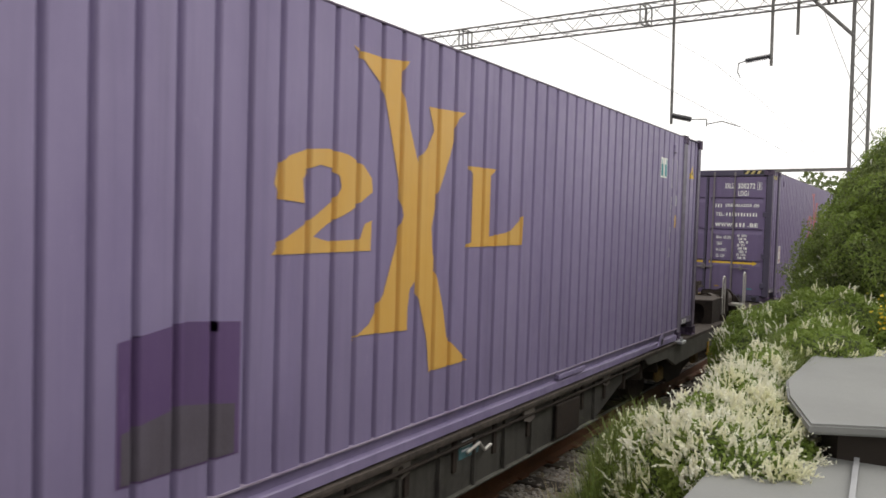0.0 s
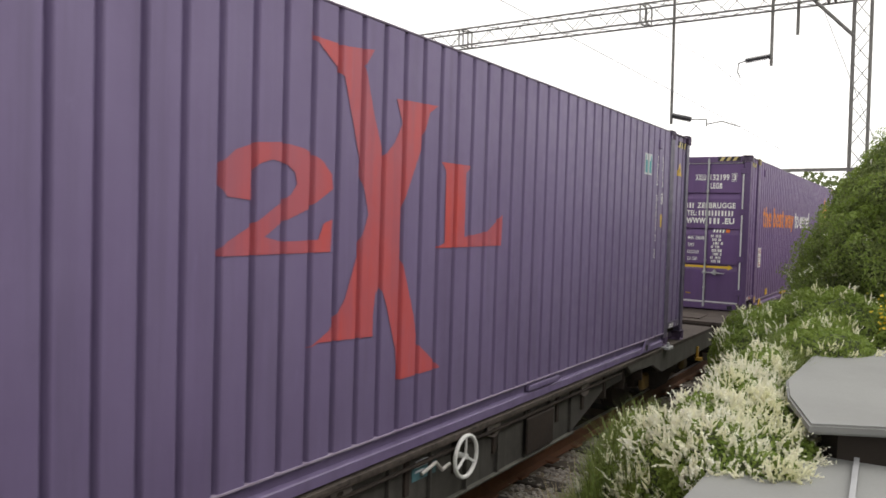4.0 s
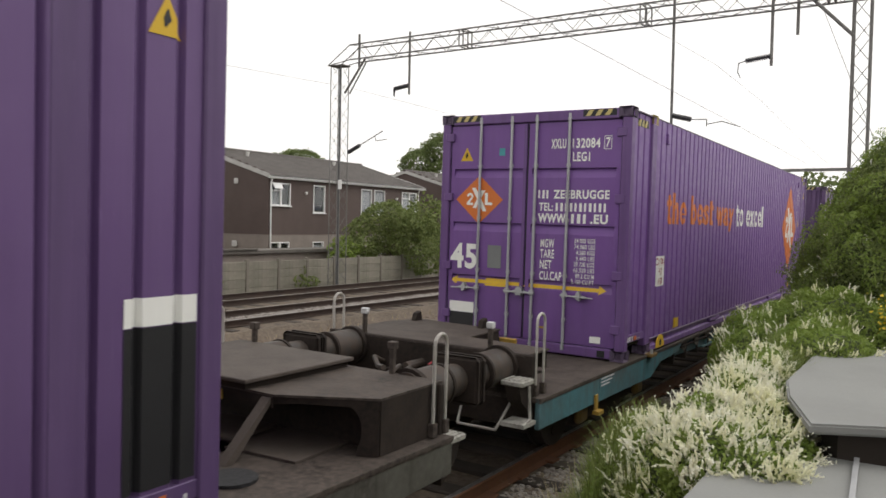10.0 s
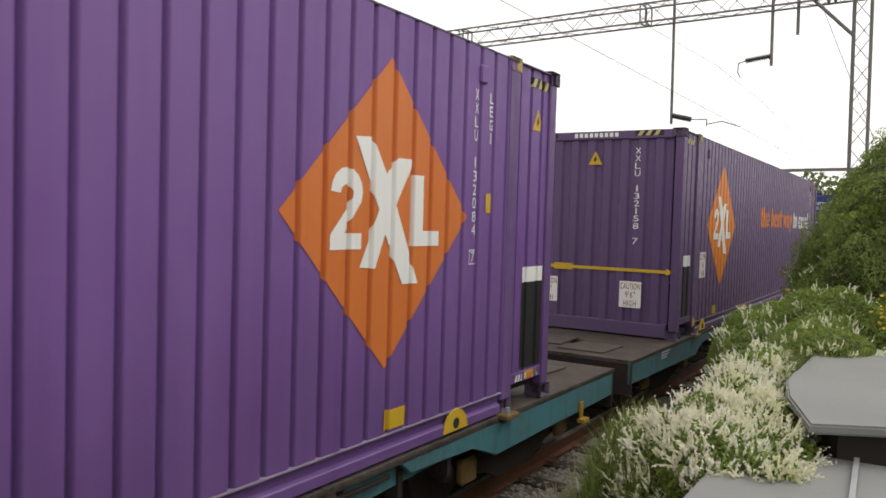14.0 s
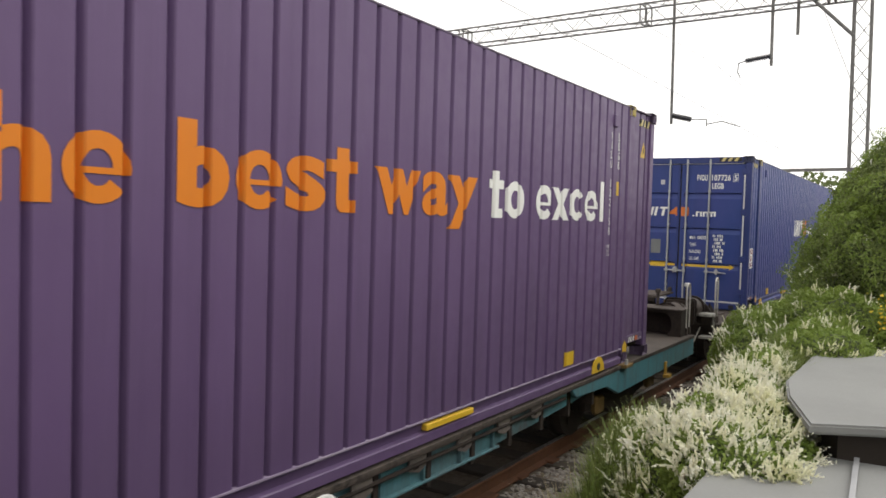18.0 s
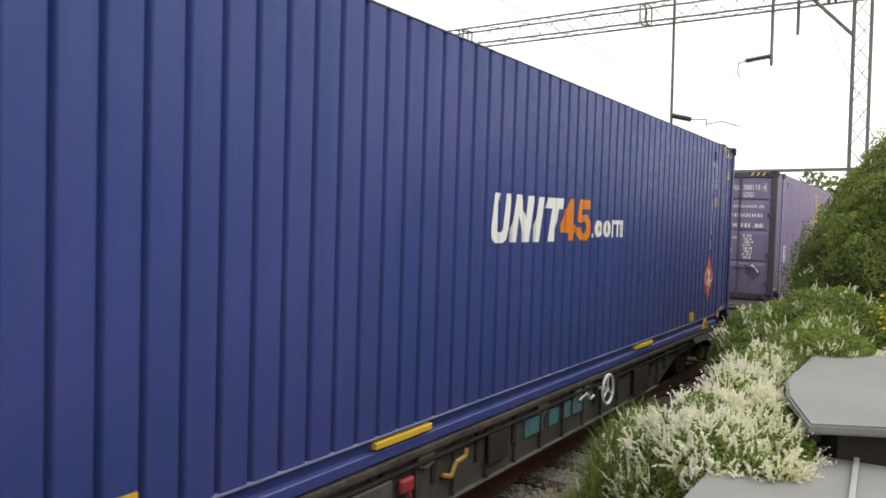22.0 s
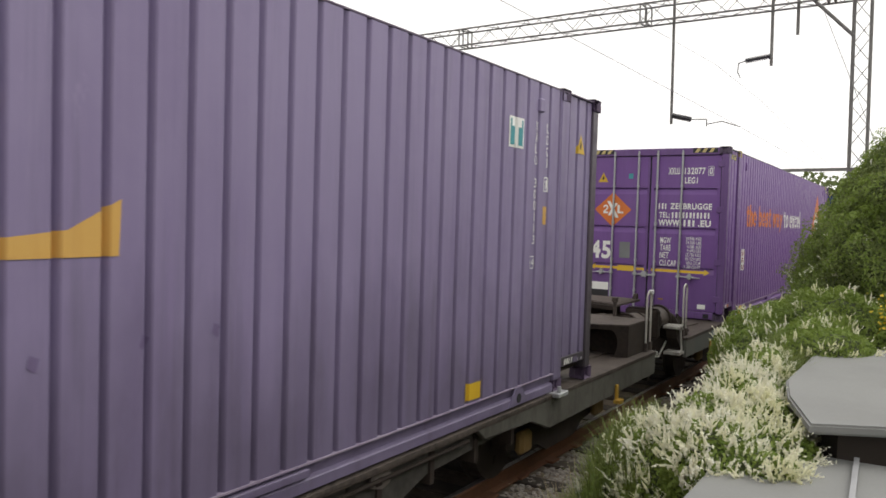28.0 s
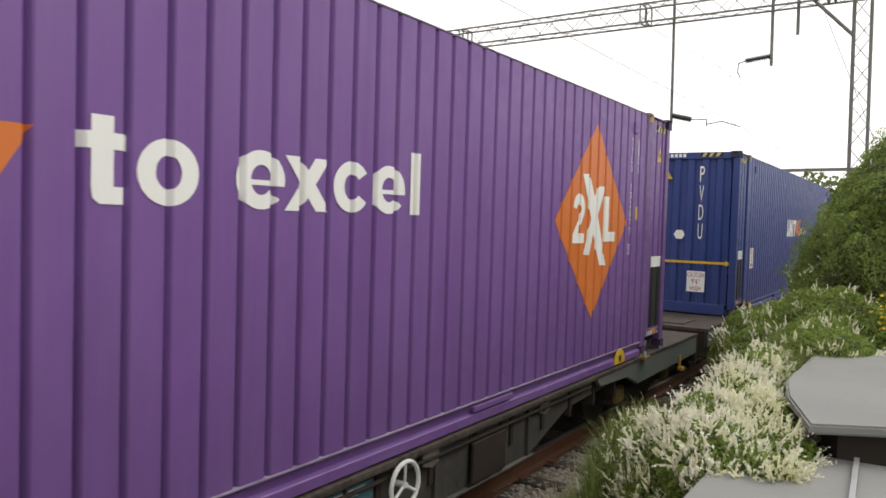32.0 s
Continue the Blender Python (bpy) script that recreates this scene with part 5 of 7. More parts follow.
        for dy in (-0.9, 0.9):
            ws = wheelset(ob)
            WHEELS.append((ws, yb + dy))
    outer_y, sign = (y0, -1) if front_outer else (y1, 1)
    inner_y = y1 if front_outer else y0
    buffer_end(ob, outer_y, sign, front_outer, key == "e", key in "bfh", key == "b")
    part("end_beam", bbox(-1.285, 1.285, *sorted((inner_y, inner_y - (1 if front_outer else -1) * 0.05)), -0.42, -0.052), M_FRAME, ob)
    if front_outer:
        # the drawbar to the next platform
        bm = rod(bmesh.new(), (0, y1 - 0.1, -0.17), (0, y1 + 0.75, -0.17), 0.115, 16)
        for x in (-0.62, 0.55):
            rod(bm, (x, y1, -0.25), (x + 0.1, y1 + 0.6, -0.25), 0.03, 8)
        part("drawbar", bm, M_BUFFER, ob, "greasy round drawbar")
    return ob


CROSS = finish(bbox(-1.23, 1.23, 0, 0.05, -0.33, -0.052), "cross_member", M_FRAME)


def wheelset(parent):
    """Two flanged wheels on an axle; its origin is the axle's middle, the axle along x."""
    if not WHEEL_MESH:
        bm = bmesh.new()
        for s in (1, -1):
            rod(bm, (s * 0.69, 0, 0), (s * 0.815, 0, 0), R_WHEEL, 28)
            rod(bm, (s * 0.665, 0, 0), (s * 0.692, 0, 0), R_WHEEL + 0.028, 28)
            rod(bm, (s * 0.8, 0, 0), (s * 0.84, 0, 0), 0.12, 14)
            for k in range(4):
                a = radians(45 + 90 * k)
                rod(bm, (s * 0.812, 0.24 * math.cos(a), 0.24 * math.sin(a)), (s * 0.822, 0.24 * math.cos(a), 0.24 * math.sin(a)), 0.05, 8)
        rod(bm, (-1.05, 0, 0), (1.05, 0, 0), 0.075, 14)
        WHEEL_MESH["m"] = finish(bm, "wheelset", M_WHEEL)
    ob = new("wheelset", WHEEL_MESH["m"])
    ob.parent = parent
    return ob


def buffer_end(ob, y, s, front, shallow, tongue, bare):
    """Raised headstock with buffers, coupling, steps and grab rails; s is the way out along y."""
    Y = lambda d: y + s * d                       # d metres beyond the beam, negative inboard
    span = lambda a, b: sorted((Y(a), Y(b)))
    if tongue:
        crown = [(-1.2, -0.3), (1.2, -0.3), (1.2, 0.1)] + [(0.87 + 0.3 * math.cos(t), 0.1 + 0.27 * math.sin(t)) for t in [math.pi * k / 8 for k in range(1, 8)]] + [(0.5, 0.16), (0.3, 0.12), (-0.3, 0.12), (-0.5, 0.16)]
        crown += [(-0.87 + 0.3 * math.cos(t), 0.1 + 0.27 * math.sin(t)) for t in [math.pi * k / 8 for k in range(1, 8)]] + [(-1.2, 0.1)]
        part("headstock", prism(bmesh.new(), crown, "y", *span(-0.06, 0.0)), M_FRAME, ob, "headstock arched over the buffers")
    else:
        part("headstock", bbox(-1.2, 1.2, *span(-0.06, 0.0), -0.30, 0.37, bevel=0.01), M_FRAME, ob)
    def skin(p, q, arch, label):
        """An upright plate from plan point p to q, its outline given as (share along, height)."""
        d = q - p
        bm = bmesh.new()
        off = Vector((-d.y, d.x)).normalized() * 0.01
        lo = [bm.verts.new((*(p + d * f - off), z)) for f, z in arch]
        hi = [bm.verts.new((*(p + d * f + off), z)) for f, z in arch]
        bm.faces.new(lo)
        bm.faces.new(hi[::-1])
        for k in range(len(arch)):
            bm.faces.new((lo[k], hi[k], hi[(k + 1) % len(arch)], lo[(k + 1) % len(arch)]))
        bmesh.ops.recalc_face_normals(bm, faces=bm.faces)
        return part("web_plate", bm, M_FRAME, ob, label)

    # an opening that runs in from one end and closes in a round
    swept = [(0.0, 0.367), (1.0, 0.367), (1.0, -0.004), (0.8, -0.004)] + [(0.72 + 0.13 * math.cos(a), 0.16 + 0.16 * math.sin(a)) for a in [math.pi * (-0.25 + 0.75 * k / 8) for k in range(9)]] + [(0.3, 0.325), (0.0, 0.31)]
    if not front and shallow:
        # short platform with a straight inboard edge, propped by a flat raking brace
        edge = [(-1.2, Y(0.03)), (1.2, Y(0.03)), (1.22, Y(-0.42)), (0.58, Y(-0.42)), (0.3, Y(-0.34)), (-0.3, Y(-0.46)), (-0.42, Y(-0.3)), (-1.08, Y(-0.25))]
        part("end_platform", prism(bmesh.new(), edge, "z", 0.362, 0.382), M_DECK, ob, "raised steel end platform")
        part("step_plate", prism(bmesh.new(), [(-0.85, Y(-0.36)), (0.28, Y(-0.36)), (0.3, Y(-0.46)), (-0.4, Y(-0.66)), (-0.8, Y(-0.6))], "z", 0.325, 0.34), M_PLATE, ob)
        for x0, x1 in ((0.31, 1.2), (-0.31, -1.08)):
            skin(Vector((x0, Y(-0.36))), Vector((x1, Y(-0.39))), swept, "web plate with a swept opening")
            part("side_web", bbox(*sorted((x1, x1 - 0.02 * (1 if x1 > 0 else -1))), *span(-0.38, -0.06), -0.004, 0.361), M_FRAME, ob)
        part("inner_web", bbox(-1.1, 1.1, *span(-0.16, -0.145), -0.004, 0.361), M_FRAME, ob)
        for x in (0.33, -0.55):
            bm = prism(bmesh.new(), [(Y(-0.33), 0.36), (Y(-0.33), 0.33), (Y(-0.80), -0.005), (Y(-0.88), -0.005)], "x", x - 0.05, x + 0.05)
            part("raking_brace", bm, M_PLATE, ob, "flat raking brace")
        # no slot is cut; a black patch carries its shade
        bm = prism(bmesh.new(), [(0.42, Y(-0.9)), (0.7, Y(-0.62)), (0.62, Y(-0.56)), (0.45, Y(-0.66))], "z", -0.007, 0.002)
        part("deck_slot", bm, M_RUBBER_AND_HOLES, ob, "black patch for the shade in a deck slot")
        bm = prism(bmesh.new(), [(-1.28, Y(-0.46)), (0.14, Y(-0.72)), (0.17, Y(-0.84)), (-1.28, Y(-0.6))], "z", 0.26, 0.36)
        part("stop_bracket", bm, M_STOP, ob, "yellow container stop")
    elif not front:
        # platform over the buffers: its inboard edge runs in to a nose, on webs with swept openings
        bm = prism(bmesh.new(), [(-1.18, Y(0.0)), (1.18, Y(0.0)), (1.18, Y(-0.74)), (0.56, Y(-1.10)), (-0.56, Y(-1.10)), (-1.18, Y(-0.74))], "z", 0.368, 0.384)
        part("end_platform", bm, M_DECK, ob, "raised steel end platform")
        part("cover_plate", bbox(-0.92, 0.36, *span(-1.16, -0.02), 0.43, 0.46, bevel=0.006), M_PLATE, ob, "loose steel cover plate")
        part("cover_frame", bbox(-0.9, 0.32, *span(-1.12, -0.05), 0.385, 0.43), M_FRAME, ob)
        for sx in (1, -1):
            skin(Vector((sx * 0.5, Y(-1.09))), Vector((sx * 1.17, Y(-0.74))), swept, "web plate with a swept opening")
            bm = prism(bmesh.new(), [(Y(-0.06), -0.004), (Y(-0.06), 0.367), (Y(-0.73), 0.367), (Y(-0.73), -0.004)], "x", sx * 1.158, sx * 1.178)
            part("side_web", bm, M_FRAME, ob)
            bm = prism(bmesh.new(), [(Y(-1.06), 0.36), (Y(-1.1), 0.36), (Y(-1.48), -0.004), (Y(-1.4), -0.004)], "x", sx * 0.46, sx * 0.54)
            part("raking_brace", bm, M_PLATE, ob, "flat raking brace")
        part("inner_web", bbox(-1.1, 1.1, *span(-0.62, -0.6), -0.004, 0.367), M_FRAME, ob)
        part("nose_rib", bbox(-0.55, 0.55, *span(-1.10, -1.085), 0.29, 0.367), M_FRAME, ob)
        bm = bbox(-1.05, 0.10, *span(-1.62, -1.5), 0.27, 0.37, bevel=0.008)
        box(bm, 0.0, 0.1, *span(-1.6, -1.12), 0.29, 0.36)
        part("stop_bracket", bm, M_STOP, ob, "yellow container stop")
        # black disc on the deck, coloured as a socket's shaded inside
        bm = rod(bmesh.new(), (0.75, Y(-1.62), -0.006), (0.75, Y(-1.62), 0.014), 0.16, 16)
        part("deck_socket", bm, M_RUBBER_AND_HOLES, ob)
    elif tongue:
        # a raised tongue with a thick lip over a hollow, and plates that rake down to the deck beside it
        lip = [(-1.02, Y(-0.36)), (-0.42, Y(-0.30)), (0.2, Y(-0.16)), (0.18, Y(-1.24)), (-0.1, Y(-1.3)), (-1.02, Y(-1.3))]
        plate = part("end_platform", prism(bmesh.new(), lip, "z", 0.33, 0.362), M_DECK, ob, "raised steel tongue over the coupling")
        part("cover_plate", prism(bmesh.new(), [(-0.95, Y(-0.42)), (-0.4, Y(-0.37)), (0.12, Y(-0.26)), (0.1, Y(-1.18)), (-0.95, Y(-1.22))], "z", 0.3625, 0.370), M_PLATE, plate)
        part("tongue_web", prism(bmesh.new(), [(-0.96, Y(-0.5)), (-0.1, Y(-0.48)), (-0.1, Y(-1.12)), (-0.96, Y(-1.2))], "z", -0.006, 0.329), M_FRAME, ob)
        part("lip_bar", prism(bmesh.new(), [(-0.42, Y(-0.26)), (0.16, Y(-0.12)), (0.17, Y(-0.15)), (-0.42, Y(-0.29))], "z", 0.27, 0.329), M_FRAME, plate)
        for x0, x1 in ((-0.08, 0.66), (-1.16, -1.04)):
            bm = prism(bmesh.new(), [(Y(-0.07), 0.2), (Y(-0.07), 0.14), (Y(-0.9), -0.006), (Y(-1.0), -0.006), (Y(-0.3), 0.2)], "x", x0, x1)
            part("raking_plate", bm, M_PLATE, ob, "steel plate raking down to the deck")
        for x0 in (0.665, 1.1):
            bm = prism(bmesh.new(), [(Y(-0.06), 0.32), (Y(-0.06), -0.004), (Y(-0.75), -0.004), (Y(-0.2), 0.26)], "x", x0, x0 + 0.02)
            part("gusset", bm, M_FRAME, ob)
        bm = prism(bmesh.new(), [(0.0, Y(-1.33)), (0.0, Y(-1.27)), (0.36, Y(-1.32)), (0.36, Y(-1.42)), (0.1, Y(-1.42))], "z", 0.12, 0.19)
        part("stop_bracket", bm, M_STOP, ob, "yellow container stop")
        part("stop_ear", prism(bmesh.new(), [(Y(-1.14), 0.363), (Y(-1.28), 0.363), (Y(-1.26), 0.45), (Y(-1.2), 0.43)], "x", 0.08, 0.14), M_FRAME, ob)
        part("wear_plate", prism(bmesh.new(), [(0.3, Y(-1.14)), (0.36, Y(-1.7)), (1.0, Y(-1.72)), (0.96, Y(-1.02))], "z", -0.006, 0.012), M_PLATE, ob)
    else:
        # a shelf over the buffers, and a raised tongue that runs in to the container stop
        shelf = [(-1.15, Y(0.0)), (1.12, Y(0.0)), (1.12, Y(-0.52)), (0.18, Y(-0.61)), (0.14, Y(-1.34)), (-1.0, Y(-1.42)), (-1.15, Y(-1.0))]
        part("end_platform", prism(bmesh.new(), shelf, "z", 0.345, 0.362), M_DECK, ob, "raised steel end platform")
        inner = [(-1.1, Y(-0.06)), (0.1, Y(-0.06)), (0.12, Y(-1.32)), (-0.97, Y(-1.39)), (-1.1, Y(-1.0))]
        part("platform_box", prism(bmesh.new(), inner, "z", -0.006, 0.344), M_FRAME, ob)
        bm = bmesh.new()
        flare = [(0.115, 0.344), (0.135, 0.344), (0.16, 0.16), (0.24, 0.05), (0.36, -0.004), (0.12, -0.004)]
        prism(bm, [(x, z) for x, z in flare], "y", *span(-1.31, -0.62))
        part("flared_web", bm, M_FRAME, ob, "side web flared at its foot")
        part("shelf_web", bbox(0.14, 1.1, *span(-0.51, -0.49), 0.18, 0.344), M_FRAME, ob)
        bm = prism(bmesh.new(), [(Y(-0.02), 0.344), (Y(-0.5), 0.344), (Y(-0.62), 0.15), (Y(-0.75), 0.0), (Y(-0.02), 0.0)], "x", 0.58, 0.62)
        part("web_plate", bm, M_FRAME, ob)
        bm = bbox(0.02, 0.32, *span(-1.41, -1.345), 0.19, 0.265, bevel=0.006)
        box(bm, -0.1, 0.0, *span(-1.41, -1.36), 0.2, 0.25)
        part("stop_bracket", bm, M_STOP, ob, "yellow container stop")
        for x in (-0.95, -0.05):
            bm = prism(bmesh.new(), [(Y(-1.2), 0.363), (Y(-1.34), 0.363), (Y(-1.32), 0.47), (Y(-1.24), 0.45)], "x", x - 0.03, x + 0.03)
            part("stop_ear", bm, M_FRAME, ob)
    for x in (-0.87, 0.87):
        bm = rod(bmesh.new(), (x, Y(-0.02), 0.24), (x, Y(0.42), 0.24), 0.165, 24)
        buf = part("buffer_housing", bm, M_BUFFER, ob, "greasy round buffer", smooth=True)
        part("flange", rod(bmesh.new(), (x, Y(0.0), 0.24), (x, Y(0.05), 0.24), 0.195, 24), M_FRAME, buf, smooth=True)
        part("collar", rod(bmesh.new(), (x, Y(0.40), 0.24), (x, Y(0.43), 0.24), 0.176, 24), M_FRAME, buf, smooth=True)
        bm = rod(bmesh.new(), (x, Y(0.43), 0.24), (x, Y(0.70), 0.24), 0.135, 20)
        part("plunger", bm, M_BUFFER, buf, smooth=True)
        bm = bbox(x - 0.23, x + 0.23, *span(0.672, 0.712), 0.035, 0.445, bevel=0.035)
        box(bm, x - 0.215, x + 0.215, *span(0.705, 0.732), 0.05, 0.43, bevel=0.02)
        part("buffer_head", bm, M_FRAME, buf)
    # screw coupling and hoses
    bm = bmesh.new()
    rod(bm, (0, Y(0.0), 0.16), (0, Y(0.28), 0.16), 0.045, 10)
    rod(bm, (-0.06, Y(0.28), 0.16), (-0.07, Y(0.72), 0.05), 0.025, 8)
    rod(bm, (0.06, Y(0.28), 0.16), (0.07, Y(0.72), 0.05), 0.025, 8)
    rod(bm, (-0.14, Y(0.5), 0.1), (0.14, Y(0.5), 0.1), 0.03, 8)
    part("screw_coupling", bm, M_BUFFER, ob)
    bm = tube(bmesh.new(), [(0.28, Y(0.0), 0.1), (0.3, Y(0.2), 0.0), (0.3, Y(0.42), -0.08), (0.24, Y(0.66), -0.02)], 0.022, 8)
    hose = part("brake_hose", bm, M_RUBBER_AND_HOLES, ob)
    bm = tube(bmesh.new(), [(0.5, Y(0.02), 0.06), (0.52, Y(0.2), -0.04), (0.5, Y(0.5), -0.1), (0.36, Y(0.72), -0.03), (0.3, Y(0.74), 0.06)], 0.02, 8)
    part("brake_hose", bm, M_RUBBER_AND_HOLES, ob)
    bm = bbox(-0.34, 0.34, *span(-0.1, 0.16), 0.0, 0.09, bevel=0.01)
    part("drawgear_plate", bm, M_FRAME, ob)
    bm = tube(bmesh.new(), [(-0.46, Y(0.02), 0.12), (-0.4, Y(0.24), 0.2), (-0.2, Y(0.44), 0.16), (0.0, Y(0.62), 0.2)], 0.026, 8)
    part("coupling_bar", bm, M_BUFFER, ob)
    part("hose_cock", bbox(0.14, 0.27, *span(0.02, 0.13), 0.12, 0.2, bevel=0.025), M_TAP, hose, "red hose cock")
    # grab rails, lamp irons and steps at the corners
    for x in (-1.2, 1.2):
        hoop(ob, x, (Y(-0.14) if s > 0 else Y(-0.07)), 0.69, 0.0, 0.16, 0.05)
        for end in (0.0, 0.16):
            part("rail_foot", bbox(x - 0.025, x + 0.025, (Y(-0.14) if s > 0 else Y(-0.07)) + end - 0.03, (Y(-0.14) if s > 0 else Y(-0.07)) + end + 0.03, -0.004, 0.1, bevel=0.006), M_DECK, ob)
        xp = x * 0.62
        post = None if bare else part("lamp_iron", bbox(xp - 0.02, xp + 0.02, *span(-0.05, -0.01), 0.30, 0.57, bevel=0.004), M_DECK, ob)
        part("white_cap", bbox(xp - 0.034, xp + 0.034, *span(-0.062, 0.002), 0.571, 0.63, bevel=0.006), M_GASKET if front and not shallow else M_DECK, post, "white cap" if front else "") if post else None
        sx = 1 if x > 0 else -1
        zs = 0.13 if front else -0.1
        bm = bbox(*sorted((sx * 1.02, sx * 1.24)), *span(0.03, 0.27), zs, zs + 0.045, bevel=0.008)
        for k in range(4):
            box(bm, *sorted((sx * (1.04 + 0.05 * k), sx * (1.07 + 0.05 * k))), *span(0.05, 0.25), zs + 0.0455, zs + 0.053)
        step = part("step", bm, M_STEP, ob, "open steel step")
        part("step_bracket", prism(bmesh.new(), [(Y(0.0), zs - 0.002), (Y(0.25), zs - 0.002), (Y(0.2), zs - 0.14), (Y(0.0), zs - 0.3)], "x", *sorted((sx * 1.06, sx * 1.2))), M_FRAME, step)
        if front:
            bm = tube(bmesh.new(), [(sx * 1.22, Y(0.1), 0.12), (sx * 1.25, Y(0.12), -0.17), (sx * 1.25, Y(0.26), -0.2)], 0.014, 6)
            box(bm, *sorted((sx * 1.04, sx * 1.27)), *span(0.04, 0.28), -0.225, -0.19)
            part("lower_step", bm, M_STEP, ob, "hanging step")
            bm = tube(bmesh.new(), [(sx * 0.5, Y(0.02), -0.08), (sx * 0.55, Y(0.2), -0.3), (sx * 0.95, Y(0.2), -0.3), (sx * 1.0, Y(0.02), -0.08)], 0.013, 6)
            part("shunter_handrail", bm, M_HOOP, ob)


WAGONS = {}
for key, sole, label in (("a", M_SOLE_OLD, "flat container wagon in sooty grey-green steel"),
                         ("b", M_SOLE_OLD, "flat container wagon in grey-green with teal traces"),
                         ("c", M_SOLE_OLD, "flat container wagon, rusty and grimed, with hand brake wheel"),
                         ("d", M_SOLE_TEAL, "flat container wagon with weathered teal side members"),
                         ("e", M_SOLE_TEAL, "flat container wagon with teal sides and white brake wheel"),
                         ("f", M_SOLE_MIX, "flat container wagon, dirty teal and grey"),
                         ("g", M_SOLE_OLD, "flat container wagon in grimy grey steel"),
                         ("h", M_SOLE_MIX, "flat container wagon, sooty with teal panels"),
                         ("i", M_SOLE_MIX, "flat container wagon carrying a dark blue container")):
    WAGONS[key] = wagon(key, key in "bdfh", sole, label)


# ------------------------------------------------------------------ ground and tracks
def ground_sheet():
    """One sheet: flat bed at the tracks, a little lower and rougher away from them."""
    xs = sorted(set([-3000, -900, -300, -120, -60, -40, -30, -24, -20, -18.2] + [-17 + 0.25 * k for k in range(86)] + [5, 7, 10, 16, 30, 80, 300, 1000, 3000]))
    ys = sorted(set([-3000, -600, -100, -30, -12] + [-6 + 0.5 * k for k in range(96)] + [46, 52, 60, 72, 90, 120, 200, 400, 1200, 3500]))
    verts = []
    for y in ys:
        for x in xs:
            z = -0.62
            for c in (0.0, -10.48, -13.95):
                d = abs(x - c)
                z = max(z, -0.172 - max(0, d - 1.5) * 0.5)
            if -9.2 < x < -1.4:
                z = max(z, -0.42)
            if x > 1.6:
                z = min(-0.2, -0.45 + 0.1 * min(3, x - 1.6))
            if x < -16.5:
                z = -0.55
            if abs(x) < 60 and -10 < y < 60:
                z += 0.035 * noise.noise((x * 1.3, y * 1.3, 0)) + 0.02 * noise.noise((x * 4, y * 4, 3))
            verts.append((x, y, z))
    n = len(xs)
    faces = [(j * n + i, j * n + i + 1, (j + 1) * n + i + 1, (j + 1) * n + i) for j in range(len(ys) - 1) for i in range(n - 1)]
    return pydata("ground", verts, faces, M_BALLAST)


ground = solid("ground", ground_sheet(), M_BALLAST, "grey-brown ballast and dry earth beside the rails", "ground", kind="structure")


def rail_mesh(y0, y1, name, mat):
    prof = [(-0.07, -0.159), (0.07, -0.159), (0.07, -0.148), (0.012, -0.13), (0.01, -0.045), (0.034, -0.035), (0.036, -0.008), (0.028, 0.0), (-0.028, 0.0), (-0.036, -0.008), (-0.034, -0.035), (-0.01, -0.045), (-0.012, -0.13), (-0.07, -0.148)]
    bm = prism(bmesh.new(), prof, "y", y0, y1)
    return finish(bm, name, mat)


def track(name, x, label, y0, y1, near):
    ob = thing(name, label, "railway track", kind="structure", at=pose(SHIFT - 0.0106, 0, RAISE, 0, CANT, 0) if near else pose(x, 0, 0))
    me = rail_mesh(y0, y1, "rail", M_RUST if near else M_RAILDARK)
    top = finish(bbox(-0.026, 0.026, y0, y1, 0.0005, 0.003), "running_surface", M_RAILTOP)
    for s in (1, -1):
        r = part("rail", me, None, ob, "rust-brown steel rail", at=pose(s * 0.7535, 0, 0))
        part("running_surface", top, None, r, "polished rail head")
    sl = finish(bbox(-1.3, 1.3, -0.125, 0.125, -0.27, -0.162, bevel=0.012), "sleeper", M_SLEEPER)
    ch = finish(bbox(-0.12, 0.12, -0.09, 0.09, -0.161, -0.135, bevel=0.01), "rail_chair", M_RUST)
    rnd = random.Random(int(x * 10) + 900)
    n = 60 if near else 46
    for k in range(n):
        y = (-2 if near else 4) + 0.68 * k
        s = part("sleeper", sl, None, ob, at=pose(rnd.uniform(-0.02, 0.02), y, 0, 0, 0, rnd.uniform(-0.6, 0.6)))
        if near:
            for sx in (1, -1):
                part("rail_chair", ch, None, s, at=pose(sx * 0.7535, 0, 0))
    return ob


track("track_near", 0.0, "near railway track with rust-brown rails on timber sleepers", -60, 260, True)
track("track_middle", -10.48, "middle railway track with dark rails in pale ballast", -60, 260, False)
track("track_far", -13.95, "far railway track with dark rails along the fence", -60, 260, False)


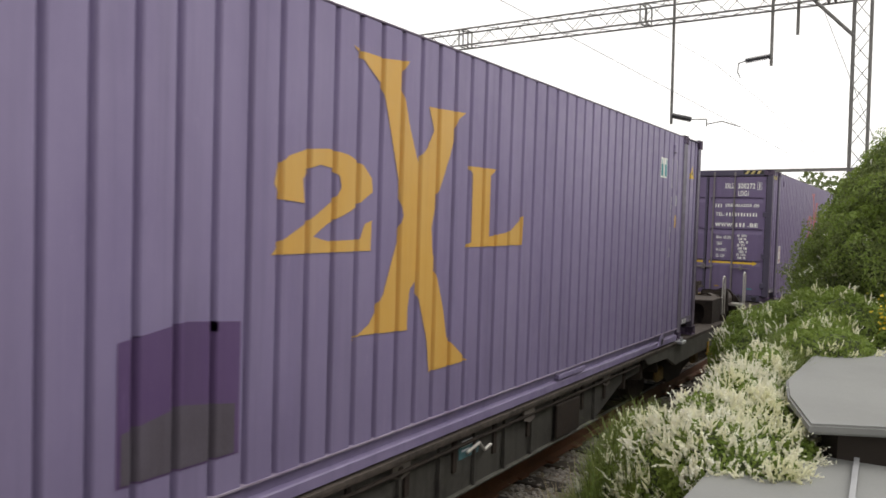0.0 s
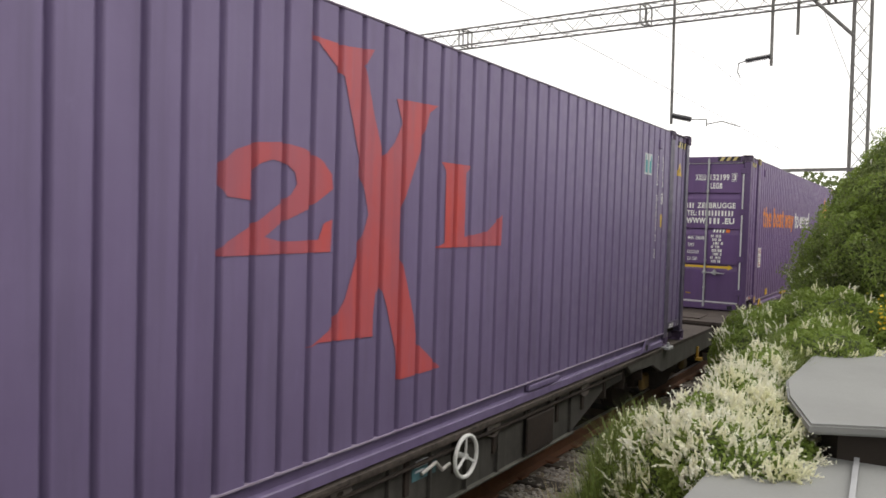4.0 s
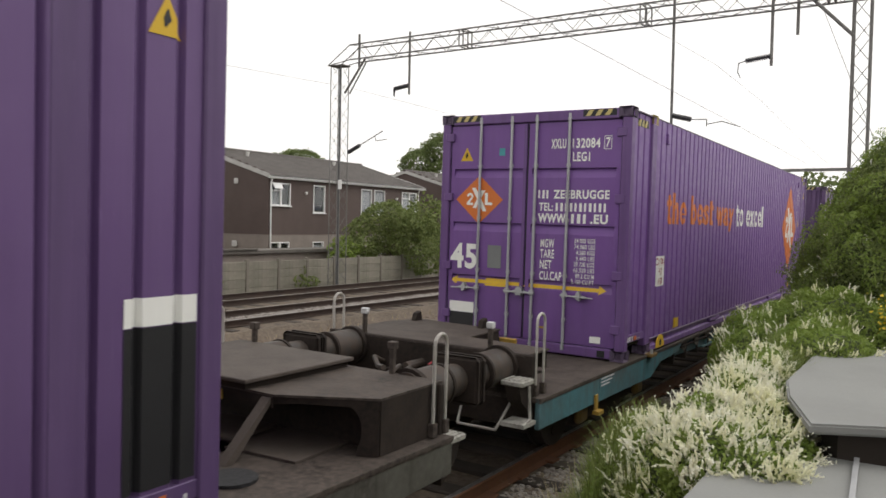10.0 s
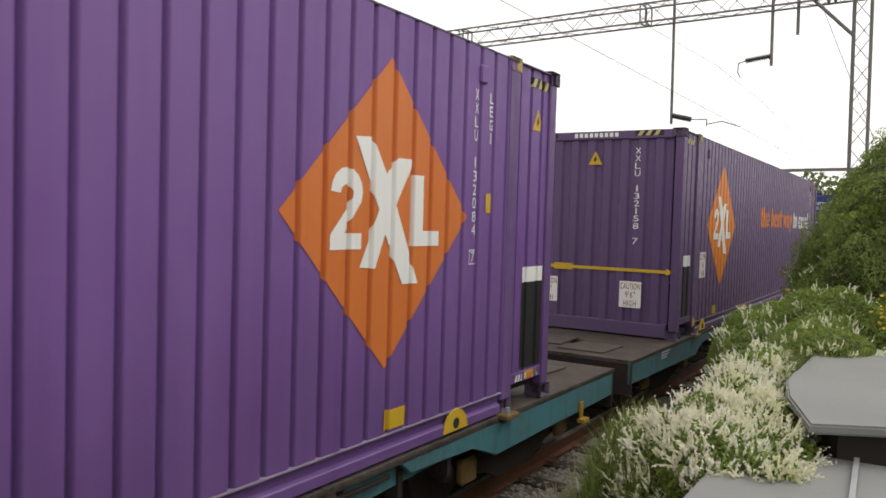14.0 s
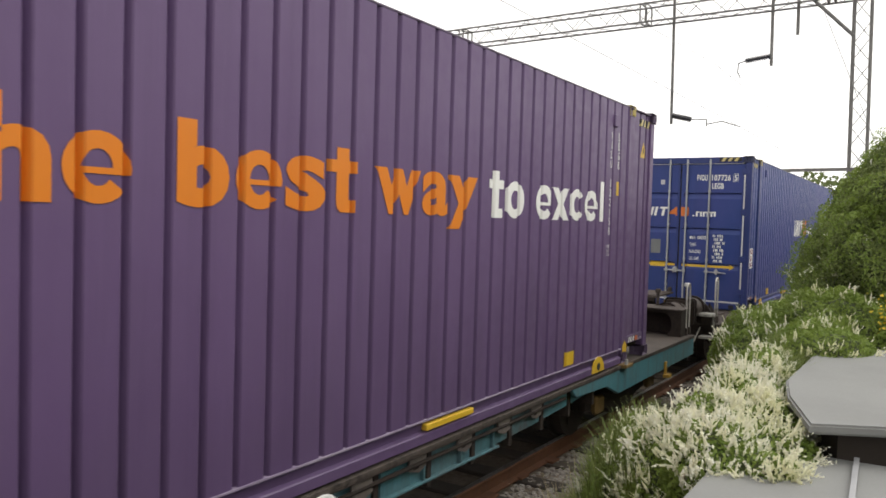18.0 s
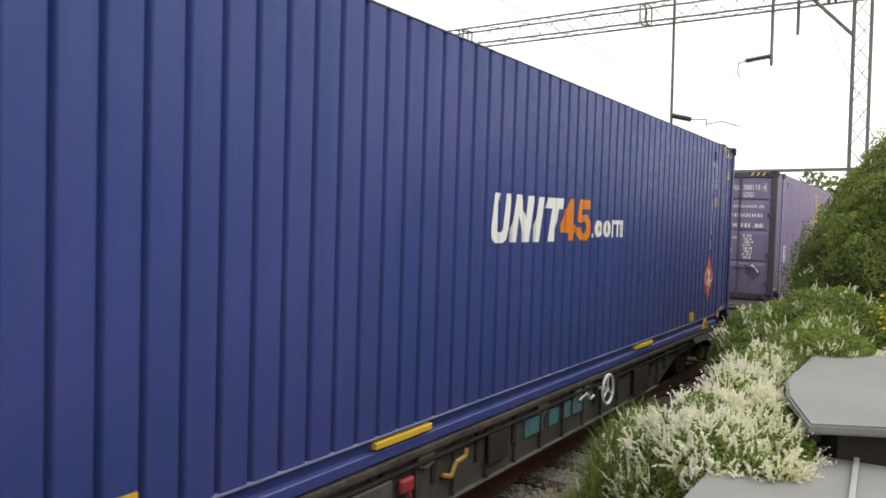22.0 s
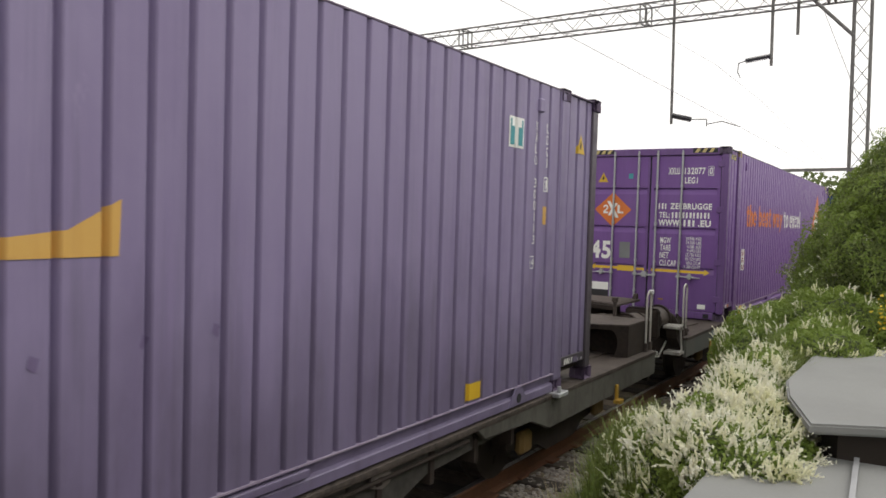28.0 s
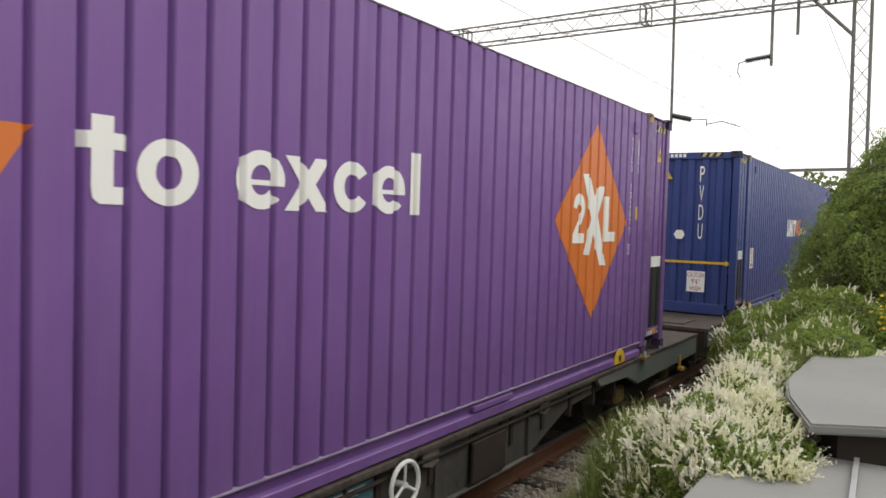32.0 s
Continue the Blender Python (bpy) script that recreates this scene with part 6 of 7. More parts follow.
def stones(name, label, count, place, seed, smin=0.018, smax=0.042, mat=M_STONE):
    """Loose stones lying on the bed."""
    rnd = random.Random(seed)
    verts, faces = [], []
    for _ in range(count):
        x, y, z = place(rnd)
        r = rnd.uniform(smin, smax)
        b = len(verts)
        a0 = rnd.uniform(0, 6.28)
        for k in range(4):
            a = a0 + k * 1.57 + rnd.uniform(-0.3, 0.3)
            verts.append((x + r * math.cos(a) * rnd.uniform(0.8, 1.2), y + r * math.sin(a) * rnd.uniform(0.8, 1.2), z + rnd.uniform(0.0, 0.4) * r))
        for k in range(4):
            a = a0 + 0.8 + k * 1.57
            verts.append((x + 0.6 * r * math.cos(a), y + 0.6 * r * math.sin(a), z + r * rnd.uniform(0.7, 1.1)))
        for k in range(4):
            k2 = (k + 1) % 4
            faces += [(b + k, b + k2, b + 4 + k), (b + k2, b + 4 + k2, b + 4 + k)]
        faces.append((b + 4, b + 5, b + 6, b + 7))
    return solid(name, pydata(name, verts, faces, mat), mat, label, "ballast", kind="stuff")


stones("ballast_stones", "loose grey ballast stones beside the near rail", 9000, lambda r: (r.uniform(0.82, 2.3), 3.5 + 14 * r.random() ** 1.5, -0.185), 3)
stones("ballast_stones_between", "pale ballast stones between the middle rails", 9000, lambda r: (r.uniform(-11.1, -9.86), r.uniform(5, 34), -0.185), 4, 0.025, 0.055, M_PALESTONE)
stones("ballast_stones_verge", "loose stones and dirt on the wide verge", 11000, lambda r: (-8.9 + 6.5 * r.random(), r.uniform(4, 22), -0.43), 5, 0.02, 0.05, M_VERGESTONE)


# ------------------------------------------------------------------ overhead line
Y_G = 22.5


def lattice(bm, p0, p1, half_a, half_b, ua, ub, step, r_ch=0.022, r_br=0.011, faces=True):
    """A box lattice between two points: four chords and zigzag bracing."""
    p0, p1, ua, ub = Vector(p0), Vector(p1), Vector(ua), Vector(ub)
    n = max(2, round((p1 - p0).length / step))
    corner = [(1, 1), (-1, 1), (-1, -1), (1, -1)]
    for a, b in corner:
        o = ua * half_a * a + ub * half_b * b
        rod(bm, p0 + o, p1 + o, r_ch, 6)
    for i in range(4):
        o0 = ua * half_a * corner[i][0] + ub * half_b * corner[i][1]
        o1 = ua * half_a * corner[(i + 1) % 4][0] + ub * half_b * corner[(i + 1) % 4][1]
        for k in range(n):
            q0, q1 = p0.lerp(p1, k / n), p0.lerp(p1, (k + 1) / n)
            rod(bm, q0 + (o0 if k % 2 else o1), q1 + (o1 if k % 2 else o0), r_br, 5)
    return bm


def insulator(parent, p0, p1):
    p0, p1 = Vector(p0), Vector(p1)
    bm = rod(bmesh.new(), p0, p1, 0.045, 10)
    for k in range(11):
        c = p0.lerp(p1, (k + 0.5) / 11)
        d = (p1 - p0).normalized() * 0.018
        rod(bm, c - d * 0.6, c + d * 0.6, 0.078, 12)
    return part("insulator", bm, M_INSUL, parent, "ribbed brown insulator")


gantry = thing("overhead_line_gantry", "grey lattice steel portal carrying overhead wires across the tracks", "gantry", at=pose(0, Y_G, 0))
part("mast", lattice(bmesh.new(), (2.42, 0, -0.4), (2.42, 0, 8.95), 0.2, 0.2, (1, 0, 0), (0, 1, 0), 0.55, 0.032, 0.0105), M_GANTRY, gantry, "lattice mast")
part("mast", lattice(bmesh.new(), (-15.08, 0, -0.4), (-15.08, 0, 8.3), 0.25, 0.22, (1, 0, 0), (0, 1, 0), 0.5, 0.019, 0.008), M_GANTRY, gantry, "lattice mast")
part("mast_core", rod(bmesh.new(), (-15.05, 0.0, -0.4), (-15.05, 0.0, 8.35), 0.045, 8), M_INSUL, gantry)
part("beam", lattice(bmesh.new(), (-14.4, 0, 8.68), (3.6, 0, 8.68), 0.27, 0.27, (0, 1, 0), (0, 0, 1), 0.56, 0.028, 0.0105), M_GANTRY, gantry, "lattice cross beam")
bm = bmesh.new()
for y in (-0.27, 0.27):
    rod(bm, (-14.4, y, 8.95), (-15.45, y, 8.28), 0.02, 6)
    rod(bm, (-14.4, y, 8.41), (-15.45, y, 8.28), 0.02, 6)
box(bm, -15.4, -14.75, -0.24, 0.24, 8.26, 8.3)
part("beam_end", bm, M_GANTRY, gantry)
for x in (-9.6, -3.35, 1.6):
    bm = bmesh.new()
    for s in (0.0, 0.16):
        tube(bm, [(x + s, -0.29, 8.40), (x + s, -0.29, 8.96), (x + s, 0.29, 8.96), (x + s, 0.29, 8.40), (x + s, -0.29, 8.40)], 0.022, 6)
    part("splice", bm, M_GANTRY, gantry)
part("brace", rod(bmesh.new(), (1.3, -0.2, 8.42), (2.24, -0.2, 7.4), 0.045, 6), M_GANTRY, gantry)
part("brace", rod(bmesh.new(), (-13.7, -0.2, 8.4), (-14.66, -0.2, 7.2), 0.045, 6), M_GANTRY, gantry)
part("brace", rod(bmesh.new(), (-13.95, 0.2, 8.4), (-14.75, 0.2, 7.25), 0.03, 6), M_GANTRY, gantry)
part("guy_wire", tube(bmesh.new(), [(1.42, 0.25, 8.4), (2.16, 0.1, 6.4), (2.9, 0.0, 4.4)], 0.008, 5), M_WIRE, gantry)
for x, z0, z1 in ((-2.43, 5.42, 9.1), (0.25, 6.86, 9.1), (0.89, 7.62, 9.0), (-11.84, 6.98, 9.2), (-14.15, 8.15, 9.38)):
    part("drop_tube", rod(bmesh.new(), (x, 0, z0), (x, 0, z1), 0.042, 8), M_GANTRY, gantry, "upright drop tube")
insulator(gantry, (-2.40, 0, 5.66), (-1.86, 0, 5.52))
part("registration_arm", tube(bmesh.new(), [(-1.88, 0, 5.52), (-1.42, 0, 5.5), (-1.42, 0, 5.3)], 0.016, 6), M_GANTRY, gantry)
part("registration_arm", tube(bmesh.new(), [(-1.42, 0, 5.36), (-1.0, 0, 5.42), (-0.5, 0, 5.24)], 0.013, 6), M_GANTRY, gantry)
insulator(gantry, (0.22, 0, 7.12), (-0.42, 0, 7.05))
part("wire_clamp", tube(bmesh.new(), [(-0.42, 0, 7.05), (-0.6, 0, 7.0), (-0.62, 0, 6.75), (-0.55, 0, 6.6)], 0.014, 6), M_INSUL, gantry)
insulator(gantry, (-11.87, 0, 7.3), (-12.5, 0, 7.22))
part("wire_clamp", rod(bmesh.new(), (-12.5, 0, 7.2), (-12.5, 0, 6.95), 0.05, 8, 0.02), M_INSUL, gantry)
insulator(gantry, (-14.62, 0, 5.0), (-14.05, 0, 5.25))
part("cantilever", tube(bmesh.new(), [(-14.1, 0, 5.23), (-13.0, 0, 5.73)], 0.02, 6), M_GANTRY, gantry)
part("cantilever", tube(bmesh.new(), [(-13.35, 0, 5.57), (-13.3, 0, 5.38), (-12.8, 0, 5.42)], 0.014, 6), M_GANTRY, gantry)
part("mast_plate", bbox(-14.75, -14.6, -0.4, -0.36, 3.6, 3.95), M_UPVC, gantry, "small white plate")

far_gantry = thing("distant_gantry", "plain grey beam portal far along the line", "gantry", at=pose(0, 84, 0))
part("beam", bbox(-17, 3.2, -0.15, 0.15, 8.28, 8.58, bevel=0.02), M_GANTRY, far_gantry)
for x in (-16.6, 3.0):
    part("mast", bbox(x - 0.15, x + 0.15, -0.15, 0.15, -0.4, 8.28, bevel=0.02), M_GANTRY, far_gantry)


def wire(name, label, x, z_at, sag, r, y0=-60, y1=260):
    span = 61.5
    pts = []
    y = y0
    while y <= y1:
        f = ((y - Y_G) / span) % 1.0
        pts.append((x, y, z_at - 4 * sag * f * (1 - f)))
        y += span / 10
    return solid(name, tube(bmesh.new(), pts, r, 5), M_WIRE, label, "wire")


wire("contact_wire", "thin contact wire over the near track", -0.5, 5.24, 0.06, 0.0045)
wire("catenary_wire", "thin sagging catenary wire over the near track", -0.62, 6.66, 0.9, 0.0042)
wire("catenary_wire", "thin catenary wire over the middle track", -12.5, 7.0, 0.8, 0.005)


# ------------------------------------------------------------------ concrete fence and verge
fence = thing("panel_fence", "weathered concrete panel fence with slotted posts beside the far track", "fence", at=pose(-15.95, 0, -0.35))
pm = finish(bbox(-0.07, 0.07, -0.06, 0.06, 0.0, 1.34, bevel=0.015), "fence_post", M_POST)
sm = finish(bbox(-0.025, 0.025, -0.72, 0.72, 0.0, 0.30, bevel=0.012), "fence_panel", M_CONC)
rnd = random.Random(8)
for k in range(24):
    y = 4.95 + 1.53 * k
    part("fence_post", pm, None, fence, at=pose(0, y, 0, rnd.uniform(-0.8, 0.8), rnd.uniform(-0.8, 0.8), 0))
    for j in range(4):
        part("fence_panel", sm, None, fence, at=pose(rnd.uniform(-0.006, 0.006), y + 0.765, 0.05 + 0.305 * j, 0, rnd.uniform(-0.6, 0.6), 0))

garage = thing("flat_roofed_garages", "low rendered garage row with a dark felt roof behind the fence", "garage", at=pose(-19.0, 0, -0.6))
part("wall", bbox(-1.2, 0.0, 15.4, 30.0, 0.0, 1.6), M_BRICK, garage)
part("roof", bbox(-1.3, 0.15, 15.3, 30.2, 1.602, 1.76, bevel=0.02), M_FELT, garage, "dark felt roof edge")
part("coping", bbox(-0.02, 0.2, 15.3, 22.0, 1.762, 1.83, bevel=0.01), M_FELT, garage)

kerb = solid("cable_trough", bbox(-15.45, -15.2, 10.9, 14.6, -0.38, -0.06, bevel=0.01), M_CONC, "pale concrete cable trough lid along the far rails", "trough")
marker = thing("track_marker", "small white round marker on a stub post beside the far rails", "marker", at=pose(-15.0, 10.9, -0.25))
part("post", rod(bmesh.new(), (0, 0, 0), (0, 0, 0.24), 0.02, 8), M_POST, marker)
bm = bmesh.new()
bmesh.ops.create_uvsphere(bm, u_segments=12, v_segments=8, radius=0.07, matrix=Matrix.Translation((0, 0, 0.28)))
part("head", bm, M_UPVC, marker, "white ball", smooth=True)


# ------------------------------------------------------------------ houses
def window(parent, x, y0, y1, z0, z1, lights=1, curtain=True, vent=False):
    """A white casement set in the wall that faces +x: frame, sill, panes and what is seen behind."""
    t = 0.055
    # thin backing board; the dimness of a room is put into its colour
    w = part("window", bbox(x - 0.14, x - 0.12, y0, y1, z0, z1), M_ROOM_SHADE, parent, "white-framed window")
    bm = bmesh.new()
    box(bm, x - 0.1, x + 0.03, y0, y0 + t, z0, z1)
    box(bm, x - 0.1, x + 0.03, y1 - t, y1, z0, z1)
    box(bm, x - 0.1, x + 0.03, y0 + t, y1 - t, z0, z0 + t)
    box(bm, x - 0.1, x + 0.03, y0 + t, y1 - t, z1 - t, z1)
    if lights == 2:
        ym = (y0 + y1) / 2
        box(bm, x - 0.1, x + 0.035, ym - 0.05, ym + 0.05, z0 + t, z1 - t)
        box(bm, x - 0.1, x + 0.032, y0 + t, ym - 0.05, z1 - 0.42, z1 - 0.36)
    part("frame", bm, M_UPVC, w)
    part("sill", bbox(x - 0.02, x + 0.09, y0 - 0.06, y1 + 0.06, z0 - 0.05, z0 - 0.003, bevel=0.008), M_UPVC, w)
    g = part("pane", bbox(x - 0.05, x - 0.044, y0 + t, y1 - t, z0 + t, z1 - t), M_GLASS, w)
    g.visible_shadow = False
    if curtain:
        bm = bmesh.new()
        n = 16
        lo, hi = [], []
        for k in range(n + 1):
            yy = y0 + t + (y1 - y0 - 2 * t) * k / n
            xx = x - 0.085 + 0.012 * math.sin(k * 2.1)
            lo.append(bm.verts.new((xx, yy, z0 + t)))
            hi.append(bm.verts.new((xx, yy, z1 - t - 0.1)))
        for k in range(n):
            if curtain == "half" and k > n * 0.45:
                continue
            bm.faces.new((lo[k], lo[k + 1], hi[k + 1], hi[k]))
        part("curtain", bm, M_CURTAIN, w)
    if vent:
        ym = (y0 + y1) / 2
        bm = bmesh.new()
        box(bm, 0, 0.03, 0, ym - y0 - 0.1, -0.34, 0)
        part("open_vent", bm, M_UPVC, w, "top light standing open", at=pose(x + 0.04, y0 + 0.06, z1 - 0.04, 0, -35, 0))
    return w


def roof_mesh(x0, x1, y0, y1, z0, z1, name="roof_slope"):
    """A slope of ribbed tiles in courses between the eaves (x0, z0) and the ridge (x1, z1)."""
    verts, faces = [], []
    rib = 0.3
    n = int((y1 - y0) / rib)
    m = 16
    nx, nz = z1 - z0, abs(x1 - x0)
    ln = math.hypot(nx, nz)
    for j in range(m):
        for e in (0, 1):
            f = (j + e) / m
            lift = 0.022 if e == 0 else 0.0
            for k in range(n * 4 + 1):
                y = y0 + (y1 - y0) * k / (n * 4)
                h = lift + (0.0, 0.009, 0.02, 0.009)[k % 4]
                verts.append((x0 + (x1 - x0) * f + (0.6 * h if x0 > x1 else -0.6 * h), y, z0 + (z1 - z0) * f + h))
    row = n * 4 + 1
    for r in range(2 * m - 1):
        for k in range(row - 1):
            q = (r * row + k, r * row + k + 1, (r + 1) * row + k + 1, (r + 1) * row + k)
            faces.append(q if x0 > x1 else q[::-1])
    return pydata(name, verts, faces, M_TILE)


def pierced(bm, x0, x1, y0, y1, z0, z1, holes):
    """A wall leaf with openings, as butted blocks between the openings' edges."""
    ys = sorted({y0, y1} | {min(max(v, y0), y1) for h in holes for v in h[:2]})
    for a, b in zip(ys, ys[1:]):
        zs = [z0]
        for h in sorted(holes, key=lambda q: q[2]):
            if h[0] < (a + b) / 2 < h[1] and h[2] < z1 and h[3] > z0:
                if h[2] > zs[-1]:
                    box(bm, x0, x1, a, b, zs[-1], h[2])
                zs.append(min(z1, h[3]))
        if zs[-1] < z1 - 1e-4:
            box(bm, x0, x1, a, b, zs[-1], z1)
    return bm


# openings of a front: from, to, sill, head, lights, curtain, open top light
FRONT_A = ((2.2, 2.95, 2.62, 4.1, 1, True, False), (4.0, 4.75, 2.62, 4.1, 1, True, False), (7.17, 7.91, 2.62, 4.12, 1, "half", False), (8.22, 8.98, 2.62, 4.08, 1, True, False),
           (10.63, 11.92, 2.96, 4.11, 2, True, True), (7.17, 7.88, -0.1, 1.07, 1, True, False), (8.22, 8.95, -0.1, 1.06, 1, True, False), (10.6, 10.92, 0.55, 1.07, 1, False, False))
FRONT_B = ((0.16, 1.55, 3.14, 4.29, 2, "half", True), (3.28, 4.22, 2.83, 4.31, 1, False, False), (7.35, 8.34, 2.81, 4.3, 1, True, False), (8.57, 9.61, 2.81, 4.3, 1, True, False),
           (11.37, 12.98, 3.1, 4.3, 2, "half", False), (0.14, 1.5, 0.3, 1.28, 2, False, False), (3.28, 4.15, 0.25, 1.27, 1, True, False), (8.57, 9.5, 0.25, 1.27, 1, True, False))


def house(y0, label, front, L=12.55, belt=1.76, lift=0.0, fittings=False):
    """A two-storey house, eaves along the track, gable ends; brown hung tiles over grey brick."""
    ob = thing("terraced_house", label, "house", "houses beyond the fence", at=pose(-24, y0, 0))
    D, eave, apex, base = 10.3, 4.5 + lift, 6.16 + lift * 0.5, -0.7
    mid = -D / 2
    part("inner_core", bbox(-D + 0.01, -0.16, 0.02, L - 0.02, base, eave), M_CLAD, ob)
    bm = bmesh.new()
    pierced(bm, -0.158, 0.0, 0.0, L, base, belt, front)
    box(bm, -D, -0.158, 0.0, 0.018, base, belt)
    box(bm, -D, -0.158, L - 0.018, L, base, belt)
    part("brick_wall", bm, M_BRICK, ob, "grey-brown brick ground storey")
    part("upper_wall", pierced(bmesh.new(), -0.158, -0.03, 0.02, L - 0.02, belt + 0.003, eave, front), M_CLAD, ob, "dark brown tile-hung upper storey")
    # the front's hung tiles in lapped courses, broken at the openings
    n = 20
    h = (eave - belt) / n
    for k in range(n):
        z = belt + h * k
        cut = sorted((w[0] - 0.005, w[1] + 0.005) for w in front if w[2] < z + h * 0.6 and w[3] > z + h * 0.4)
        ends = [0.02] + [v for c in cut for v in c] + [L - 0.02]
        for a, b in zip(ends[::2], ends[1::2]):
            bm = prism(bmesh.new(), [(-0.029, z), (0.013, z), (0.005, z + h), (-0.029, z + h)], "y", a, b)
            part("tile_course", bm, M_CLAD, ob)
    for s, yy in ((-1, 0.0), (1, L)):
        bm = prism(bmesh.new(), [(-D, eave + 0.003), (0, eave + 0.003), (mid, apex - 0.05)], "y", *sorted((yy - s * 0.02, yy - s * 0.25)))
        part("gable", bm, M_CLAD, ob)
        for k in range(26 if s < 0 else 0):
            z = belt + (apex - 0.1 - belt) * k / 26
            h = (apex - 0.1 - belt) / 26
            reach = 1.0 if z < eave else max(0.02, (apex - z) / (apex - eave))
            bm = prism(bmesh.new(), [(yy + s * 0.012, z), (yy - s * 0.018, z), (yy - s * 0.018, z + h), (yy + s * 0.004, z + h)], "x", mid - D / 2 * reach, mid + D / 2 * reach)
            part("tile_course", bm, M_CLAD, ob)
        for side in (1, -1):
            xe = 0.18 if side > 0 else -D - 0.18
            bm = prism(bmesh.new(), [(xe, eave - 0.17), (xe, eave + 0.03), (mid, apex + 0.04), (mid, apex - 0.19)], "y", *sorted((yy + s * 0.06, yy + s * 0.10)))
            part("barge_board", bm, M_FASCIA, ob, "grey-white verge board")
    part("roof_slope", roof_mesh(0.3, mid, -0.12, L + 0.12, eave - 0.06, apex), None, ob, "dark ribbed roof tiles")
    part("roof_slope", roof_mesh(-D - 0.3, mid, -0.12, L + 0.12, eave - 0.06, apex), None, ob, "dark ribbed roof tiles")
    part("ridge", rod(bmesh.new(), (mid, -0.13, apex + 0.02), (mid, L + 0.13, apex + 0.02), 0.11, 10), M_TILE, ob)
    part("fascia", bbox(0.1, 0.14, -0.1, L + 0.1, eave - 0.19, eave - 0.03), M_UPVC, ob, "white fascia")
    bm = bbox(0.14, 0.26, -0.12, L + 0.12, eave - 0.16, eave - 0.06, bevel=0.02)
    part("gutter", bm, M_UPVC, ob, "white gutter")
    for y in (0.12, L - 0.5):
        part("downpipe", tube(bmesh.new(), [(0.18, y, eave - 0.16), (0.08, y, eave - 0.4), (0.08, y, base)], 0.04, 8), M_UPVC, ob, "white downpipe")
    for wa, wb, za, zb, lights, curtain, vent in front:
        window(ob, 0.02, wa, wb, za, zb, lights, curtain=curtain, vent=vent)
    for y in (2.6, L - 2.9):
        bm = bbox(0.02, 0.16, y, y + 0.13, 3.78, 3.92, bevel=0.03)
        part("wall_lamp", bm, M_UPVC, ob)
    for y in (2.2, 9.4):
        bm = rod(bmesh.new(), (mid * 0.75, y, apex - 0.5), (mid * 0.75, y, apex - 0.12), 0.06, 8, 0.11)
        part("vent_pipe", bm, M_FASCIA, ob)
    if not fittings:
        return ob
    # on the gable that faces the camera
    bm = bbox(-6.6, -5.8, -0.36, -0.03, 2.02, 2.68, bevel=0.02)
    unit = part("air_unit", bm, M_UPVC, ob, "white outdoor air unit")
    bm = tube(bmesh.new(), [(-5.1, -0.1, 4.08), (-5.2, -0.1, 3.2), (-5.35, -0.12, 2.7), (-5.5, -0.14, 2.35), (-5.3, -0.16, 1.95), (-5.1, -0.16, 2.2), (-5.25, -0.16, 2.5)], 0.035, 8)
    rod(bm, (-5.3, -0.1, 4.08), (-4.88, -0.1, 4.08), 0.035, 8)
    part("white_hose", bm, M_UPVC, ob, "looped white pipe")
    bm = bbox(-6.75, -5.95, -0.25, -0.03, 4.8, 5.4, bevel=0.05)
    part("vent_box", bm, M_CLAD, ob)
    bm = bbox(-4.55, -4.0, -0.06, -0.022, 0.85, 1.24)
    wdw = part("small_window", bm, M_UPVC, ob, "small white window")
    part("pane", bbox(-4.45, -4.1, -0.066, -0.061, 0.93, 1.16), M_ROOM_SHADE, wdw)
    part("alarm_box", bbox(-2.4, -2.12, -0.1, -0.022, 4.24, 4.52, bevel=0.03), M_FASCIA, ob)
    part("wall_lamp", bbox(-2.5, -2.15, -0.12, -0.022, 0.98, 1.3, bevel=0.03), M_FASCIA, ob)
    return ob


house(7.65, "brown tile-hung terraced house with white windows and grey brick base", FRONT_A, belt=1.42)
house(27.58, "brown gabled terraced house with air unit on its end wall", FRONT_B, 13.6, 1.66, 0.17, True)
house(46.5, "brown terraced house with white gutters half hidden by a bush", FRONT_B, 13.6, 1.66, 0.17)
house(65.5, "brown terraced house farther along the line behind trees", FRONT_B, 13.6, 1.66, 0.17)
back = thing("rear_house", "dark-roofed brown house standing behind the gap in the row", "house", at=pose(-38, 24, -0.5))
part("wall", bbox(-6, 0, 0, 8, 0, 4.4), M_CLAD, back)
part("roof_slope", roof_mesh(0.3, -3, -0.2, 8.2, 4.35, 6.3), None, back, "dark ribbed roof tiles")
part("roof_slope", roof_mesh(-6.3, -3, -0.2, 8.2, 4.35, 6.3), None, back)
part("gable", prism(bmesh.new(), [(-6, 4.4), (0, 4.4), (-3, 6.25)], "y", 0, 0.2), M_CLAD, back)


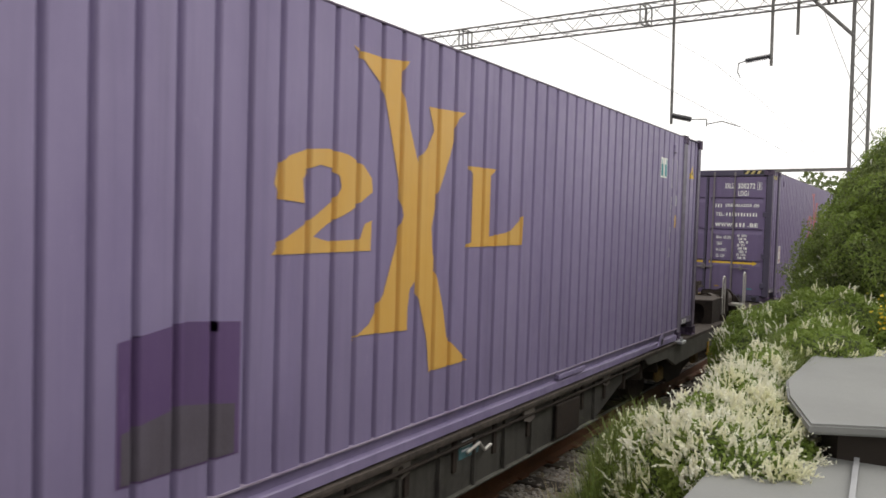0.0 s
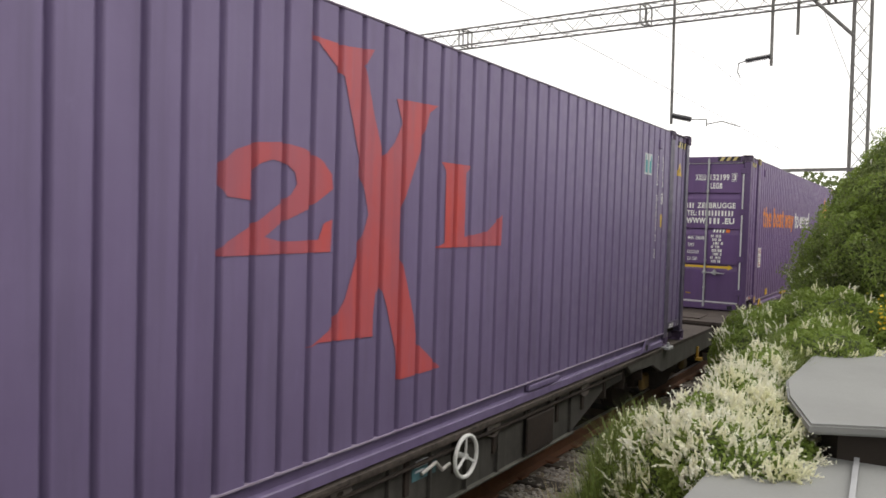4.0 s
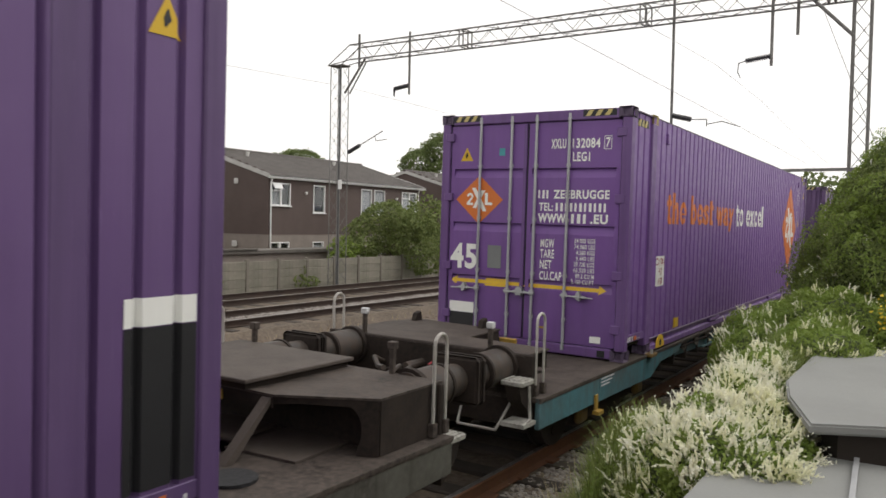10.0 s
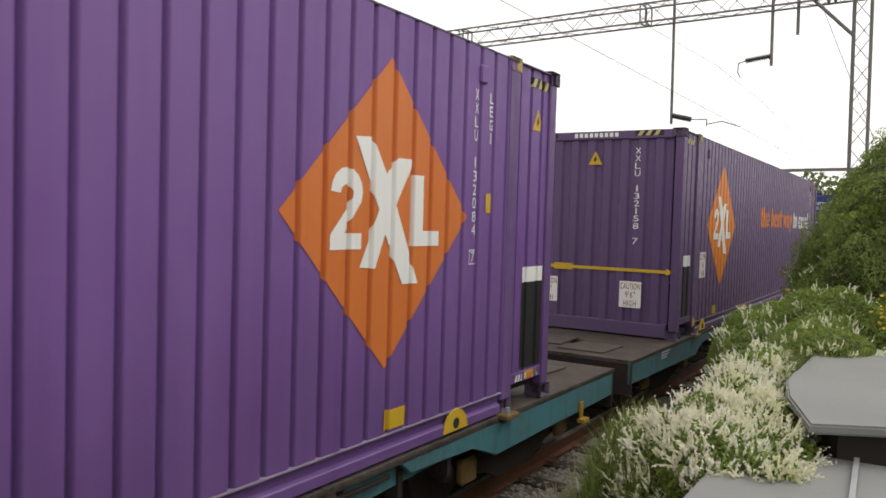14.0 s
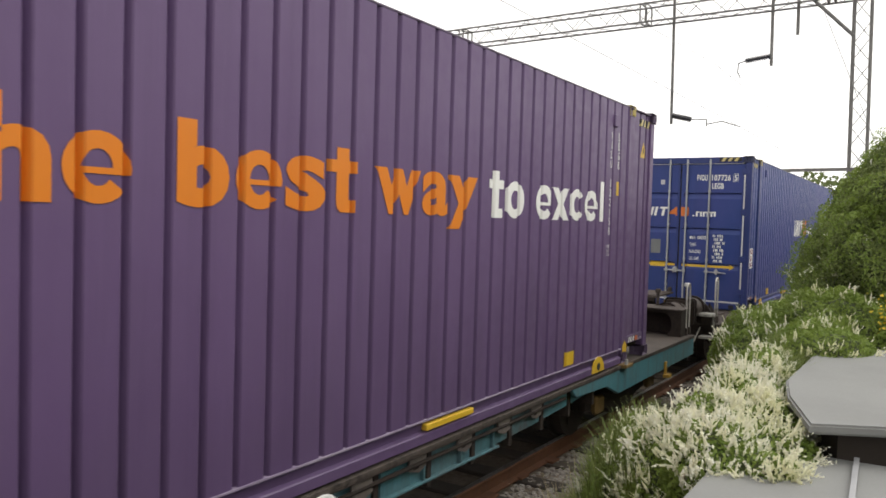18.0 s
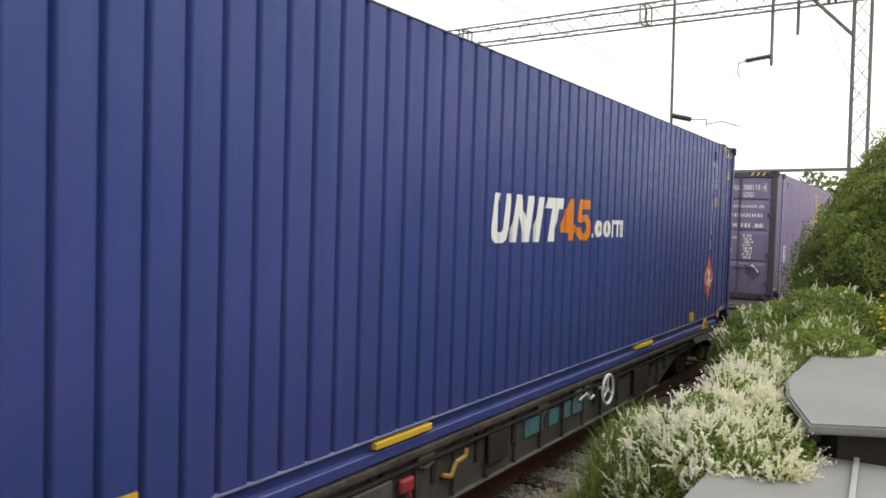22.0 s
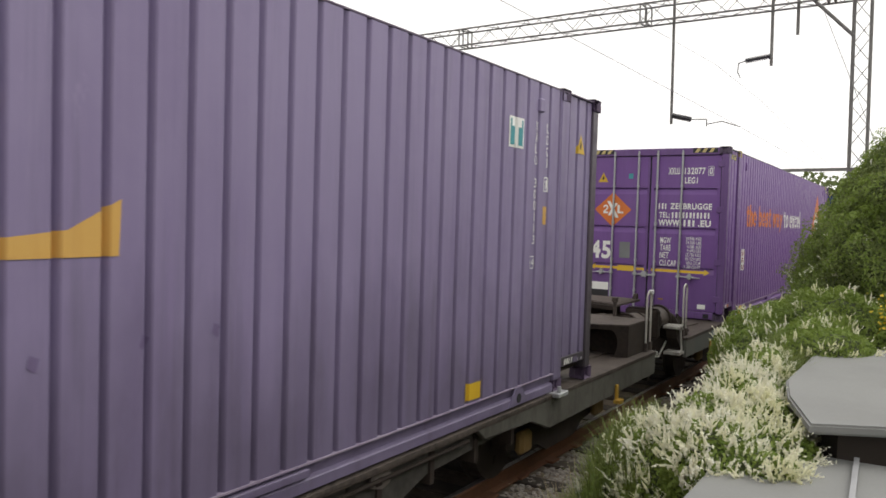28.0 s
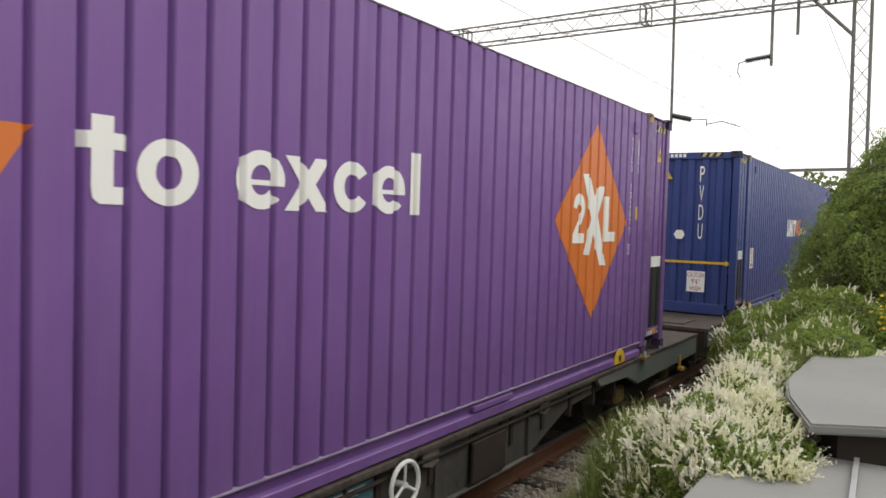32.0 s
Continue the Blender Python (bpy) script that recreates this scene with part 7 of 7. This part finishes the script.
# ------------------------------------------------------------------ plants
def leaf_cloud(name, pts, nrm, size, mat, seed, stretch=1.5, spread=0.9):
    """Small pointed leaves: two bent triangles each, on the given points, roughly facing the given way."""
    g = np.random.default_rng(seed)
    n = len(pts)
    d = nrm + g.normal(0, spread, (n, 3))
    d /= np.linalg.norm(d, axis=1, keepdims=True) + 1e-9
    a = np.cross(d, g.normal(0, 1, (n, 3)))
    a /= np.linalg.norm(a, axis=1, keepdims=True) + 1e-9
    b = np.cross(d, a)
    s = (size * g.uniform(0.6, 1.35, n))[:, None]
    tip = pts + a * s * stretch * 0.5
    tail = pts - a * s * stretch * 0.5
    l = pts + b * s * 0.42 - d * s * 0.12
    r = pts - b * s * 0.42 - d * s * 0.12
    v = np.stack([tail, l, tip, r], 1).reshape(-1, 3)
    k = np.arange(n)[:, None] * 4
    f = np.concatenate([k + [[0, 1, 2]], k + [[0, 2, 3]]], 0)
    me = bpy.data.meshes.new(name)
    me.vertices.add(len(v))
    me.vertices.foreach_set("co", v.astype(np.float32).ravel())
    me.loops.add(f.size)
    me.loops.foreach_set("vertex_index", f.astype(np.int32).ravel())
    me.polygons.add(len(f))
    me.polygons.foreach_set("loop_start", np.arange(0, f.size, 3, dtype=np.int32))
    me.polygons.foreach_set("loop_total", np.full(len(f), 3, dtype=np.int32))
    me.update(calc_edges=True)
    me.materials.append(mat)
    return me


def bumpy(p, seed):
    return noise.noise((p[0] * 1.7 + seed, p[1] * 1.7, p[2] * 1.7)) + 0.6 * noise.noise((p[0] * 4.1, p[1] * 4.1 + seed, p[2] * 4.1))


def blob_points(blobs, density, seed, rough=0.16, keep=None):
    """Points on the outside of a heap of lumps, with outward directions."""
    g = np.random.default_rng(seed)
    pts, nrm = [], []
    for i, (c, r) in enumerate(blobs):
        area = 4 * math.pi * ((r[0] * r[1]) ** 1.6 / 3 + (r[0] * r[2]) ** 1.6 / 3 + (r[1] * r[2]) ** 1.6 / 3) ** (1 / 1.6)
        n = int(area * density)
        d = g.normal(0, 1, (n, 3))
        d /= np.linalg.norm(d, axis=1, keepdims=True)
        c, r = np.array(c), np.array(r)
        k = np.array([bumpy(p, i) for p in c + d * r]) * rough + 1 - np.abs(g.normal(0, 0.06, n))
        p = c + d * r * k[:, None]
        free = np.ones(n, bool)
        for j, (c2, r2) in enumerate(blobs):
            if j != i and np.all(np.abs(c - np.array(c2)) < r + np.array(r2)):
                free &= (((p - np.array(c2)) / np.array(r2)) ** 2).sum(1) > 0.72
        m = d / r
        m /= np.linalg.norm(m, axis=1, keepdims=True)
        pts.append(p[free])
        nrm.append(m[free])
    return np.concatenate(pts), np.concatenate(nrm)


VINE = [((2.35, 6.9, 0.05), (0.62, 1.1, 0.55)), ((2.75, 5.4, 0.35), (0.7, 1.1, 0.75)), ((3.1, 4.5, 0.72), (0.42, 0.6, 0.66)), ((2.55, 4.6, 0.0), (0.75, 1.1, 0.6)),
        ((3.13, 6.2, 0.63), (0.44, 1.1, 0.76)), ((2.98, 7.6, 0.55), (0.52, 1.1, 0.7)), ((3.3, 7.9, 0.75), (0.55, 0.9, 0.75)), ((2.75, 9.2, 0.75), (0.7, 1.2, 0.85)),
        ((3.35, 9.0, 1.05), (0.75, 1.0, 0.75)), ((2.6, 11.2, 0.5), (0.7, 1.5, 0.9)), ((4.3, 8.8, 0.9), (0.9, 0.9, 0.8)),
        ((3.26, 4.12, 1.1), (0.28, 0.4, 0.26)), ((3.5, 4.36, 1.15), (0.26, 0.2, 0.17)), ((3.5, 4.02, 1.16), (0.24, 0.16, 0.12)), ((3.33, 4.85, 1.1), (0.27, 0.6, 0.27)), ((3.22, 5.9, 1.15), (0.2, 0.7, 0.24)), ((3.14, 5.2, 1.15), (0.2, 0.7, 0.3)), ((3.1, 6.2, 1.2), (0.22, 0.6, 0.28)), ((3.45, 7.1, 1.3), (0.4, 0.5, 0.25))]
BUSH = [((3.65, 10.6, 1.75), (0.82, 1.2, 1.05)), ((3.95, 11.2, 2.6), (0.85, 1.2, 1.0)), ((3.4, 12.4, 1.5), (0.85, 1.6, 1.2)), ((4.7, 10.4, 2.0), (0.9, 1.2, 1.6)), ((3.2, 13.6, 1.5), (0.8, 1.5, 1.1))]

vine = thing("flowering_vine", "rambling green vine with creamy white blossom spilling over the fence", "vine")
v_pts, v_nrm = blob_points(VINE, 4600, 11, 0.2)
part("foliage", leaf_cloud("foliage", v_pts, v_nrm, 0.0195, M_LEAF, 1, 1.9), None, vine, "small pointed green leaves")


def heap(name, blobs, k=0.86):
    bm = bmesh.new()
    for i, (c, r) in enumerate(blobs):
        n = len(bm.verts)
        bmesh.ops.create_icosphere(bm, subdivisions=3, radius=1.0)
        bm.verts.ensure_lookup_table()
        for v in bm.verts[n:]:
            p = Vector((c[0] + v.co.x * r[0], c[1] + v.co.y * r[1], c[2] + v.co.z * r[2]))
            f = k * (1 + 0.16 * bumpy(p, i))
            v.co = (c[0] + v.co.x * r[0] * f, c[1] + v.co.y * r[1] * f, c[2] + v.co.z * r[2] * f)
    return bm


# dark lumps under the leaves stand in for the shade within
part("inner_growth", heap("inner_growth", VINE), M_INNER_SHADE, vine, "dark heap standing in for the shade inside")

# blossom: upright sprays made of many tiny petals, thick on the near mounds
g = np.random.default_rng(5)


def sprays(pts, nrm, prob, seed, length=0.078, petals=9, fan=5):
    """Tufts of upright curved spikes: a fan of them at each chosen point, every spike a string of tiny petals."""
    g = np.random.default_rng(seed)
    sel = g.random(len(pts)) < prob / fan * 1.25
    base = np.repeat(pts[sel], fan, 0)
    up = np.repeat(nrm[sel], fan, 0)
    base = base + g.normal(0, 0.022, base.shape)
    d = up * 0.5 + np.array([0.1, -0.1, 0.85]) + g.normal(0, 0.33, base.shape)
    d /= np.linalg.norm(d, axis=1, keepdims=True)
    bend = g.normal(0, 0.3, base.shape) + np.array([0, 0, -0.15])
    ln = (length * g.uniform(0.5, 1.35, len(base)))[:, None]
    out_p, out_n = [], []
    for k in range(petals):
        f = (k + 0.5) / petals
        j = g.normal(0, 1, base.shape) * 0.0055 * (1 - f * 0.5)
        out_p.append(base + (d * f + bend * f * f) * ln + j)
        out_n.append(d * 0.4 + g.normal(0, 0.6, base.shape))
    return np.concatenate(out_p), np.concatenate(out_n), (base, d + bend * 0.5, ln)


def spikes(name, base, way, ln, mat, seed):
    """The sprays' stalks thick with bloom: slim three-sided spikes."""
    g = np.random.default_rng(seed)
    n = len(base)
    way = way / np.linalg.norm(way, axis=1, keepdims=True)
    a = np.cross(way, g.normal(0, 1, (n, 3)))
    a /= np.linalg.norm(a, axis=1, keepdims=True)
    b = np.cross(way, a)
    r = g.uniform(0.0055, 0.0098, n)[:, None]
    mid = base + way * ln * 0.35
    ring = [mid + (a * math.cos(t) + b * math.sin(t)) * r for t in (0.0, 2.094, 4.189)]
    verts = np.stack([base, *ring, base + way * ln], 1).reshape(-1, 3)
    faces = [(5 * k + i, 5 * k + p, 5 * k + q) for k in range(n) for i, p, q in ((0, 2, 1), (0, 3, 2), (0, 1, 3), (4, 1, 2), (4, 2, 3), (4, 3, 1))]
    return pydata(name, verts.tolist(), faces, mat)


def blossom_chance(p):
    """Thick where the mounds lie open to the sky near the roof, thin up the bank."""
    near = np.clip((7.0 - p[:, 1]) / 1.2, 0.26, 1.0) * np.clip((p[:, 0] - 2.36 + 0.2 * (p[:, 1] - 4.4)) / 0.3, 0.12, 1.0)
    up = np.clip((p[:, 2] - 0.15) / 0.5, 0.1, 1.0)
    patchy = np.array([0.2 + 2.4 * max(0, 0.12 + noise.noise((q[0] * 7.0, q[1] * 7.0, q[2] * 7.0))) for q in p])
    return 0.22 * near * up * patchy * np.clip((6.3 - p[:, 1]) / 0.8, 0.4, 1.0)


ok = v_nrm[:, 2] > -0.15
s_pts, s_nrm = v_pts[ok], v_nrm[ok]
f_pts, f_nrm, stalks = sprays(s_pts, s_nrm, blossom_chance(s_pts), 6)
tagged(part("bloom", spikes("bloom", *stalks, M_FLOWER, 7), None, vine, "slim creamy spikes of bloom"), kind="stuff")
part("blossom", leaf_cloud("blossom", f_pts, f_nrm, 0.0125, M_FLOWER, 2, 1.6), None, vine, "creamy white blossom sprays")

bush = thing("tall_hedge_vine", "tall green thicket with sparse white blossom beside the track", "hedge")
b_pts, b_nrm = blob_points(BUSH, 3000, 12, 0.3)
part("foliage", leaf_cloud("foliage", b_pts, b_nrm, 0.024, M_LEAF2, 3, 1.9, 1.3), None, bush, "green leaves")
b2_pts, b2_nrm = blob_points([(c, tuple(x * 1.05 for x in r)) for c, r in BUSH], 1700, 17, 0.42)
part("outer_growth", leaf_cloud("outer_growth", b2_pts, b2_nrm, 0.021, M_LEAF, 4, 2.2, 1.4), None, bush, "lighter young leaves")
part("inner_growth", heap("inner_growth", BUSH, 0.84), M_INNER_SHADE, bush)
fb_pts, fb_nrm, _ = sprays(b_pts, b_nrm, np.clip(0.012 + 0.03 * (1.9 - b_pts[:, 2]), 0.003, 0.04), 8)
part("blossom", leaf_cloud("blossom", fb_pts, fb_nrm, 0.016, M_FLOWER, 5, 1.4), None, bush, "scattered white blossom")

ragwort = thing("yellow_flowers", "clump of yellow wild flowers among the vine leaves", "flowers")
g = np.random.default_rng(9)
y_pts = np.array([3.95, 8.35, 1.62]) + g.normal(0, 1, (260, 3)) * np.array([0.1, 0.12, 0.1])
part("blossom", leaf_cloud("blossom", y_pts, np.tile([0, -0.4, 1.0], (260, 1)), 0.035, M_YFLOWER, 6, 1.1), None, ragwort)


def blades(name, count, place, mat, seed, h0, h1, lean=0.5, width=0.006):
    """Grass: bent three-piece blades."""
    rnd = random.Random(seed)
    verts, faces = [], []
    for _ in range(count):
        x, y, z = place(rnd)
        h = rnd.uniform(h0, h1)
        a = rnd.uniform(0, 6.28)
        dx, dy = math.cos(a), math.sin(a)
        bend = rnd.uniform(0.1, lean) * h
        b = len(verts)
        for f in (0.0, 0.5, 0.85):
            w = width * (1 - f * 0.7)
            px, py, pz = x + dx * bend * f * f, y + dy * bend * f * f, z + h * f
            verts += [(px - dy * w, py + dx * w, pz), (px + dy * w, py - dx * w, pz)]
        verts.append((x + dx * bend * 1.2, y + dy * bend * 1.2, z + h * 0.97))
        faces += [(b, b + 1, b + 3, b + 2), (b + 2, b + 3, b + 5, b + 4), (b + 4, b + 5, b + 6)]
    return pydata(name, verts, faces, mat)


solid("bank_grass", blades("bank_grass", 9000, lambda r: (1.75 + 0.5 * r.random() ** 0.7, 3.6 + 6 * r.random(), -0.24), M_GRASS, 21, 0.12, 0.5), M_GRASS, "green grass at the foot of the vine", "grass", kind="stuff")
low = v_pts[(v_pts[:, 2] < 1.05) & (v_pts[:, 2] > -0.1) & (v_pts[:, 0] < 2.82 - 0.22 * (v_pts[:, 1] - 4.4)) & (v_pts[:, 1] < 7.0) & (v_nrm[:, 2] > -0.2)]
solid("vine_grass", blades("vine_grass", 9000, lambda r: low[int(r.random() * len(low))] - np.array([0, 0, 0.06]), M_GRASS, 25, 0.1, 0.27, 0.8, 0.004), M_GRASS, "long green grass growing through the foot of the vine", "grass", kind="stuff")
solid("roof_grass", blades("roof_grass", 5200, lambda r: (3.0 + 0.36 * r.random(), 5.9 + 2.4 * r.random(), 1.2), M_GRASS, 26, 0.1, 0.3, 0.9, 0.004), M_GRASS, "fine yellow-green grass along the edge of the shed roof", "grass", kind="stuff")
solid("dry_grass", blades("dry_grass", 260, lambda r: (1.5 + 0.25 * r.random(), 4.6 + 3.0 * r.random(), -0.23), M_DRY, 22, 0.2, 0.5, 0.9, 0.004), M_DRY, "pale dry grass stalks in the ballast", "grass", kind="stuff")
solid("verge_weeds", blades("verge_weeds", 9000, lambda r: (-15.85 + 0.65 * r.random(), r.uniform(7, 34), -0.38), M_GRASS, 23, 0.08, 0.3, 0.6, 0.012), M_GRASS, "low weeds along the foot of the fence", "weeds", kind="stuff")

solid("verge_grass", blades("verge_grass", 1100, lambda r: (-8.6 + 6.2 * r.random() ** 1.4, 4 + 30 * r.random() ** 1.2, -0.3), M_DRY, 24, 0.04, 0.2, 0.9, 0.006), M_DRY, "thin dry grass on the verge between the tracks", "grass", kind="stuff")

ivy = thing("fence_creeper", "green creeper hanging over the concrete fence panels", "creeper")
i_pts, i_nrm = blob_points([((-15.8, 15.2, 0.1), (0.28, 0.75, 0.62)), ((-15.75, 15.9, -0.1), (0.25, 0.6, 0.4)), ((-15.8, 17.3, 0.2), (0.16, 0.14, 0.72))], 300, 31, 0.3)
part("foliage", leaf_cloud("foliage", i_pts, i_nrm, 0.075, M_LEAF, 32), None, ivy)


def tree(name, label, x, y, z, h, crown, mat, seed, leaf=0.22, density=9.0, trunk=0.2):
    """Tapered trunk, limbs, and a crown of many small leaves in uneven clumps."""
    rnd = random.Random(seed)
    ob = thing(name, label, "tree" if h > 4 else "bush", at=pose(x, y, z))
    bm = rod(bmesh.new(), (0, 0, 0), (0, 0, h * 0.55), trunk, 10, trunk * 0.55)
    blobs = []
    for k in range(crown[2]):
        a = rnd.uniform(0, 6.28)
        f = rnd.random() ** 0.6
        zz = h * rnd.uniform(0.36, 0.9)
        taper = 1.0 - 0.55 * max(0, (zz / h - 0.55) / 0.35)
        c = (crown[0] * f * taper * math.cos(a), crown[0] * f * taper * math.sin(a), zz)
        r = crown[1] * rnd.uniform(0.65, 1.15)
        blobs.append((c, (r, r, r * rnd.uniform(0.6, 0.9))))
        rod(bm, (0, 0, h * rnd.uniform(0.25, 0.5)), c, trunk * 0.32, 6, trunk * 0.08)
    part("trunk", bm, M_BARK, ob, "trunk and limbs")
    pts, nrm = blob_points(blobs, density, seed + 1, 0.35)
    part("crown", leaf_cloud("crown", pts, nrm, leaf, mat, seed + 2, 1.4, 1.0), None, ob, "uneven leafy crown")
    return ob


tree("broadleaf_tree", "dense green tree rising behind the house roofs", -42.5, 32.5, -0.6, 8.7, (2.0, 1.3, 24), M_TREELEAF, 41, 0.13, 170)
tree("broadleaf_tree", "round green tree behind the gabled house", -45.0, 52.0, -0.6, 9.6, (2.8, 1.5, 20), M_TREELEAF, 45, 0.14, 130)
tree("broadleaf_tree", "dark green tree behind the row of houses", -36.0, 62.0, -0.6, 11.6, (3.2, 1.8, 24), M_TREELEAF, 49, 0.15, 110)
tree("broadleaf_tree", "dark green tree farther behind the houses", -27.5, 66.0, -0.6, 10.2, (3.0, 1.7, 20), M_TREELEAF, 53, 0.15, 110)
tree("shrub", "large leafy shrub between the fence and the far rails", -16.6, 28.2, -0.5, 3.45, (1.9, 0.9, 30), M_LEAF2, 57, 0.09, 210, 0.07)
tree("shrub", "pale green shrub beside the fence end", -17.4, 25.9, -0.5, 2.5, (0.8, 0.5, 8), M_LEAF, 61, 0.1, 110, 0.05)
tree("shrub", "dark shrub over the fence along the line", -17.5, 33.0, -0.5, 3.6, (2.0, 1.0, 16), M_LEAF2, 65, 0.16, 40, 0.08)
tree("shrub", "dark shrub farther along the line", -17.5, 39.0, -0.5, 3.8, (2.2, 1.1, 16), M_LEAF2, 69, 0.18, 34, 0.08)
tree("shrub", "dark low shrub at the foot of the mast", -16.2, 21.6, -0.4, 1.1, (0.5, 0.35, 8), M_LEAF2, 73, 0.1, 90, 0.03)


def woods():
    rnd = random.Random(77)
    blobs = []
    for k in range(110):
        x = -75 + 95 * rnd.random()
        blobs.append(((x, 150 + 30 * rnd.random(), 5 + 3.5 * rnd.random()), (4.0, 3.0, 4.2 + 1.6 * rnd.random())))
    pts, nrm = blob_points(blobs, 1.6, 78, 0.3)
    return leaf_cloud("distant_woods", pts, nrm, 0.8, M_TREELEAF, 79, 1.3)


solid("distant_woods", woods(), None, "line of green woods closing the far end of the railway", "woods", kind="stuff")


# Added wall, out of view: blocks low sky light from the container sides.
solid("sky_blocking_wall", bbox(8.2, 8.5, -40, 60, -0.6, 3.3), M_BRICK, "plain wall, unseen, added to block low sky light", "wall", kind="structure")


# ------------------------------------------------------------------ shed roofs at the camera's feet
shed = thing("near_shed", "low shed with a flat grey painted sheet roof under the vine", "shed")
bm = bbox(3.30, 6.2, -1.5, 4.45, 1.165, 1.2, bevel=0.008)
part("roof_sheet", bm, M_SHEET, shed, "grey painted roof sheet")
part("wall", bbox(3.42, 6.1, -1.4, 4.3, -0.3, 1.16), M_SHEDWALL, shed)
part("roof_seam", prism(bmesh.new(), [(3.885, 4.42), (3.91, 4.42), (3.985, 2.9), (3.96, 2.9)], "z", 1.2005, 1.228), M_GALV, shed, "pale raised seam strip")
shed2 = thing("far_shed", "second shed whose grey roof overlaps the first", "shed")
bm = prism(bmesh.new(), [(3.69, 4.27), (4.02, 4.43), (6.3, 5.6), (6.3, 8.8), (5.0, 8.7), (3.88, 7.36), (3.41, 6.78), (3.40, 5.45), (3.49, 4.93)], "z", 1.345, 1.4)
bmesh.ops.bevel(bm, geom=[e for e in bm.edges if abs(e.verts[0].co.z - e.verts[1].co.z) < 1e-5], offset=0.012, segments=2, affect="EDGES")
part("roof_sheet", bm, M_SHEET, shed2, "grey painted roof sheet with a rounded lip")
part("wall", prism(bmesh.new(), [(3.8, 4.5), (6.2, 5.75), (6.2, 8.6), (5.05, 8.5), (3.98, 7.25), (3.55, 6.65), (3.55, 5.4)], "z", -0.3, 1.343), M_SHEDWALL, shed2)


# ------------------------------------------------------------------ what moves
def travel(t):
    """The train's way at t seconds, on the same smooth line through the seconds."""
    k = min(int(t), 31)
    u = t - k
    p = [RUN[max(0, min(32, k + d))] for d in (-1, 0, 1, 2)]
    if k == 0:
        p[0] = 2 * p[1] - p[2]
    if k == 31:
        p[3] = 2 * p[2] - p[1]
    return p[1] + 0.5 * u * (p[2] - p[0] + u * (2 * p[0] - 5 * p[1] + 4 * p[2] - p[3] + u * (3 * (p[1] - p[2]) + p[3] - p[0])))


def motions():
    for key in OFF:
        rows = [(0.5 * k, pose(SHIFT, OFF[key] - travel(0.5 * k), DECK + RAISE, 0, CANT, 0)) for k in range(65)]
        walk(WAGONS[key], rows)
        walk(CONTAINERS[key], rows)
    n = 320
    turns = [(32.0 * k / n, travel(32.0 * k / n) / R_WHEEL) for k in range(n + 1)]
    for ob, y in WHEELS:
        walk(ob, [(t, Matrix.Translation((0, y, R_WHEEL - DECK)) @ Matrix.Rotation(a, 4, "X")) for t, a in turns])


motions()
